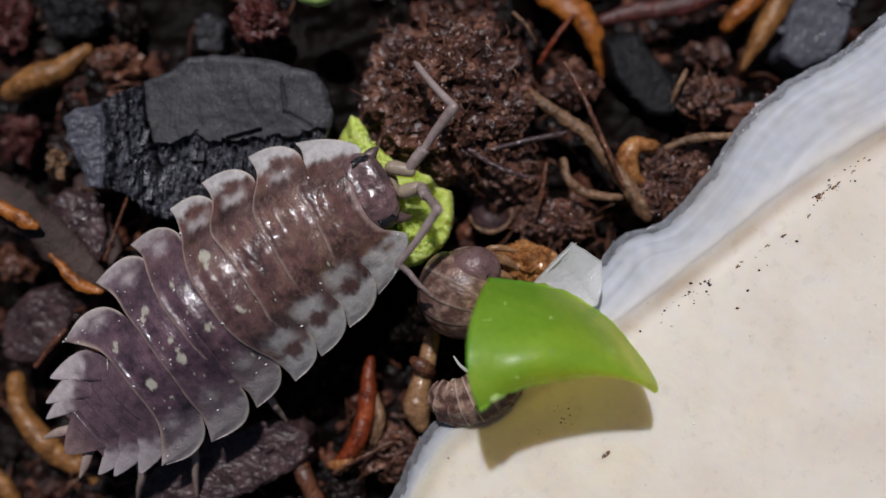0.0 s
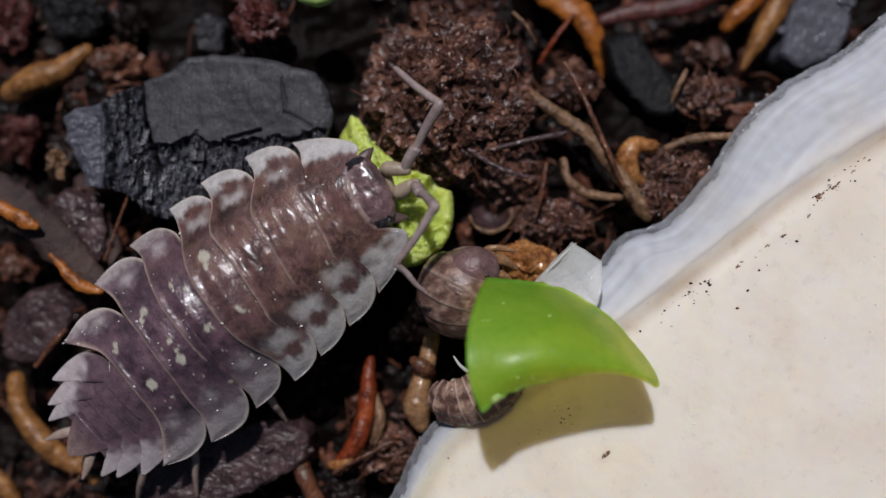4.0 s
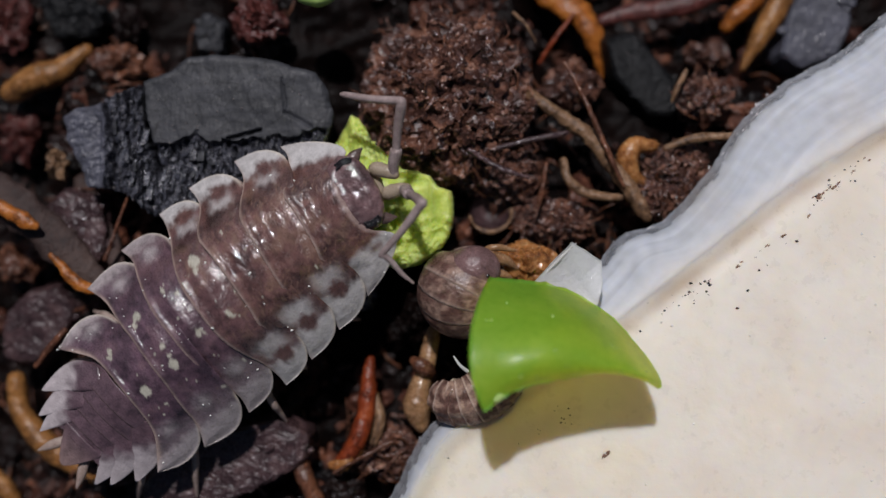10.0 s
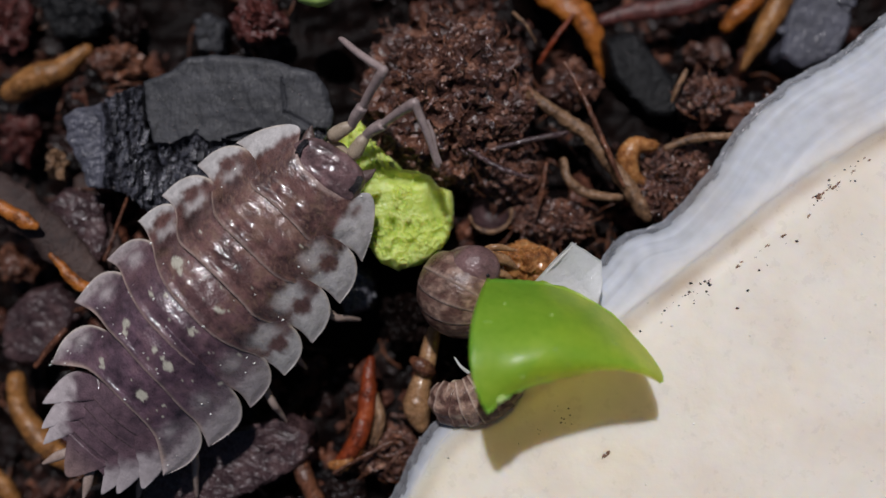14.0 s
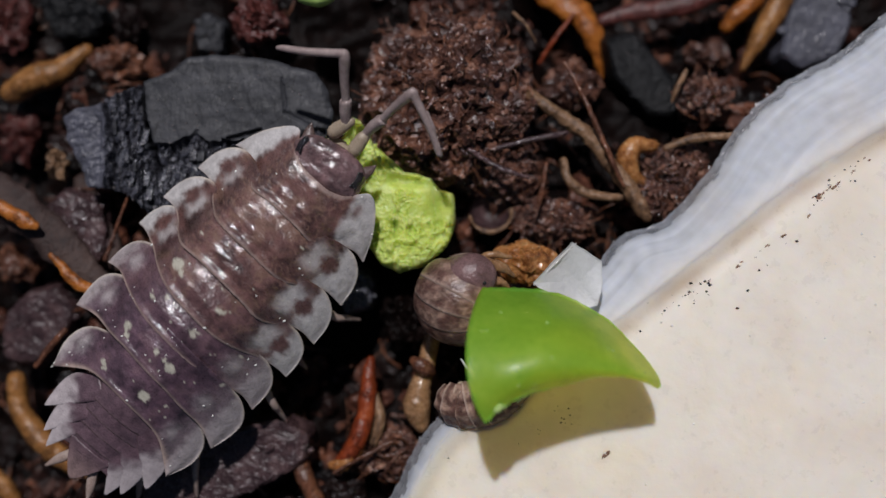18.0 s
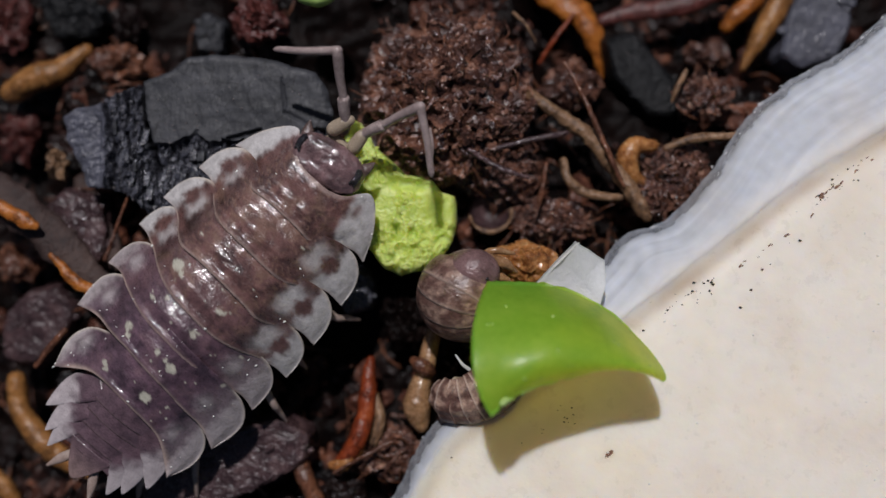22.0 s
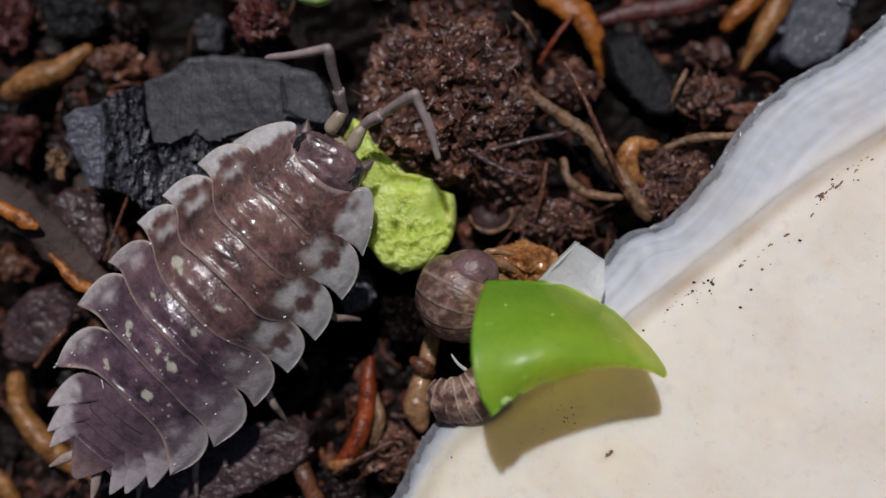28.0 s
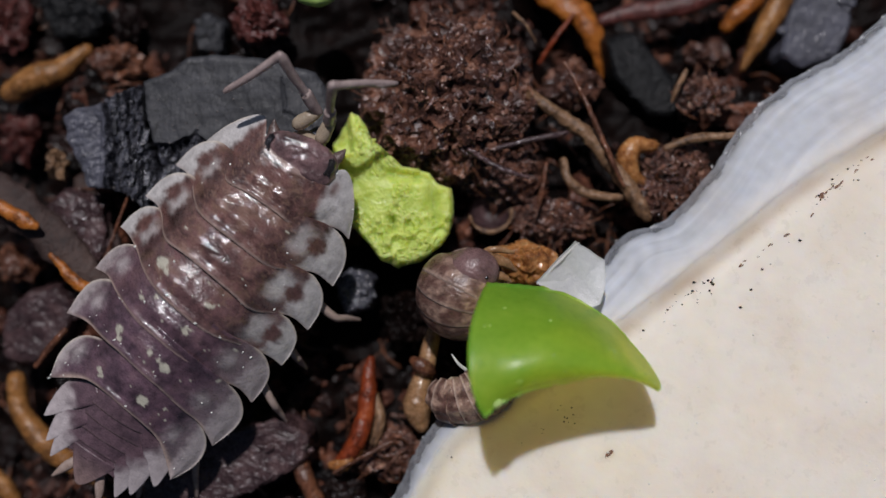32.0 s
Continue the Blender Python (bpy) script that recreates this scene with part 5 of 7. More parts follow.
def stone(name, label, cat, outline, z0, z1, mat, chips=5, **kw):
    """A broken block with a few loose chips still stuck to its face and grit on it."""
    deep = sunk(*np.mean(np.asarray(outline), 0))
    outline, z0, z1 = lowered(outline), z0 - deep, z1 - deep
    o = np.array([*np.mean(np.asarray(outline), 0), z0])
    root = thing(name, label, cat, o)
    s = chunk(outline, z0, z1, **kw)
    part("block", (s[0] - o, s[1]), mat, root, smooth=False)
    rng = np.random.RandomState(int(kw["seed"]) + 3)
    top = s[0][s[0][:, 2] > z1 - 0.35] - o
    for p in top[rng.randint(0, len(top), chips)]:
        r, a = rng.uniform(0.12, 0.3), rng.uniform(0, 6)
        ring = [(p[0] + r * rng.uniform(0.7, 1.5) * math.cos(a + k), p[1] + r * rng.uniform(0.5, 1) * math.sin(a + k)) for k in np.linspace(0, 5.2, 6)]
        c = chunk(ring, p[2] - 0.1, p[2] + r * 0.5, 0.2, 0.03, 0.3, p[0], 3, edge=0.03)
        part("chip", c, mat, root, smooth=False)
    q = top[rng.randint(0, len(top), 34)]
    tagged(part("grit", joined([lump(p + np.array([0, 0, 0.01]), (r, r, r * 0.7), 1, 0.3, r, p[0], 1) for p, r in zip(q, 0.012 + 0.03 * rng.rand(34) ** 2)]), M_SPECK2, root, "glinting grit"), kind="stuff")
    return root


def clod(name, label, cat, centre, radii, mat, **kw):
    radii, centre = tuple(r * (1 + sunk(centre[0], centre[1]) / 52) for r in radii), lowered(centre)
    s = lump((0, 0, 0), radii, **kw)
    return tagged(part(name, s, mat, smooth=mat == M_AMBER, where=Matrix.Translation(Vector(centre) * MM)), label, cat)


def root_piece(name, label, cat, rows, mat, **kw):
    rows = lowered(rows) if kw.pop("deep", True) else rows
    o = np.array(rows[len(rows) // 2][:3])
    kw["rough"] = kw.get("rough", 0.15) * 1.0
    kw["size"] = kw.get("size", 0.75)
    s = tube(rows, **{"steps": 14, "sides": 16, **kw})
    s = (s[0] + 0.035 * np.c_[[rough_at(s[0], 0.22, kw.get("seed", 0) + k * 9.1, 3) for k in range(3)]].T, s[1])
    return tagged(part(name, (s[0] - o, s[1]), mat, where=Matrix.Translation(Vector(o) * MM)), label, cat)


stone("charcoal_chunk", "blue-grey charcoal chunk beside the cuttlebone", "charcoal", [(14.18, 8.11), (14.50, 10.16), (15.34, 11.36), (17.51, 11.12), (17.46, 9.43), (16.79, 7.98), (15.10, 7.50)], -5, -2.6, M_CHAR_BLUE, rough=0.03, seed=11)
stone("charcoal_chunk", "dull purple-grey charcoal chunk", "charcoal", [(-18.98, -2.88), (-17.90, -1.79), (-16.32, -1.43), (-15.35, -2.40), (-16.08, -3.85), (-17.53, -5.18), (-18.98, -4.82)], -5.5, -3.0, M_BARK, rough=0.08, seed=12, tilt=(0.1, 0.1))
stone("charcoal_chunk", "small dark charcoal chunk on soil", "charcoal", [(-10.88, 9.54), (-10.22, 10.27), (-9.37, 9.78), (-9.49, 8.44), (-10.59, 8.44)], -5.5, -3.4, M_CHAR, rough=0.09, seed=13)
stone("charcoal_chunk", "dark gritty charcoal chunk", "charcoal", [(-17.73, 10.80), (-16.02, 11.29), (-14.43, 10.31), (-15.04, 9.21), (-16.75, 9.09)], -5.8, -3.8, M_GRIT, rough=0.16, seed=14)
stone("charcoal_chunk", "dark speckled gritty charcoal chunk", "charcoal", [(6.9, 9.2), (8.3, 9.6), (10.2, 7.4), (10.4, 5.6), (9.0, 5.6), (7.3, 7.4)], -5.8, -3.7, M_GRIT, chips=2, rough=0.025, seed=15, tilt=(-0.1, -0.1))
stone("charcoal_chunk", "glossy black charcoal bit under the crumb", "charcoal", [(-4.68, -1.42), (-3.84, -0.65), (-2.94, -1.18), (-2.99, -2.51), (-4.20, -2.87)], -5.2, -2.9, M_CHAR_GLOSS, rough=0.1, seed=16)
stone("bark_piece", "purple-brown bark chunk with glinting grit", "bark", [(-13.22, -10.33), (-11.65, -8.64), (-9.25, -7.73), (-6.84, -7.08), (-5.59, -7.80), (-5.75, -9.00), (-7.56, -10.09), (-9.73, -11.05), (-12.38, -11.17)], -5.2, -2.7, M_BARK, rough=0.06, seed=17, tilt=(0.03, 0.05), inset=0.04)
stone("bark_piece", "grey-brown bark chunk below the strip", "bark", [(-17.36, 1.73), (-16.38, 2.70), (-14.56, 2.21), (-14.32, 0.02), (-15.17, -1.43), (-16.38, -0.22)], -5.5, -3.2, M_BARK, rough=0.1, seed=18)
def peat(label, centre, radii, seed, bits, hairs):
    """A clump of peat: a torn body, crumbs stuck to it and fibres lying over it."""
    root = thing("peat_clump", label, "peat", centre)
    v, f = lump((0, 0, 0), radii, 6 if radii[0] > 1.5 else 5, 0.2, 1.3, seed, 6, 0.17, gain=0.72)
    part("body", (v, f), M_PEAT, root, smooth=False)
    rng = np.random.RandomState(int(seed * 10))
    top = v[v[:, 2] > -0.1 * radii[2]]
    pick = top[rng.randint(0, len(top), bits)]
    tagged(part("peat_litter", joined([lump(p, (r * rng.uniform(0.8, 2.0), r, r * 0.7), 2, 0.8, r * 0.8, rng.uniform(0, 80), 3, turn=rng.uniform(0, 180)) for p, r in zip(pick, 0.03 + 0.11 * rng.rand(bits) ** 2.5)]), M_CLOD, root, "loose peat crumbs stuck to the clump", smooth=False), kind="stuff")
    strands = []
    for p in top[rng.randint(0, len(top), hairs)]:
        a, L, w = rng.uniform(0, 6.28), rng.uniform(0.5, 1.7), rng.uniform(0.02, 0.06)
        d = np.array([math.cos(a), math.sin(a), 0])
        e = np.array([-d[1], d[0], 0]) * rng.uniform(-0.4, 0.4)
        strands.append(tube([(*(p - d * L / 2), w * 0.6), (*(p + e + np.array([0, 0, 0.25])), w), (*(p + d * L / 2), w * 0.5)], 4, 6))
    tagged(part("fibre_mat", joined(strands), M_STICK, root, "thin brown fibres"), kind="stuff")


peat("wet red-brown fibrous peat clump", (0.14, 6.30, -3.4), (3.4, 3.5, 2.2), 3.3, 900, 45)
peat("crumbly brown peat clump below the larger one", (2.46, 3.43, -4.1), (1.8, 1.4, 1.4), 6.1, 320, 25)
peat("red-brown torn peat lump beside the cuttlebone", (10.16, 3.40, -3.6), (1.4, 1.1, 1.0), 8.4, 220, 16)
peat("brown wet peat lump wedged beside the cuttlebone", (9.35, 2.25, -3.75), (1.25, 0.95, 0.85), 12.6, 200, 16)
peat("dark brown fibrous lump of wet peat", (-2.40, -8.81, -3.9), (1.3, 1.2, 0.9), 9.2, 200, 30)
peat("brown crumbly peat lump with fibres", (11.33, 6.47, -3.9), (1.1, 0.9, 0.8), 10.3, 160, 12)
peat("dark crumbly peat lump with fibres", (4.89, 1.24, -4.0), (1.7, 0.9, 0.9), 11.7, 220, 16)
for label, c, r, mat, sd_ in (
        ("dull red-brown lump of peat", (-7.91, 9.74, -3.8), (1.15, 0.95, 0.9), M_RED, 21), ("red-brown peat lump on dark soil", (-19.01, 9.78, -4.0), (1.1, 1.2, 0.9), M_RED, 22),
        ("brown crumbly peat lump on soil", (-13.81, 9.70, -4.0), (0.5, 0.9, 0.7), M_CRUMB, 23), ("tan crumbly lump of peat", (-14.10, 8.06, -3.8), (1.2, 0.7, 0.6), M_STICK, 24),
        ("brown crumbly peat lump on soil", (-18.47, 4.80, -4.3), (0.8, 1.0, 0.8), M_RED, 25), ("beige seed-like lump on soil", (-16.68, 3.66, -3.6), (0.42, 0.6, 0.4), M_BEIGE, 26),
        ("orange-brown lump of rotting bark", (-18.2, -0.50, -3.6), (1.1, 0.9, 0.6), M_STICK, 27), 
        ("brown crumbly peat lump on soil", (11.45, 8.41, -3.8), (1.0, 0.55, 0.6), M_PEAT, 30),
        
        ("dark crumbly peat lump on soil", (-4.47, -10.67, -3.8), (1.0, 0.7, 0.7), M_CRUMB, 33), ("wet amber-brown husk under the flake", (3.45, -0.6, -1.7), (1.35, 0.95, 0.85), M_AMBER, 34),
        ("brown crumbly peat lump on soil", (5.54, 7.13, -4.2), (1.2, 1.1, 0.8), M_PEAT, 36),
        # the last lump takes the soil's near-black, shade painted into its colour
        ("dark crumbly peat lump on soil", (-19.6, -8.9, -5.2), (1.1, 1.1, 0.8), M_CRUMB, 37), ("dark crumbly peat lump on soil", (-1.57, -2.92, -4.3), (1.2, 1.4, 0.8), M_SOIL_SHADED, 38)):
    husk = mat == M_AMBER
    clod("soil_lump", label, "soil", c, r, mat, level=5, rough=(0.24 if sd_ == 34 else 0.10) if husk else 0.36, size=0.95, seed=sd_, depth=4 if husk else 5, fine=(0.10 if sd_ == 34 else 0.02) if husk else 0.18, gain=0.6 if husk else 0.66)

R = root_piece
R("root_piece", "thick yellowish tan root piece", "root", [(-18.90, 6.81, -4.3, 0.5), (-17.80, 7.40, -4.1, 0.62), (-16.66, 7.75, -4.0, 0.5), (-15.48, 8.65, -3.9, 0.3)], M_TAN, rough=0.18, seed=1)
R("root_piece", "curved tan root piece beneath the tail", "root", [(-18.66, -5.70, -4.3, 0.42), (-18.48, -7.01, -4.2, 0.45), (-17.46, -8.35, -4.2, 0.55), (-16.48, -9.21, -4.2, 0.48), (-15.37, -9.71, -4.3, 0.4), (-14.69, -10.85, -4.5, 0.3)], M_TAN, rough=0.16, seed=2)
R("root_piece", "short tan root piece on soil", "root", [(-19.60, -9.85, -4.3, 0.35), (-19.05, -10.59, -4.3, 0.4), (-18.61, -11.45, -4.4, 0.3)], M_TAN, rough=0.15, seed=3)
R("bark_strip", "brown bark strip with an orange split edge", "bark", [(-19.6, 2.75, -3.0, 0.8), (-17.9, 1.6, -2.8, 0.85), (-16.3, 0.2, -2.6, 0.85), (-15.2, -0.85, -2.5, 0.7), (-14.2, -1.45, -2.4, 0.4)], M_STRIP, rough=0.3, seed=4, flat=0.35, size=0.9)
R("root_piece", "orange split root end on the bark strip", "root", [(-19.4, 2.2, -2.4, 0.28), (-18.5, 1.65, -2.3, 0.3), (-17.6, 1.2, -2.2, 0.32), (-17.1, 0.95, -2.2, 0.16)], M_ORANGE, rough=0.2, seed=5, flat=0.6, deep=False)
R("root_piece", "orange split root along the bark strip", "root", [(-16.5, -0.25, -2.2, 0.1), (-16.0, -0.75, -2.15, 0.2), (-15.5, -1.3, -2.1, 0.27), (-14.9, -1.65, -2.1, 0.26), (-14.3, -1.8, -2.1, 0.1)], M_ORANGE, rough=0.2, seed=45, flat=0.7)
R("bark_strip", "dull brown bark strip standing behind another", "bark", [(-15.8, 3.0, -4.6, 0.4), (-15.3, 1.6, -4.2, 0.6), (-14.5, 0.3, -3.8, 0.5), (-14.0, -0.7, -3.4, 0.3)], M_STRIP, rough=0.35, seed=46, flat=0.4, size=0.9)
R("twig", "thin reddish twig on bark", "twig", [(-12.95, 3.12, -2.4, 0.05), (-13.69, 1.22, -2.5, 0.07), (-14.28, -0.45, -2.5, 0.1)], M_STICK, rough=0.2, seed=6)
R("twig", "thin brown twig on soil", "twig", [(-15.92, -3.43, -2.3, 0.12), (-16.67, -4.27, -2.4, 0.14), (-17.22, -4.98, -2.5, 0.1)], M_STICK, rough=0.2, seed=7)
R("root_piece", "glossy orange-yellow root piece", "root", [(4.26, 11.16, -3.3, 0.6), (5.46, 10.30, -3.2, 0.62), (6.30, 9.43, -3.1, 0.5), (6.68, 8.14, -3.3, 0.26), (6.90, 7.44, -3.6, 0.14)], M_ORANGE, rough=0.3, size=0.9, seed=8, flat=0.6)
R("root_piece", "pointed tan root piece on soil", "root", [(14.56, 10.96, -2.9, 0.5), (13.96, 9.76, -2.9, 0.5), (13.36, 8.79, -2.9, 0.4), (12.76, 7.67, -2.9, 0.12)], M_TAN, rough=0.14, seed=9)
R("root_piece", "short orange root piece on soil", "root", [(13.41, 10.76, -3.2, 0.4), (12.74, 10.16, -3.2, 0.4), (12.13, 9.52, -3.3, 0.3)], M_ORANGE, rough=0.18, seed=10)
R("bark_strip", "dark red bark strip on soil", "bark", [(6.78, 9.79, -3.1, 0.25), (8.35, 10.16, -3.0, 0.4), (10.03, 10.35, -3.0, 0.42), (11.96, 11.00, -3.1, 0.35)], M_RED, rough=0.2, seed=11, flat=0.6)
R("root_piece", "rough beige root on peat", "root", [(3.76, 6.57, -3.0, 0.26), (4.83, 5.79, -2.9, 0.27), (6.14, 4.82, -2.8, 0.34), (7.20, 3.49, -2.7, 0.3), (8.04, 2.30, -2.6, 0.34), (8.64, 1.34, -2.7, 0.25)], M_BEIGE, rough=0.25, size=0.4, seed=12)
R("twig", "long thin reddish twig over roots", "twig", [(5.14, 7.88, -2.4, 0.08), (5.84, 6.56, -2.3, 0.1), (6.59, 4.88, -2.2, 0.11), (7.15, 3.59, -2.2, 0.12), (7.62, 2.64, -2.3, 0.08)], M_STICK, rough=0.15, seed=13)
R("root_piece", "pale hooked root on soil", "root", [(5.14, 3.75, -2.9, 0.18), (5.30, 3.02, -2.8, 0.2), (5.90, 2.47, -2.8, 0.2), (6.74, 2.25, -2.8, 0.2), (7.59, 2.19, -2.9, 0.15)], M_BEIGE, rough=0.15, seed=14)
R("twig", "dark speckled twig on peat", "twig", [(2.27, 4.23, -2.1, 0.1), (3.69, 4.57, -2.0, 0.13), (5.19, 4.88, -2.1, 0.1)], M_BARK, rough=0.25, seed=15)
R("twig", "dark straight twig across the peat", "twig", [(1.08, 4.13, -1.7, 0.1), (2.25, 3.43, -1.7, 0.13), (3.56, 2.97, -1.8, 0.08)], M_BARK, rough=0.2, seed=16)
R("twig", "thin brown twig on soil", "twig", [(4.40, 3.61, -2.7, 0.08), (4.21, 2.54, -2.7, 0.1), (3.93, 1.34, -2.8, 0.05)], M_STICK, rough=0.2, seed=17)
R("twig", "thin pale rootlet on soil", "root", [(2.96, 9.99, -2.5, 0.08), (3.48, 9.51, -2.5, 0.05), (3.97, 8.76, -2.7, 0.04)], M_BEIGE, rough=0.3, seed=18)
R("twig", "thin rusty rootlet on soil", "root", [(4.09, 7.92, -2.8, 0.07), (4.79, 8.97, -2.6, 0.1), (5.51, 9.92, -2.6, 0.06)], M_RUST, rough=0.2, seed=19)
R("root_piece", "beige root reaching under the cuttlebone", "root", [(9.44, 4.27, -2.6, 0.15), (10.61, 4.66, -2.4, 0.2), (12.37, 4.77, -2.3, 0.16)], M_BEIGE, rough=0.15, seed=20)
R("root_piece", "bent glossy amber root piece on the soil", "root", [(9.0, 4.4, -3.0, 0.25), (8.2, 4.4, -2.95, 0.42), (7.85, 3.85, -2.95, 0.5), (8.05, 3.2, -3.1, 0.42), (8.5, 2.9, -3.3, 0.25)], M_AMBER, rough=0.07, size=1.4, seed=35)
R("twig", "thin beige rootlet on soil", "root", [(10.34, 7.58, -2.8, 0.09), (9.96, 6.85, -2.7, 0.12), (9.76, 6.27, -2.9, 0.07)], M_BEIGE, rough=0.2, seed=21)
R("twig", "rust-red wet twig on soil", "twig", [(-3.10, -4.75, -3.2, 0.2), (-3.17, -5.4, -3.0, 0.33), (-3.22, -6.4, -2.9, 0.37), (-3.45, -7.6, -2.8, 0.4), (-3.95, -8.6, -2.85, 0.42), (-4.45, -9.3, -3.0, 0.3)], M_RUST, rough=0.16, seed=22)
R("root_piece", "wet amber root end beside the rusty twig", "root", [(-3.5, -8.2, -2.95, 0.2), (-3.9, -8.9, -2.8, 0.3), (-4.35, -9.2, -2.8, 0.32), (-4.75, -9.2, -2.9, 0.2)], M_AMBER, rough=0.35, size=0.5, seed=47)
R("root_piece", "beige glossy jointed root piece", "root", [(-0.38, -3.45, -2.9, 0.3), (-0.64, -4.63, -2.6, 0.38), (-0.76, -5.16, -2.5, 0.33), (-1.00, -6.03, -2.5, 0.52), (-1.09, -6.75, -2.5, 0.58), (-0.93, -7.49, -2.6, 0.36)], M_PALE, rough=0.1, seed=23)
R("seed", "small brown seed stuck to the jointed root", "seed", [(-1.22, -4.70, -2.15, 0.22), (-0.98, -4.84, -2.0, 0.34), (-0.72, -5.02, -2.0, 0.34), (-0.48, -5.18, -2.15, 0.2)], M_STICK, rough=0.06, seed=33)
R("root_piece", "small beige root piece on soil", "root", [(-2.87, -6.24, -3.1, 0.15), (-2.69, -7.29, -2.9, 0.25), (-2.94, -8.28, -3.0, 0.18)], M_BEIGE, rough=0.1, seed=24)
R("twig", "thin rusty rootlet on soil", "root", [(-4.63, -9.47, -2.5, 0.07), (-3.19, -8.66, -2.4, 0.08), (-2.00, -8.08, -2.5, 0.06)], M_STICK, rough=0.2, seed=25)
R("root_piece", "brown root piece on soil", "root", [(-6.39, -8.45, -3.5, 0.2), (-6.01, -9.50, -3.2, 0.35), (-5.40, -10.83, -3.2, 0.38)], M_STICK, rough=0.25, seed=26)


def build_husk():
    """A round seed husk, a hollow brown cup with a pale worn lip."""
    root = thing("seed_husk", "round brown seed husk with a pale worn lip", "seed", (2.05, 1.61, -3.6))
    a = np.linspace(0, 2 * np.pi, 36, endpoint=False)
    rows = []
    for k in np.linspace(0, 1, 12):
        r, z = 0.95 * math.cos(k * 1.45), -0.9 * math.sin(k * 1.45)
        rows.append(np.c_[r * np.cos(a), r * np.sin(a) * 0.95, np.full(36, z)])
    v = np.concatenate(rows)
    part("cup", (np.concatenate([v, v * 0.9]), grid_faces(12, 36, True) + [tuple(i + len(v) for i in q)[::-1] for q in grid_faces(12, 36, True)]), M_BARK, root)
    ring = [(0.92 * math.cos(t), 0.88 * math.sin(t), 0, 0.09 + 0.03 * math.sin(3 * t)) for t in np.linspace(-2.9, 0.1, 9)]
    part("lip", tube(ring, 5, 10, 0.15), M_BEIGE, root, "pale worn lip")


build_husk()

# ---------------------------------------------------------------- crumbs and rootlets on the soil
def hollow(x, y):
    """Places kept free of crumbs, where the near-black soil colour stands for deep shade."""
    return (-6.9 < x < -3.2 and y > 5.6) or (6.8 < x < 11.0 and 4.6 < y < 7.6) or (-5.6 < x < -1.2 and -5.0 < y < -0.6) or (-14 < x < -9.5 and y > 9.0)


def scatter():
    rng = np.random.RandomState(5)
    bits = []
    for _ in range(2600):
        x, y = rng.uniform(-21, 19), rng.uniform(-13, 13)
        if x * 0.70 - y * 0.714 > 6.5:
            continue
        if hollow(x, y):
            continue
        r = 0.1 + 0.42 * rng.rand() ** 3
        z = ground_height(x, y) + r * 0.4
        long = rng.uniform(0.8, 2.4)
        bits.append(lump((x, y, z), (r * long, r, r * rng.uniform(0.4, 0.9)), 3 if r > 0.25 else 2, 0.55, r * 1.1, rng.uniform(0, 90), 3, turn=rng.uniform(0, 360)))
    tagged(part("soil_crumbs", joined(bits), M_CRUMB, smooth=False), "loose dark brown and black soil crumbs", "soil", kind="stuff")
    hairs = []
    for _ in range(420):
        x, y = rng.uniform(-20, 16), rng.uniform(-12, 12)
        if x * 0.70 - y * 0.714 > 5.5:
            continue
        if hollow(x, y):
            continue
        a, L = rng.uniform(0, 6.28), rng.uniform(0.6, 2.4)
        z = ground_height(x, y) + rng.uniform(0.3, 0.9)
        b = a + rng.uniform(-0.8, 0.8)
        x2, y2 = x + L / 2 * math.cos(a), y + L / 2 * math.sin(a)
        x3, y3 = x2 + L / 2 * math.cos(b), y2 + L / 2 * math.sin(b)
        w = rng.uniform(0.025, 0.07)
        hairs.append(tube([(x, y, z, w), (x2, y2, z + rng.uniform(-0.2, 0.3), w), (x3, y3, ground_height(x3, y3) + 0.2, w * 0.6)], 4, 6))
    tagged(part("rootlets", joined(hairs), M_STICK), "thin brown rootlets and fibres in the soil", "roots", kind="stuff")


scatter()


def black_grains():
    """Dark grains that lie on the cuttlebone, and one brown stained scratch."""
    rng = np.random.RandomState(9)
    from_to = [((9.05, -2.55), (10.86, -1.11), 26), ((4.34, -6.68), (5.25, -6.84), 9), ((15.14, 2.07), (15.93, 2.64), 12), ((16.16, 2.86), (17.07, 3.55), 6), ((2.64, -8.16), (3.77, -7.14), 4), ((11.6, -2.2), (14.9, 1.3), 6), ((7.64, -3.39), (7.98, -3.34), 1), ((-0.09, -8.07), (0.00, -8.02), 1), ((14.18, 5.71), (14.27, 5.66), 1)]
    for (a, b, n) in from_to:
        for _ in range(n):
            t = rng.rand()
            x, y = a[0] + (b[0] - a[0]) * t + rng.normal(0, 0.2), a[1] + (b[1] - a[1]) * t + rng.normal(0, 0.2)
            r = 0.015 + 0.045 * rng.rand() ** 2.5
            hit, where, _, _ = SLAB.ray_cast(SLAB_INV @ Vector((x * MM, y * MM, 0.01)), Vector((0, 0, -1)))
            if not hit:
                continue
            w = SLAB_W @ where
            g = part("dark_grain", lump((0, 0, 0), (r * 1.3, r, r * 0.7), 2, 0.3, 0.06, rng.uniform(0, 50), 2), M_GRAIN, where=Matrix.Translation(w + Vector((0, 0, r * 0.4 * MM))))
            tagged(g, "tiny black grain of dirt on the cuttlebone", "dirt", "dirt grains on the cuttlebone")
            SHELL_GRAINS.append(g)


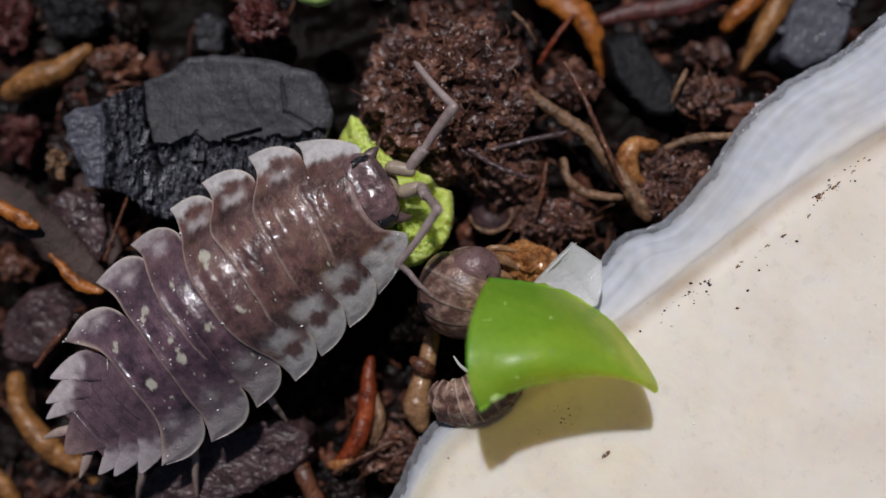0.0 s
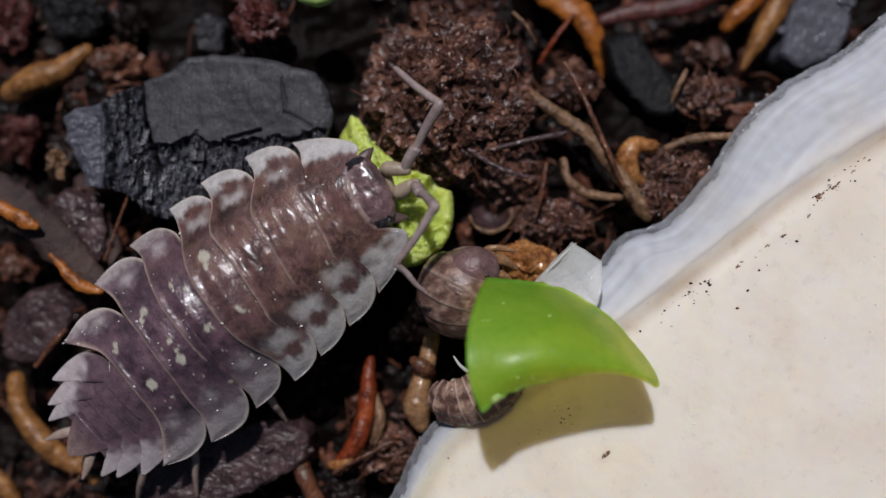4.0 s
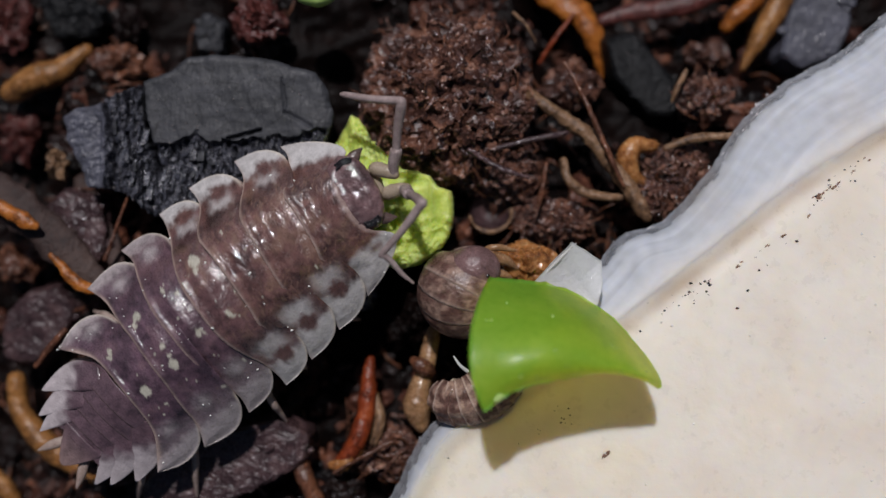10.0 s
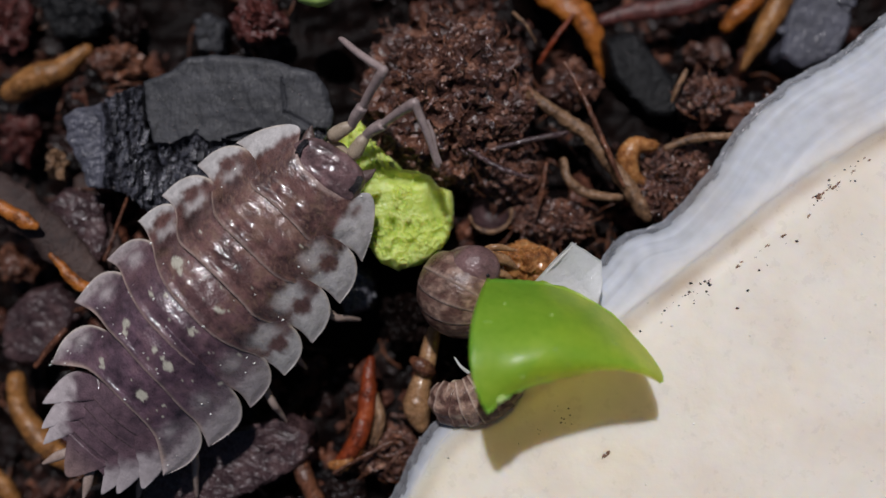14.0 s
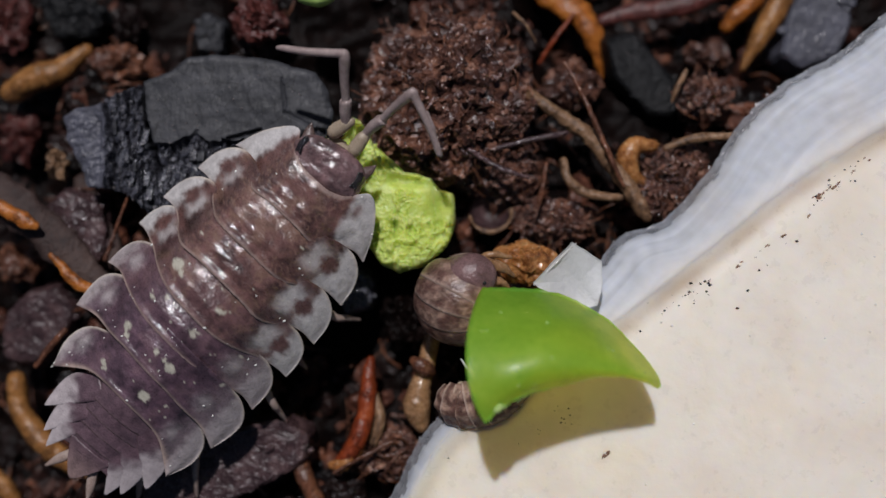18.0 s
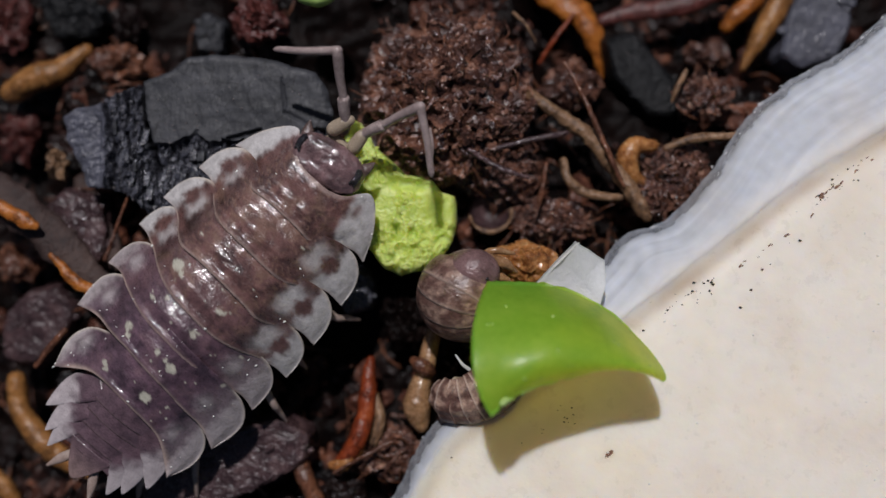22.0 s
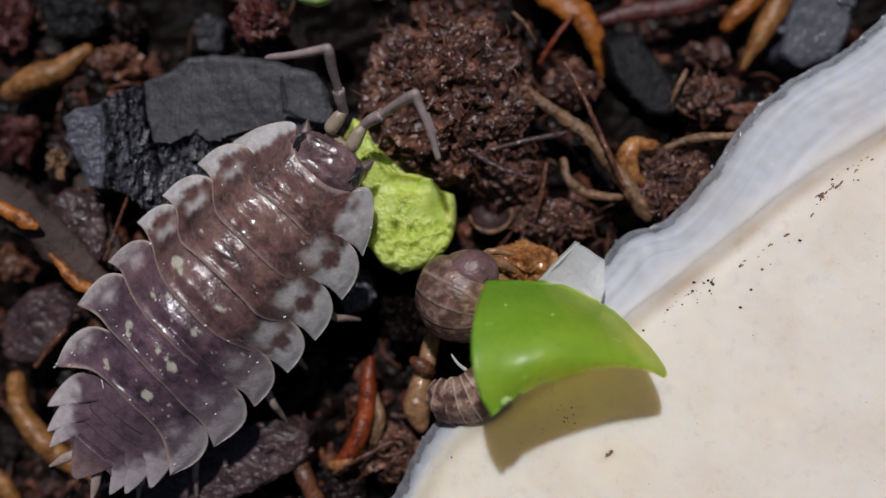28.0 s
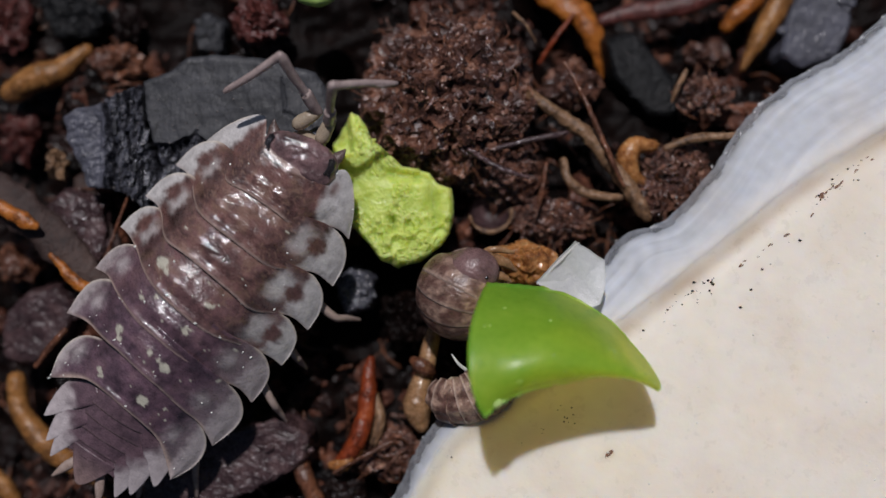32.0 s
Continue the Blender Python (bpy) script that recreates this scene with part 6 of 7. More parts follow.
def stains():
    """A brown scratch with dirt in it, and faint rubbed streaks, pressed into the cuttlebone's face."""
    rng = np.random.RandomState(12)
    for a, b, n, r0 in (((15.02, 2.02), (16.00, 2.64), 12, 0.06), ((16.27, 2.93), (17.18, 3.66), 6, 0.03), ((11.73, -0.84), (14.91, 1.39), 10, 0.04), ((6.27, -8.05), (6.73, -8.27), 2, 0.08)):
        for _ in range(n):
            t = rng.rand()
            x, y = a[0] + (b[0] - a[0]) * t + rng.normal(0, 0.05), a[1] + (b[1] - a[1]) * t + rng.normal(0, 0.05)
            hit, where, normal, _ = SLAB.ray_cast(SLAB_INV @ Vector((x * MM, y * MM, 0.01)), Vector((0, 0, -1)))
            if hit:
                r = r0 * rng.uniform(0.5, 1.3)
                p = np.array(where) / MM
                part("stain", lump(p, (r * 2.2, r * 0.7, 0.012), 3, 0.5, r, rng.uniform(0, 50), 3, turn=35 + rng.uniform(-25, 25)), M_STAIN, cuttlebone, "brown stained scratch", where=SLAB.matrix_basis.copy())


bpy.context.view_layer.update()
SLAB = [o for o in cuttlebone.children if o.name.startswith("slab")][0]
SLAB_W = SLAB.matrix_world.copy()
SLAB_INV = SLAB_W.inverted()
stains()
black_grains()
def glints():
    """Pale glossy grains added to the cuttlebone's face to imitate its wet sparkle."""
    rng = np.random.RandomState(14)
    bits = []
    while len(bits) < 130:
        x, y = rng.uniform(0, 17.5), rng.uniform(-9.8, 4.5)
        hit, where, _, _ = SLAB.ray_cast(SLAB_INV @ Vector((x * MM, y * MM, 0.01)), Vector((0, 0, -1)))
        r = 0.012 + 0.035 * rng.rand() ** 3
        if hit:
            bits.append(lump(np.array(where) / MM + np.array([0, 0, r * 0.2]), (r * 1.3, r, r * 0.6), 1, 0.3, r, x, 1))
        else:
            rng.rand()
    tagged(part("sparkle_grains", joined(bits), M_GLINT, cuttlebone, "pale grains added as wet sparkle", where=SLAB.matrix_basis.copy()), kind="stuff")


glints()


# ---------------------------------------------------------------- what moves
def motions():
    def turn_at(rows, t):
        for (t0, *a), (t1, *b) in zip(rows, rows[1:]):
            if t0 <= t <= t1:
                k = (t - t0) / (t1 - t0)
                return flat_pose(*[p + (q - p) * k for p, q in zip(a, b)], PLATE_REST)
    def along(p, q):
        """The pose of a limb piece that starts at p and points to q (mm)."""
        return plate_pose(p, Vector(q) - Vector(p), (0, 0, 1))
    body = [(0, -8.61, -1.89, 36.1), (1, -8.61, -1.89, 36.1), (2, -8.61, -1.89, 36.1), (3, -8.62, -1.89, 36.2), (3.5, -8.62, -1.89, 36.2), (5.5, -8.66, -1.91, 36.3), (7, -8.67, -1.93, 36), (7.5, -8.78, -1.98, 36), (8, -8.91, -2.06, 36.9), (9, -8.94, -2.08, 36.6), (10, -9.01, -2.08, 36.6), (11, -9.12, -2.16, 37.1), (11.5, -9.24, -2.14, 38.5), (12, -9.33, -2.06, 40.5), (12.5, -9.4, -2.04, 41.8), (13, -9.48, -2.02, 43.2), (13.5, -9.48, -2.03, 43.3), (14.5, -9.47, -2.03, 43.5), (16.5, -9.43, -2.07, 43.6), (17.5, -9.43, -2.08, 43.6), (19, -9.43, -2.1, 43.5), (20, -9.43, -2.11, 43.5), (20.5, -9.42, -2.11, 43.6), (21, -9.42, -2.11, 43.6), (22, -9.42, -2.12, 43.7), (23, -9.41, -2.13, 43.8), (23.5, -9.4, -2.05, 44.5), (24, -9.41, -2, 44.8), (25.5, -9.42, -2, 44.8), (27.5, -9.43, -2, 44.9), (29, -9.43, -1.98, 44.8), (30, -9.43, -1.96, 44.8), (30.5, -9.4, -1.92, 45.2), (31, -9.41, -1.81, 45.2), (31.5, -9.66, -1.88, 47.1), (32, -9.89, -1.94, 49.2)]
    walk(woodlouse, [(t, flat_pose(x, y, a, PLATE_REST)) for t, x, y, a in body])
    still = flat_pose(*body[0][1:], PLATE_REST)
    rows = [(0, -2.73, 2.34, 24.8), (1, -2.82, 2.32, 25.8), (2, -2.87, 2.3, 26.1), (3, -2.89, 2.28, 26.4), (3.5, -2.89, 2.28, 26.5), (5.5, -2.93, 2.26, 27), (7, -2.94, 2.28, 26.4), (7.5, -3.07, 2.21, 26.2), (8, -3.27, 2.26, 27.1), (9, -3.34, 2.21, 27.4), (10, -3.34, 2.26, 27.2), (11, -3.49, 2.39, 28.2), (11.5, -3.72, 2.66, 32.5), (12, -4.04, 3.15, 38.2), (12.5, -4.34, 3.25, 42.4), (13, -4.62, 3.49, 46.6), (13.5, -4.63, 3.44, 47.8), (14.5, -4.63, 3.43, 47.4), (16.5, -4.63, 3.53, 48.4), (17.5, -4.62, 3.55, 48.2), (19, -4.61, 3.58, 48.4), (20, -4.68, 3.66, 48.6), (20.5, -4.67, 3.66, 48.6), (21, -4.66, 3.66, 48.5), (22, -4.65, 3.66, 48.6), (23, -4.63, 3.66, 48.7), (23.5, -4.73, 3.87, 49.2), (24, -4.73, 3.85, 49.8), (25.5, -4.71, 3.84, 50.4), (27.5, -4.71, 3.72, 50.4), (29, -4.64, 3.71, 50.1), (30, -4.57, 3.62, 49.9), (30.5, -4.6, 3.67, 49.7), (31, -4.73, 3.82, 53.2), (31.5, -5.4, 3.9, 57.3), (32, -5.81, 3.86, 59.3)]
    walk(PIECES["head"], [(t, turn_at(body, t).inverted() @ flat_pose(x + 0.14 * k, y - 0.1 * k, a + 8.0 * k, -0.62)) for (t, x, y, a), k in zip(rows, [float(smoothstep(np.array(r[0]), 11.0, 13.2)) for r in rows])])
    rows = [(0, -4.35, 1.21, 28.5), (1, -4.34, 1.25, 29.3), (2, -4.36, 1.26, 29.5), (3, -4.37, 1.27, 29.8), (3.5, -4.38, 1.27, 29.8), (5.5, -4.44, 1.26, 30.2), (7, -4.42, 1.24, 29.8), (7.5, -4.55, 1.17, 29.7), (8, -4.72, 1.14, 30.3), (9, -4.78, 1.13, 30.6), (10, -4.86, 1.13, 30.4), (11, -5.01, 1.1, 31.2), (11.5, -5.21, 1.29, 34.7), (12, -5.45, 1.57, 39.2), (12.5, -5.64, 1.73, 42.6), (13, -5.87, 1.88, 45.9), (13.5, -5.89, 1.94, 46.9), (14.5, -5.88, 1.88, 46.6), (16.5, -5.84, 1.85, 47.4), (17.5, -5.85, 1.85, 47.3), (19, -5.89, 1.85, 47.4), (20, -5.9, 1.85, 47.5), (20.5, -5.89, 1.85, 47.5), (21, -5.88, 1.85, 47.5), (22, -5.87, 1.85, 47.5), (23, -5.87, 1.85, 47.6), (23.5, -5.9, 1.96, 48), (24, -5.91, 2, 48.5), (25.5, -5.94, 2.03, 49), (27.5, -5.94, 2.03, 49), (29, -5.94, 2.06, 48.7), (30, -5.94, 2.07, 48.6), (30.5, -5.94, 2.17, 48.4), (31, -5.99, 2.3, 51.2), (31.5, -6.42, 2.33, 54.5), (32, -6.79, 2.38, 56.1)]
    walk(PIECES["plate1"], [(t, turn_at(body, t).inverted() @ flat_pose(x, y, a, PLATE_REST)) for t, x, y, a in rows])
    rows = [(0, -5.84, 0.31, 30.9), (1, -5.86, 0.32, 31.2), (2, -5.87, 0.33, 31.5), (3, -5.88, 0.35, 31.9), (3.5, -5.9, 0.34, 31.9), (5.5, -5.94, 0.3, 31.7), (7, -5.94, 0.29, 31.6), (7.5, -6.03, 0.23, 31.4), (8, -6.19, 0.22, 32.1), (9, -6.24, 0.2, 32.2), (10, -6.33, 0.17, 32), (11, -6.46, 0.14, 32.9), (11.5, -6.61, 0.25, 35.6), (12, -6.79, 0.42, 39.6), (12.5, -6.93, 0.48, 42.2), (13, -7.09, 0.6, 45.2), (13.5, -7.08, 0.64, 45.9), (14.5, -7.1, 0.61, 45.9), (16.5, -7.06, 0.55, 46.3), (17.5, -7.06, 0.55, 46.1), (19, -7.06, 0.55, 45.9), (20, -7.06, 0.55, 45.8), (20.5, -7.05, 0.55, 45.8), (21, -7.05, 0.55, 45.8), (22, -7.03, 0.55, 45.8), (23, -7.02, 0.54, 45.8), (23.5, -7.03, 0.67, 46.5), (24, -7.03, 0.68, 46.6), (25.5, -7.03, 0.73, 47.1), (27.5, -7.04, 0.74, 46.8), (29, -7.05, 0.74, 46.7), (30, -7.06, 0.74, 46.5), (30.5, -7.06, 0.82, 46.4), (31, -7.09, 0.91, 47.7), (31.5, -7.37, 0.95, 50.3), (32, -7.68, 1, 52.3)]
    walk(PIECES["plate2"], [(t, turn_at(body, t).inverted() @ flat_pose(x, y, a, PLATE_REST)) for t, x, y, a in rows])
    rows = [(0, -7.35, -0.8, 34.6), (1, -7.35, -0.79, 34.7), (2, -7.36, -0.79, 34.8), (3, -7.37, -0.79, 34.9), (3.5, -7.37, -0.79, 34.9), (5.5, -7.4, -0.8, 34.7), (7, -7.42, -0.82, 34.6), (7.5, -7.53, -0.9, 35.1), (8, -7.66, -0.95, 35.4), (9, -7.7, -0.95, 35.4), (10, -7.81, -0.97, 35.6), (11, -7.91, -1, 36.2), (11.5, -8.05, -0.97, 37.9), (12, -8.21, -0.91, 41.7), (12.5, -8.3, -0.89, 43.5), (13, -8.37, -0.8, 45), (13.5, -8.35, -0.76, 45.6), (14.5, -8.36, -0.79, 45.4), (16.5, -8.3, -0.81, 45.5), (17.5, -8.3, -0.82, 45.5), (19, -8.3, -0.83, 45.5), (20, -8.3, -0.84, 45.4), (20.5, -8.3, -0.85, 45.5), (21, -8.3, -0.85, 45.5), (22, -8.3, -0.85, 45.5), (23, -8.3, -0.85, 45.5), (23.5, -8.29, -0.75, 46), (24, -8.29, -0.73, 46.2), (25.5, -8.27, -0.7, 46.7), (27.5, -8.29, -0.73, 46.4), (29, -8.29, -0.71, 46.5), (30, -8.29, -0.68, 46.4), (30.5, -8.32, -0.6, 46.7), (31, -8.32, -0.53, 46.7), (31.5, -8.58, -0.54, 49.2), (32, -8.79, -0.52, 50.4)]
    walk(PIECES["plate3"], [(t, turn_at(body, t).inverted() @ flat_pose(x, y, a, PLATE_REST)) for t, x, y, a in rows])
    rows = [(0, -8.61, -1.89, 36.1), (1, -8.61, -1.89, 36.1), (2, -8.61, -1.89, 36.1), (3, -8.62, -1.89, 36.2), (3.5, -8.62, -1.89, 36.2), (5.5, -8.66, -1.91, 36.3), (7, -8.67, -1.93, 36), (7.5, -8.78, -1.98, 36), (8, -8.91, -2.06, 36.9), (9, -8.94, -2.08, 36.6), (10, -9.01, -2.08, 36.6), (11, -9.12, -2.16, 37.1), (11.5, -9.24, -2.14, 38.5), (12, -9.33, -2.06, 40.5), (12.5, -9.4, -2.04, 41.8), (13, -9.48, -2.02, 43.2), (13.5, -9.48, -2.03, 43.3), (14.5, -9.47, -2.03, 43.5), (16.5, -9.43, -2.07, 43.6), (17.5, -9.43, -2.08, 43.6), (19, -9.43, -2.1, 43.5), (20, -9.43, -2.11, 43.5), (20.5, -9.42, -2.11, 43.6), (21, -9.42, -2.11, 43.6), (22, -9.42, -2.12, 43.7), (23, -9.41, -2.13, 43.8), (23.5, -9.4, -2.05, 44.5), (24, -9.41, -2, 44.8), (25.5, -9.42, -2, 44.8), (27.5, -9.43, -2, 44.9), (29, -9.43, -1.98, 44.8), (30, -9.43, -1.96, 44.8), (30.5, -9.4, -1.92, 45.2), (31, -9.41, -1.81, 45.2), (31.5, -9.66, -1.88, 47.1), (32, -9.89, -1.94, 49.2)]
    walk(PIECES["plate4"], [(t, turn_at(body, t).inverted() @ flat_pose(x, y, a, PLATE_REST)) for t, x, y, a in rows])
    rows = [(0, -10.08, -3.08, 37.8), (1, -10.09, -3.09, 37.9), (2, -10.09, -3.09, 37.9), (3, -10.09, -3.09, 38), (3.5, -10.1, -3.1, 38), (5.5, -10.14, -3.13, 38.1), (7, -10.14, -3.13, 38.1), (7.5, -10.22, -3.2, 38), (8, -10.36, -3.28, 38.5), (9, -10.37, -3.29, 38.3), (10, -10.43, -3.3, 38.3), (11, -10.56, -3.37, 38.4), (11.5, -10.61, -3.42, 39.9), (12, -10.64, -3.4, 41.9), (12.5, -10.68, -3.4, 42.9), (13, -10.72, -3.4, 43.9), (13.5, -10.71, -3.39, 44), (14.5, -10.7, -3.37, 44.3), (16.5, -10.65, -3.44, 44.3), (17.5, -10.65, -3.45, 44.3), (19, -10.65, -3.46, 44.4), (20, -10.64, -3.47, 44.4), (20.5, -10.64, -3.47, 44.4), (21, -10.64, -3.47, 44.4), (22, -10.64, -3.48, 44.4), (23, -10.64, -3.49, 44.4), (23.5, -10.63, -3.42, 45), (24, -10.6, -3.4, 45.2), (25.5, -10.59, -3.37, 45.6), (27.5, -10.6, -3.4, 45.2), (29, -10.6, -3.38, 45.4), (30, -10.59, -3.37, 45.6), (30.5, -10.57, -3.3, 45.8), (31, -10.57, -3.26, 46), (31.5, -10.79, -3.33, 48), (32, -10.93, -3.43, 49.3)]
    walk(PIECES["plate5"], [(t, turn_at(body, t).inverted() @ flat_pose(x, y, a, PLATE_REST)) for t, x, y, a in rows])
    rows = [(0, -11.7, -4.55, 36), (1, -11.71, -4.56, 36.2), (2, -11.72, -4.57, 36.4), (3, -11.73, -4.58, 36.5), (3.5, -11.73, -4.59, 36.6), (5.5, -11.73, -4.59, 36.6), (7, -11.73, -4.59, 36.5), (7.5, -11.83, -4.66, 36.3), (8, -11.94, -4.78, 37), (9, -12, -4.8, 36.9), (10, -12.01, -4.79, 36.6), (11, -12.11, -4.86, 36.7), (11.5, -12.15, -4.92, 38.3), (12, -12.14, -4.99, 40.3), (12.5, -12.16, -5, 41.2), (13, -12.19, -5.02, 42.5), (13.5, -12.19, -5.03, 42.6), (14.5, -12.19, -5.05, 43), (16.5, -12.12, -5.12, 43), (17.5, -12.12, -5.12, 43.1), (19, -12.11, -5.13, 43.1), (20, -12.1, -5.13, 43.1), (20.5, -12.1, -5.13, 43), (21, -12.09, -5.13, 43), (22, -12.08, -5.13, 42.9), (23, -12.07, -5.13, 42.9), (23.5, -12.08, -5.09, 43.5), (24, -12.04, -5.08, 43.7), (25.5, -12.03, -5.04, 43.9), (27.5, -12.03, -5.1, 44), (29, -12.04, -5.07, 44), (30, -12.04, -5.05, 44), (30.5, -11.98, -5, 44.4), (31, -11.99, -4.94, 44.6), (31.5, -12.16, -5.08, 46), (32, -12.28, -5.23, 47.7)]
    walk(PIECES["plate6"], [(t, turn_at(body, t).inverted() @ flat_pose(x, y, a, PLATE_REST)) for t, x, y, a in rows])
    rows = [(0, -13.43, -6.3, 38.1), (1, -13.42, -6.31, 38.3), (2, -13.41, -6.32, 38.6), (3, -13.4, -6.33, 38.9), (3.5, -13.4, -6.33, 38.9), (5.5, -13.4, -6.36, 38.9), (7, -13.42, -6.36, 38.7), (7.5, -13.49, -6.41, 38.5), (8, -13.59, -6.56, 39.3), (9, -13.61, -6.57, 39.3), (10, -13.64, -6.6, 38.8), (11, -13.72, -6.68, 38.9), (11.5, -13.72, -6.76, 40.5), (12, -13.68, -6.83, 42.5), (12.5, -13.7, -6.9, 43.4), (13, -13.69, -6.95, 44.9), (13.5, -13.68, -6.96, 45), (14.5, -13.66, -6.98, 45.4), (16.5, -13.61, -7, 45.6), (17.5, -13.59, -7.01, 45.6), (19, -13.57, -7.03, 45.6), (20, -13.56, -7.05, 45.6), (20.5, -13.55, -7.05, 45.5), (21, -13.55, -7.05, 45.4), (22, -13.54, -7.05, 45.3), (23, -13.53, -7.05, 45.1), (23.5, -13.48, -7.02, 45.8), (24, -13.47, -7.01, 46), (25.5, -13.42, -7.01, 46), (27.5, -13.44, -7.01, 46.6), (29, -13.43, -7, 46.4), (30, -13.42, -6.99, 46.3), (30.5, -13.38, -6.93, 46.8), (31, -13.38, -6.9, 46.9), (31.5, -13.49, -7.09, 47.9), (32, -13.55, -7.32, 49.8)]
    walk(PIECES["plate7"], [(t, turn_at(body, t).inverted() @ flat_pose(x, y, a, PLATE_REST)) for t, x, y, a in rows])
    rows = [(0, -14.96, -7.36, 28.8), (1, -14.93, -7.38, 29.1), (2, -14.9, -7.4, 29.3), (3, -14.88, -7.42, 29.6), (3.5, -14.87, -7.42, 29.4), (5.5, -14.85, -7.44, 28.7), (7, -14.85, -7.45, 28.5), (7.5, -14.97, -7.58, 30.2), (8, -15.08, -7.73, 32.2), (9, -15.14, -7.75, 32.3), (10, -15.19, -7.8, 31.6), (11, -15.24, -7.85, 31.1), (11.5, -15.22, -7.98, 34.1), (12, -15.13, -8.06, 34.4), (12.5, -15.11, -8.18, 33.8), (13, -15.05, -8.26, 34.7), (13.5, -15.04, -8.26, 34.8), (14.5, -15.02, -8.26, 35), (16.5, -14.96, -8.29, 35.8), (17.5, -14.93, -8.3, 35.8), (19, -14.9, -8.3, 35.9), (20, -14.88, -8.3, 35.9), (20.5, -14.88, -8.3, 35.9), (21, -14.87, -8.3, 35.9), (22, -14.87, -8.3, 35.8), (23, -14.87, -8.29, 35.8), (23.5, -14.85, -8.3, 36), (24, -14.83, -8.31, 36.1), (25.5, -14.77, -8.33, 36.5), (27.5, -14.76, -8.32, 36.9), (29, -14.76, -8.32, 37.1), (30, -14.75, -8.32, 37.3), (30.5, -14.72, -8.27, 36.1), (31, -14.73, -8.26, 36.5), (31.5, -14.78, -8.44, 39.1), (32, -14.72, -8.56, 42.8)]
    walk(PIECES["tail"], [(t, turn_at(body, t).inverted() @ flat_pose(x, y, a, -0.95)) for t, x, y, a in rows])
    for leg in PIECES["legs"]:
        walk(leg, [(t, flat_pose(x, y, a, PLATE_REST).inverted()) for t, x, y, a in body])
    rows = [(0, -1.39, 3.1, 0.5, 0.42, 5.51, 1.66, -1.04, 7.34, 0.46), (1, -1.44, 3.1, 0.5, 0.2, 5.4, 2.08, -1.49, 7.09, 0.95), (2, -1.48, 3.13, 0.5, -0.07, 5.83, 1.54, -1.9, 7.31, 0.36), (3, -1.51, 3.13, 0.5, -0.02, 5.73, 1.71, -1.85, 7.07, 0.43), (3.5, -1.53, 3.13, 0.5, -0.07, 5.53, 2.08, -1.68, 7.03, 0.74), (5.5, -1.66, 3.17, 0.5, -0.39, 5.85, 1.78, -2.35, 7.3, 0.72), (7, -1.66, 3.13, 0.5, -0.26, 5.71, 1.83, -2.15, 7.09, 0.64), (8, -1.84, 3.04, 0.5, -0.89, 5.73, 2, -2.91, 6.83, 0.75), (9, -1.89, 2.99, 0.5, -1.11, 5.6, 2.24, -3.37, 6.42, 1.14), (10, -1.98, 2.99, 0.5, -1.58, 5.66, 2.28, -3.87, 6.07, 1.07), (10.5, -2.07, 2.99, 0.5, -1.71, 5.66, 2.29, -4.3, 5.6, 1.49), (11.2, -2.27, 3.01, 0.5, -2.33, 5.81, 2.12, -4.66, 5.66, 0.93), (11.8, -2.86, 3.89, 0.5, -3.13, 6.4, 2.51, -5.49, 5.87, 1.43), (12.2, -3.19, 4.12, 0.5, -3.63, 6.68, 2.42, -5.95, 5.97, 1.34), (12.5, -3.46, 4.34, 0.5, -3.53, 6.8, 2.59, -6.01, 6.32, 1.68), (12.8, -3.78, 4.68, 0.5, -3.53, 7.07, 2.65, -6.03, 6.95, 1.71), (13.2, -3.67, 4.75, 0.5, -2.7, 6.79, 2.8, -5.18, 7.24, 1.87), (13.5, -3.64, 4.93, 0.5, -2.28, 6.42, 3.02, -4.12, 7.38, 1.54), (14, -3.64, 4.93, 0.5, -2.25, 6.78, 2.75, -3.89, 8.14, 1.33), (14.5, -3.64, 4.93, 0.5, -2.17, 6.79, 2.69, -3.72, 8.26, 1.27), (16.5, -3.85, 4.93, 0.5, -3.62, 7.44, 2.51, -6.25, 7.78, 1.87), (18, -3.85, 4.97, 0.5, -3.75, 7.43, 2.59, -6.34, 7.78, 1.87), (19, -3.85, 5.04, 0.5, -4.01, 7.54, 2.53, -6.51, 7.7, 1.58), (20, -3.82, 5.04, 0.5, -4.25, 7.58, 2.44, -6.75, 7.74, 1.48), (21, -3.82, 5.04, 0.5, -4.01, 7.52, 2.56, -6.47, 7.72, 1.55), (23, -3.85, 5.08, 0.5, -4.06, 7.64, 2.46, -6.51, 7.86, 1.43), (24, -3.82, 5.44, 0.5, -4.46, 7.89, 2.5, -6.77, 7.9, 1.27), (25.5, -3.87, 5.44, 0.5, -4.28, 7.65, 2.82, -6.74, 7.46, 1.81), (28, -3.94, 5.49, 0.5, -4.36, 7.59, 2.91, -6.73, 7.43, 1.76), (29, -3.91, 5.49, 0.5, -4.27, 7.56, 2.95, -6.54, 7.44, 1.68), (30, -3.82, 5.44, 0.5, -3.98, 7.59, 2.91, -6.26, 7.67, 1.65), (30.7, -3.76, 5.49, 0.5, -4.07, 7.66, 2.87, -6.39, 7.51, 1.66), (31, -4, 5.49, 0.5, -4.64, 7.5, 2.95, -6.92, 6.92, 1.78), (31.4, -4.32, 5.49, 0.5, -5, 7.21, 3.14, -7.27, 6.31, 2.09), (31.7, -4.5, 5.44, 0.5, -5.43, 7.35, 2.93, -7.67, 6.4, 1.87), (32, -4.95, 5.44, 0.5, -6.17, 7.33, 2.82, -8.37, 6.14, 1.87)]
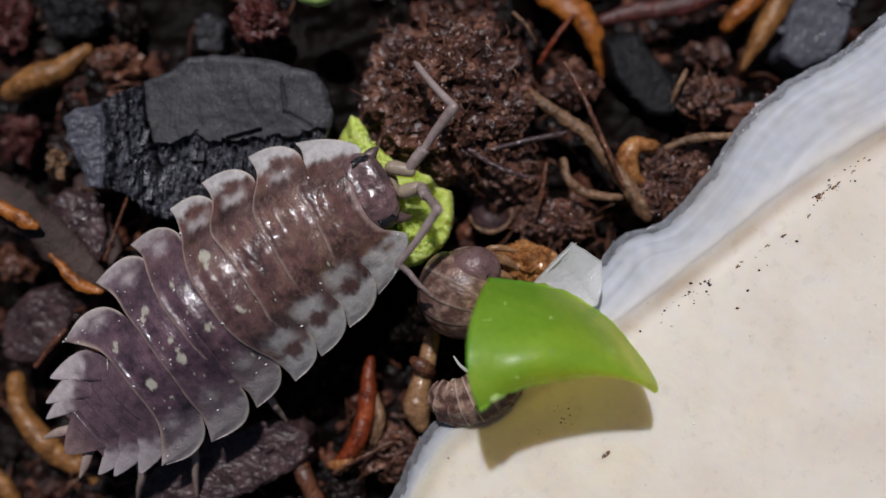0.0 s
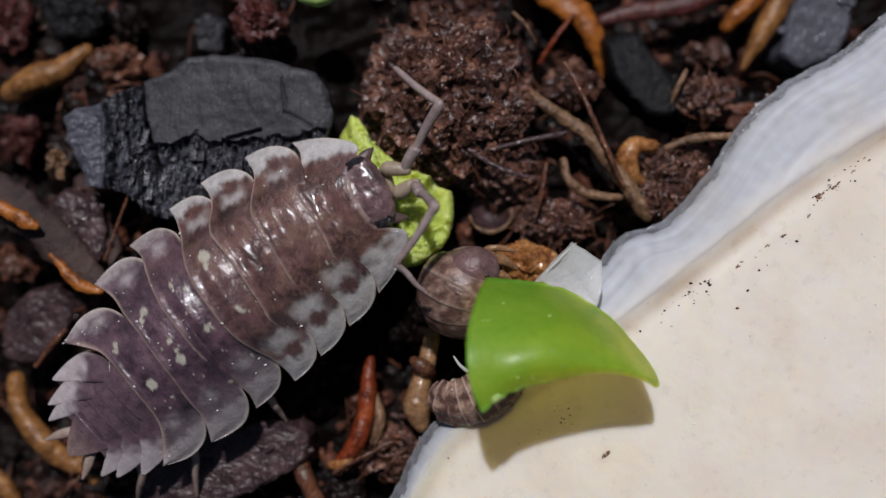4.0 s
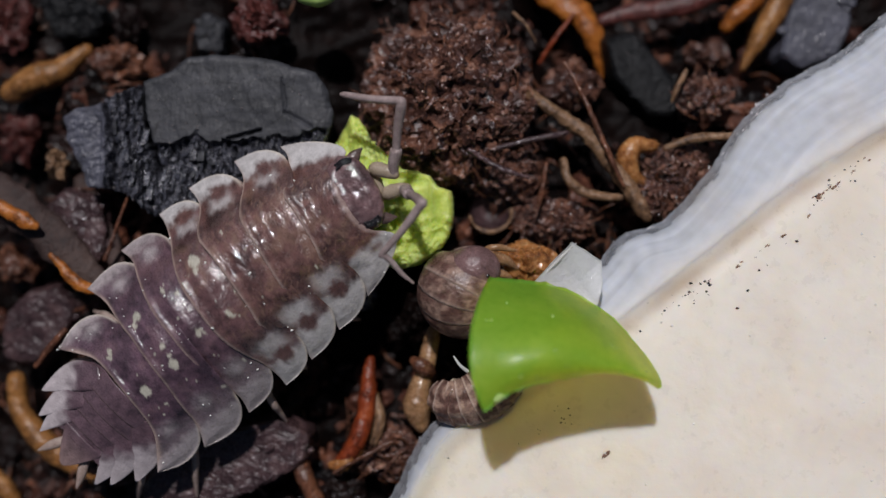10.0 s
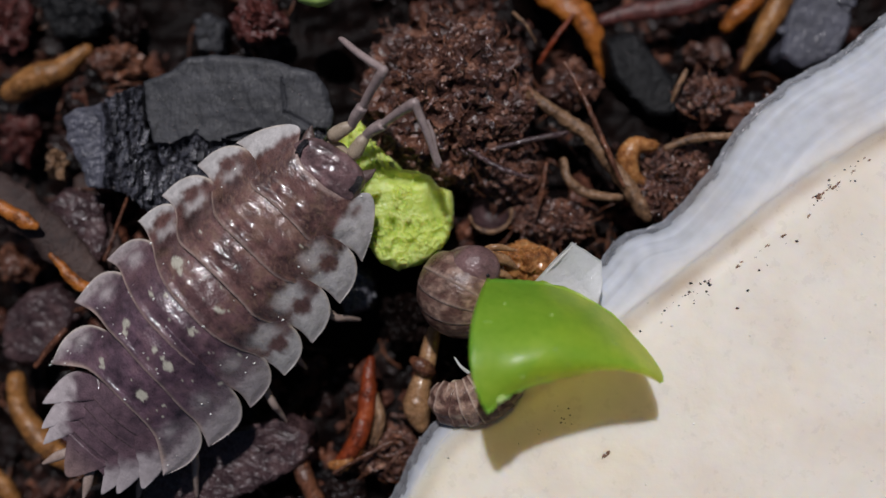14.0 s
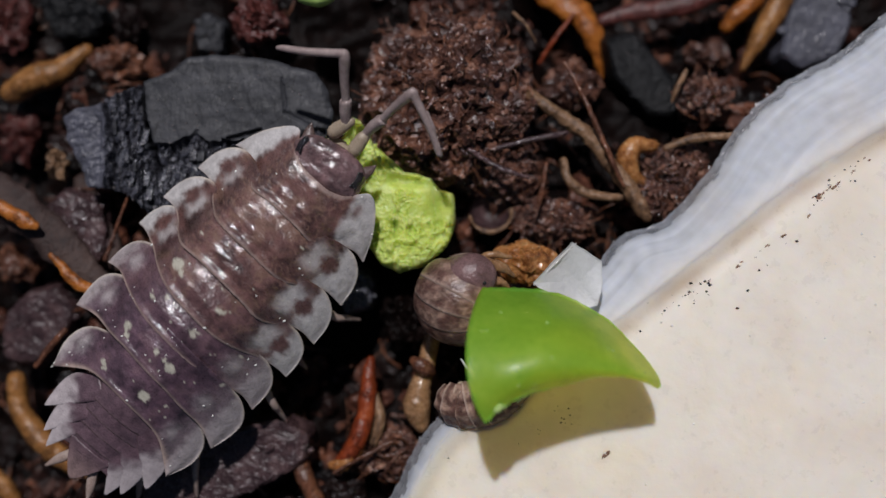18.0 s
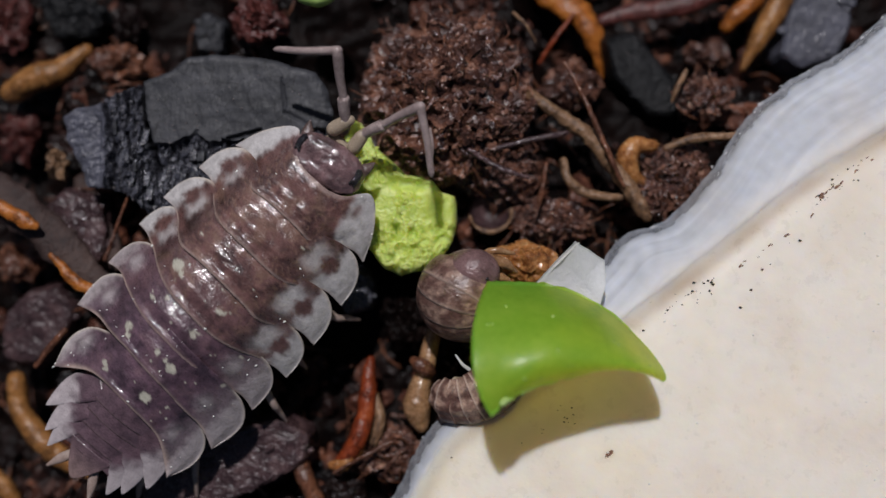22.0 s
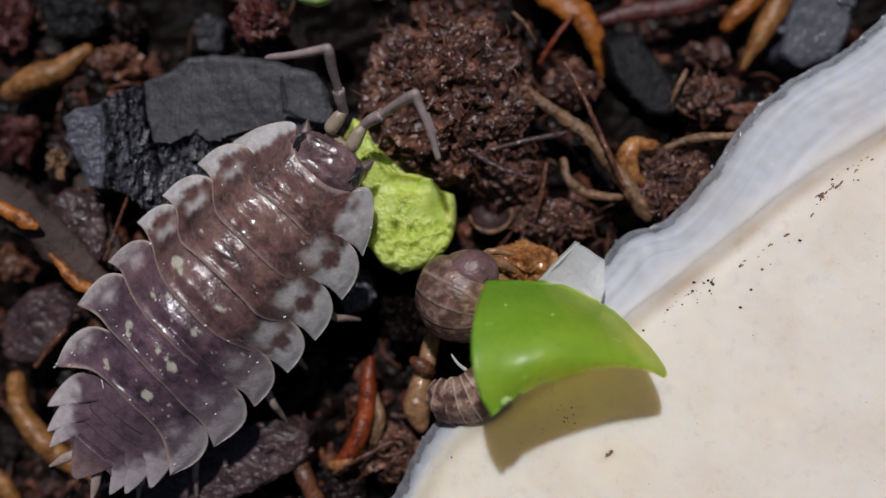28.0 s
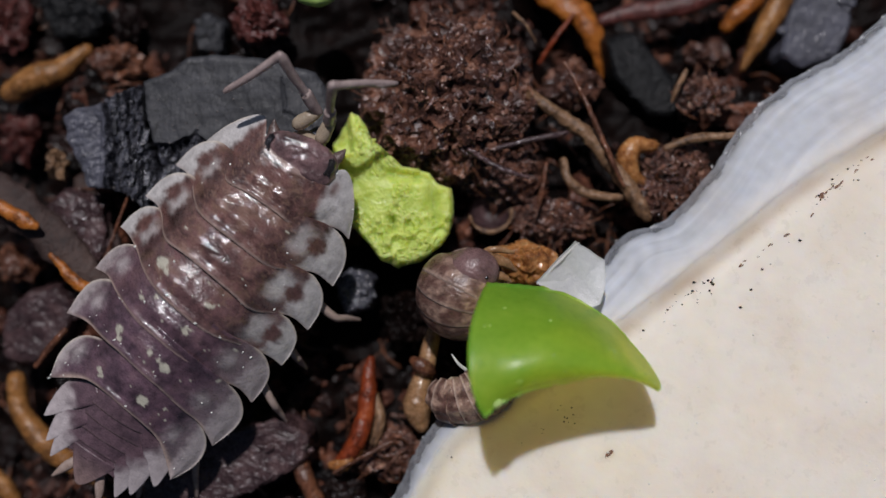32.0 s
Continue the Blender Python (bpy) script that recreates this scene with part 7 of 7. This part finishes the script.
    roots = [(-2.05292, 3.25873, 0.3), (-2.15906, 3.25041, 0.3), (-2.21394, 3.23385, 0.3), (-2.23884, 3.21728, 0.3), (-2.24047, 3.21841, 0.3), (-2.28869, 3.20404, 0.3), (-2.28884, 3.21728, 0.3), (-2.63034, 3.20516, 0.3), (-2.70529, 3.1585, 0.3), (-2.70199, 3.20628, 0.3), (-2.78527, 3.27681, 0.3), (-2.98961, 3.47349, 0.3), (-3.42482, 3.98607, 0.3), (-3.74526, 4.25325, 0.3), (-3.97241, 4.33045, 0.3), (-4.18827, 4.48957, 0.3), (-4.34579, 4.57684, 0.3), (-4.36572, 4.55025, 0.3), (-4.36185, 4.54432, 0.3), (-4.35798, 4.53838, 0.3), (-4.37736, 4.64296, 0.3), (-4.36144, 4.67237, 0.3), (-4.35736, 4.69296, 0.3), (-4.43125, 4.77383, 0.3), (-4.40931, 4.7734, 0.3), (-4.38319, 4.77427, 0.3), (-4.50463, 4.9688, 0.3), (-4.49636, 4.9611, 0.3), (-4.47107, 4.83739, 0.3), (-4.42049, 4.82996, 0.3), (-4.34658, 4.73919, 0.3), (-4.45207, 4.85362, 0.3), (-4.57138, 4.95019, 0.3), (-5.1723, 5.02142, 0.3), (-5.5025, 5.02361, 0.3), (-5.77238, 5.00065, 0.3)]
    walk(PIECES["basea"], [(r[0], turn_at(body, r[0]).inverted() @ along(p, r[1:4])) for p, r in zip(roots, rows)])
    walk(PIECES["shafta"], [(r[0], turn_at(body, r[0]).inverted() @ along(r[1:4], r[4:7])) for r in rows])
    walk(PIECES["whipa"], [(r[0], turn_at(body, r[0]).inverted() @ along(r[4:7], r[7:10])) for r in rows])
    rows = [(0, -0.94, 2.45, 0.5, -0.19, 1.46, 3.48, -1.7, -0.58, 2.58), (3, -1.1, 2.5, 0.5, -0.25, 1.5, 3.45, -1.76, -0.58, 2.62), (6, -1.33, 2.61, 0.5, -0.4, 1.71, 3.46, -1.86, -0.58, 2.99), (7.5, -1.39, 2.54, 0.5, -0.51, 1.67, 3.48, -1.97, -0.54, 2.81), (9, -1.55, 2.38, 0.5, -0.76, 1.67, 3.54, -2.34, -0.41, 2.78), (10, -1.62, 2.38, 0.5, -0.76, 1.71, 3.54, -2.33, -0.19, 2.52), (11, -1.75, 2.61, 0.5, -0.63, 1.92, 3.45, -1.93, 0.02, 2.21), (11.5, -2.11, 3.06, 0.5, -0.59, 2.61, 3.31, -1.64, 0.24, 2.52), (11.8, -2.5, 3.42, 0.5, -0.64, 3.11, 3.12, -1.07, 0.79, 1.96), (12.2, -2.77, 3.78, 0.5, -0.39, 3.93, 2.67, -0.53, 1.79, 1.27), (12.5, -2.95, 4.07, 0.5, -1.68, 5.11, 3.28, -0.79, 3.08, 1.95), (12.8, -3.13, 4.25, 0.5, -2.47, 5.95, 3.16, -0.07, 5.18, 2.24), (13.2, -3.15, 4.34, 0.5, -2.1, 6.25, 2.88, 0.15, 5.39, 1.78), (13.5, -3.06, 4.52, 0.5, -1.56, 5.93, 2.98, 0.15, 4.38, 1.76), (14, -3.06, 4.52, 0.5, -1.07, 5.55, 2.83, -0.22, 3.31, 1.7), (14.5, -3.06, 4.52, 0.5, -0.88, 5.39, 2.72, -0.13, 3.1, 1.62), (16.5, -3.13, 4.57, 0.5, -1.07, 5.83, 2.65, -0.26, 3.57, 1.54), (19, -2.99, 4.61, 0.5, -1.14, 5.94, 2.78, -0.07, 3.75, 1.72), (20, -3.13, 4.61, 0.5, -0.86, 5.62, 2.57, -0.42, 3.22, 1.52), (21, -3.13, 4.57, 0.5, -0.82, 5.49, 2.56, -0.51, 3.01, 1.6), (23, -3.19, 4.52, 0.5, -0.86, 5.41, 2.55, -0.37, 2.92, 1.65), (24, -3.13, 4.97, 0.5, -0.99, 5.81, 2.76, -0.48, 3.19, 2.16), (25.5, -3.13, 4.93, 0.5, -1.03, 5.94, 2.73, -0.39, 3.55, 1.73), (28, -3.15, 4.93, 0.5, -1.05, 5.9, 2.75, -0.18, 3.57, 1.77), (29, -3.15, 4.88, 0.5, -1.05, 5.9, 2.73, -0.17, 3.31, 2.38), (30, -3.13, 4.86, 0.5, -0.92, 5.76, 2.68, -0.02, 3.12, 2.58), (30.7, -3.35, 4.86, 0.5, -1.27, 6.2, 2.57, -0.2, 3.98, 1.55), (31, -3.49, 4.93, 0.5, -1.8, 6.59, 2.69, -0.18, 5.11, 1.35), (31.2, -3.69, 4.93, 0.5, -2.6, 6.63, 3.01, -0.59, 5.96, 1.58), (31.4, -3.98, 4.86, 0.5, -3.6, 6.4, 3.31, -1.06, 6.42, 2.43), (31.6, -4.05, 4.81, 0.5, -3.47, 6.57, 3.14, -0.95, 7, 2.27), (31.8, -4.21, 4.93, 0.5, -3.56, 6.33, 3.33, -1.01, 6.39, 2.45), (32, -4.54, 4.93, 0.5, -4.12, 6.12, 3.47, -1.96, 6.38, 2.09)]
    roots = [(-1.59152, 2.26017, 0.3), (-1.74974, 2.23199, 0.3), (-1.79276, 2.22662, 0.3), (-1.92991, 2.15801, 0.3), (-2.19907, 2.1819, 0.3), (-2.19918, 2.22792, 0.3), (-2.34879, 2.37783, 0.3), (-2.58109, 2.73343, 0.3), (-2.7795, 3.09524, 0.3), (-3.03996, 3.40912, 0.3), (-3.23068, 3.51815, 0.3), (-3.41154, 3.71067, 0.3), (-3.54026, 3.82777, 0.3), (-3.55084, 3.81136, 0.3), (-3.54955, 3.80259, 0.3), (-3.54827, 3.79382, 0.3), (-3.55478, 3.91264, 0.3), (-3.53478, 3.96264, 0.3), (-3.60613, 4.04639, 0.3), (-3.58545, 4.04451, 0.3), (-3.5568, 4.04826, 0.3), (-3.66445, 4.25879, 0.3), (-3.64879, 4.25993, 0.3), (-3.62473, 4.13474, 0.3), (-3.57661, 4.12437, 0.3), (-3.50517, 4.03065, 0.3), (-3.596, 4.16286, 0.3), (-3.69057, 4.29127, 0.3), (-3.97249, 4.35282, 0.3), (-4.25524, 4.41397, 0.3), (-4.48275, 4.44337, 0.3), (-4.65455, 4.44127, 0.3), (-4.82654, 4.43905, 0.3)]
    walk(PIECES["baseb"], [(r[0], turn_at(body, r[0]).inverted() @ along(p, r[1:4])) for p, r in zip(roots, rows)])
    walk(PIECES["shaftb"], [(r[0], turn_at(body, r[0]).inverted() @ along(r[1:4], r[4:7])) for r in rows])
    walk(PIECES["whipb"], [(r[0], turn_at(body, r[0]).inverted() @ along(r[4:7], r[7:10])) for r in rows])
    def feeler_end(t, hint):
        for a, b in zip(rows, rows[1:]):
            if a[0] <= t <= b[0]:
                k = (t - a[0]) / (b[0] - a[0])
                elbow, tip = [Vector([p + (q - p) * k for p, q in zip(a[i:i + 3], b[i:i + 3])]) for i in (4, 7)]
                return turn_at(body, t).inverted() @ along(tip, tip + (Vector(hint) if hint else (elbow - tip).normalized() + Vector((0.12, 0.0, -0.1))))
    walk(PIECES["end"], [(t, feeler_end(t, hint)) for t, hint in [(t, (1.15, -1.1, -0.6)) for t in (0, 2, 3.5, 5.5, 7, 8, 9, 10, 11)] + [(11.2, (1.2, -0.4, -0.7)), (11.4, (1.1, 0.5, -0.3))] + [(11.7 + 0.5 * k, None) for k in range(41)] + [(32, None)]])
    rows = [(0, 4.83, -3.24, 0), (1, 4.8, -3.22, 0.9), (2, 4.8, -3.2, 1.4), (3, 4.8, -3.19, 1.8), (3.5, 4.8, -3.17, 1.9), (5.5, 4.81, -3.1, 2.2), (7, 4.85, -3.12, 2.2), (7.5, 4.85, -3.13, 2.1), (8, 4.86, -3.14, 1.9), (9, 4.88, -3.17, 1.7), (10, 4.91, -3.16, 1.5), (11, 4.9, -3.11, 1.1), (11.5, 4.87, -3.09, 1.3), (12, 4.84, -3.08, 1.4), (12.5, 4.88, -3.02, 3.3), (13, 4.89, -3.04, 3.9), (13.5, 4.9, -3.04, 4.3), (14.5, 4.9, -3.12, 3.7), (16.5, 4.88, -3.1, 8.9), (17.5, 4.75, -3.37, 5), (19, 4.76, -3.31, 5.6), (20, 4.67, -3.34, 3.5), (20.5, 4.83, -3.27, 3.2), (21, 4.91, -3.19, 3.6), (22, 4.96, -3.11, 5.3), (23, 5, -3.03, 7), (23.5, 5.02, -2.98, 7.7), (24, 5.01, -2.97, 7.5), (25.5, 4.99, -2.95, 7.2), (27.5, 4.94, -3.01, 6.7), (29, 4.99, -3.07, 5.5), (30, 4.99, -3.17, 4.9), (30.5, 4.98, -3.18, 4.3), (31, 4.96, -3.19, 3.7), (31.5, 4.94, -3.22, 3.7), (32, 4.85, -3.31, 2.5)]
    walk(green_peel, [(t, flat_pose(x, y, a, 3.20)) for t, x, y, a in rows])
    for ob, rows in ((young_upper, [(0, 0, 0), (1, -0.08, -0.01), (2, -0.07, -0), (3, -0.07, 0), (3.5, -0.06, 0), (5.5, -0.03, 0), (7, -0.02, 0.01), (7.5, -0.02, 0.01), (8, -0.02, 0.01), (9, -0.02, 0.02), (10, -0.01, 0.02), (11, -0.01, 0.03), (11.5, -0.01, 0.03), (12, -0.01, 0.03), (12.5, -0.02, 0.03), (13, -0.02, 0.03), (13.5, -0.02, 0.03), (14.5, -0.02, 0.03), (16.5, -0.1, -0.27), (17.5, -0.15, -0.27), (19, -0.15, -0.26), (20, -0.2, -0.23), (20.5, -0.11, -0.16), (21, -0.05, -0.11), (22, -0.04, -0.11), (23, -0.03, -0.11), (23.5, -0.03, -0.11), (24, -0.03, -0.11), (25.5, -0.05, -0.1), (27.5, -0.08, -0.13), (29, -0.08, -0.14), (30, -0.07, -0.14), (30.5, -0.06, -0.11), (31, -0.05, -0.08), (31.5, -0.06, -0.07), (32, -0.06, -0.06)]),
            (young_lower, [(0, 0, 0), (1, 0, 0), (2, 0, 0), (3, 0, 0), (3.5, 0, 0), (5.5, 0, 0), (7, 0, 0), (7.5, 0, 0), (8, 0, 0), (9, 0, 0), (10, 0, 0), (11, 0, 0), (11.5, 0, 0), (12, 0, 0), (12.5, 0, 0), (13, 0, 0), (13.5, -0.02, -0.05), (14.5, 0.14, -0.05), (16.5, 0.32, -0.11), (17.5, 0.3, -0.11), (19, 0.28, -0.11), (20, 0.14, -0.11), (20.5, 0.14, -0.02), (21, 0.14, 0.07), (22, 0.07, 0.07), (23, 0.05, 0.07), (23.5, 0.02, 0.07), (24, 0, 0.07), (25.5, -0.07, 0.07), (27.5, -0.08, 0.07), (29, -0.09, 0.07), (30, -0.09, 0.07), (30.5, -0.11, 0.07), (31, -0.14, 0.07), (31.5, -0.1, 0.07), (32, -0.07, 0.07)]),
            (pea_lump, [(0, 0, 0), (1, 0, 0), (2, 0, 0), (3, 0, 0), (3.5, 0, 0), (5.5, 0, 0), (7, 0, 0), (7.5, 0, 0), (8, 0, 0), (9, 0, 0), (10, 0, 0), (11, 0, 0), (11.5, 0, 0), (12, 0, 0), (12.5, 0, 0), (13, 0, 0), (13.5, 0, 0), (14.5, 0.02, -0.01), (16.5, 0.05, -0.02), (17.5, 0.07, -0.09), (19, 0.07, -0.14), (20, 0.11, -0.2), (20.5, 0.12, -0.21), (21, 0.12, -0.21), (22, 0.13, -0.22), (23, 0.14, -0.23), (23.5, 0.13, -0.22), (24, 0.11, -0.2), (25.5, 0.11, -0.14), (27.5, 0.11, -0.14), (29, 0.11, -0.14), (30, 0.11, -0.14), (30.5, 0.11, -0.14), (31, 0.11, -0.14), (31.5, 0, 0.11), (32, 0, 0.11)])):
        x0, y0, z0 = ob.location
        walk(ob, [(t, pose(x0 + dx * MM, y0 + dy * MM, z0)) for t, dx, dy in rows])
    nudge = [(0, 0, 0), (16.5, 0, 0), (20, 0.011, 0), (20.5, 0.068, 0.011), (21, 0.125, 0.023), (32, 0.125, 0.034)]
    for ob in [cuttlebone, shell_flake] + SHELL_GRAINS:
        x0, y0, z0 = ob.location
        walk(ob, [(t, pose(x0 + dx * MM, y0 + dy * MM, z0)) for t, dx, dy in nudge])


motions()
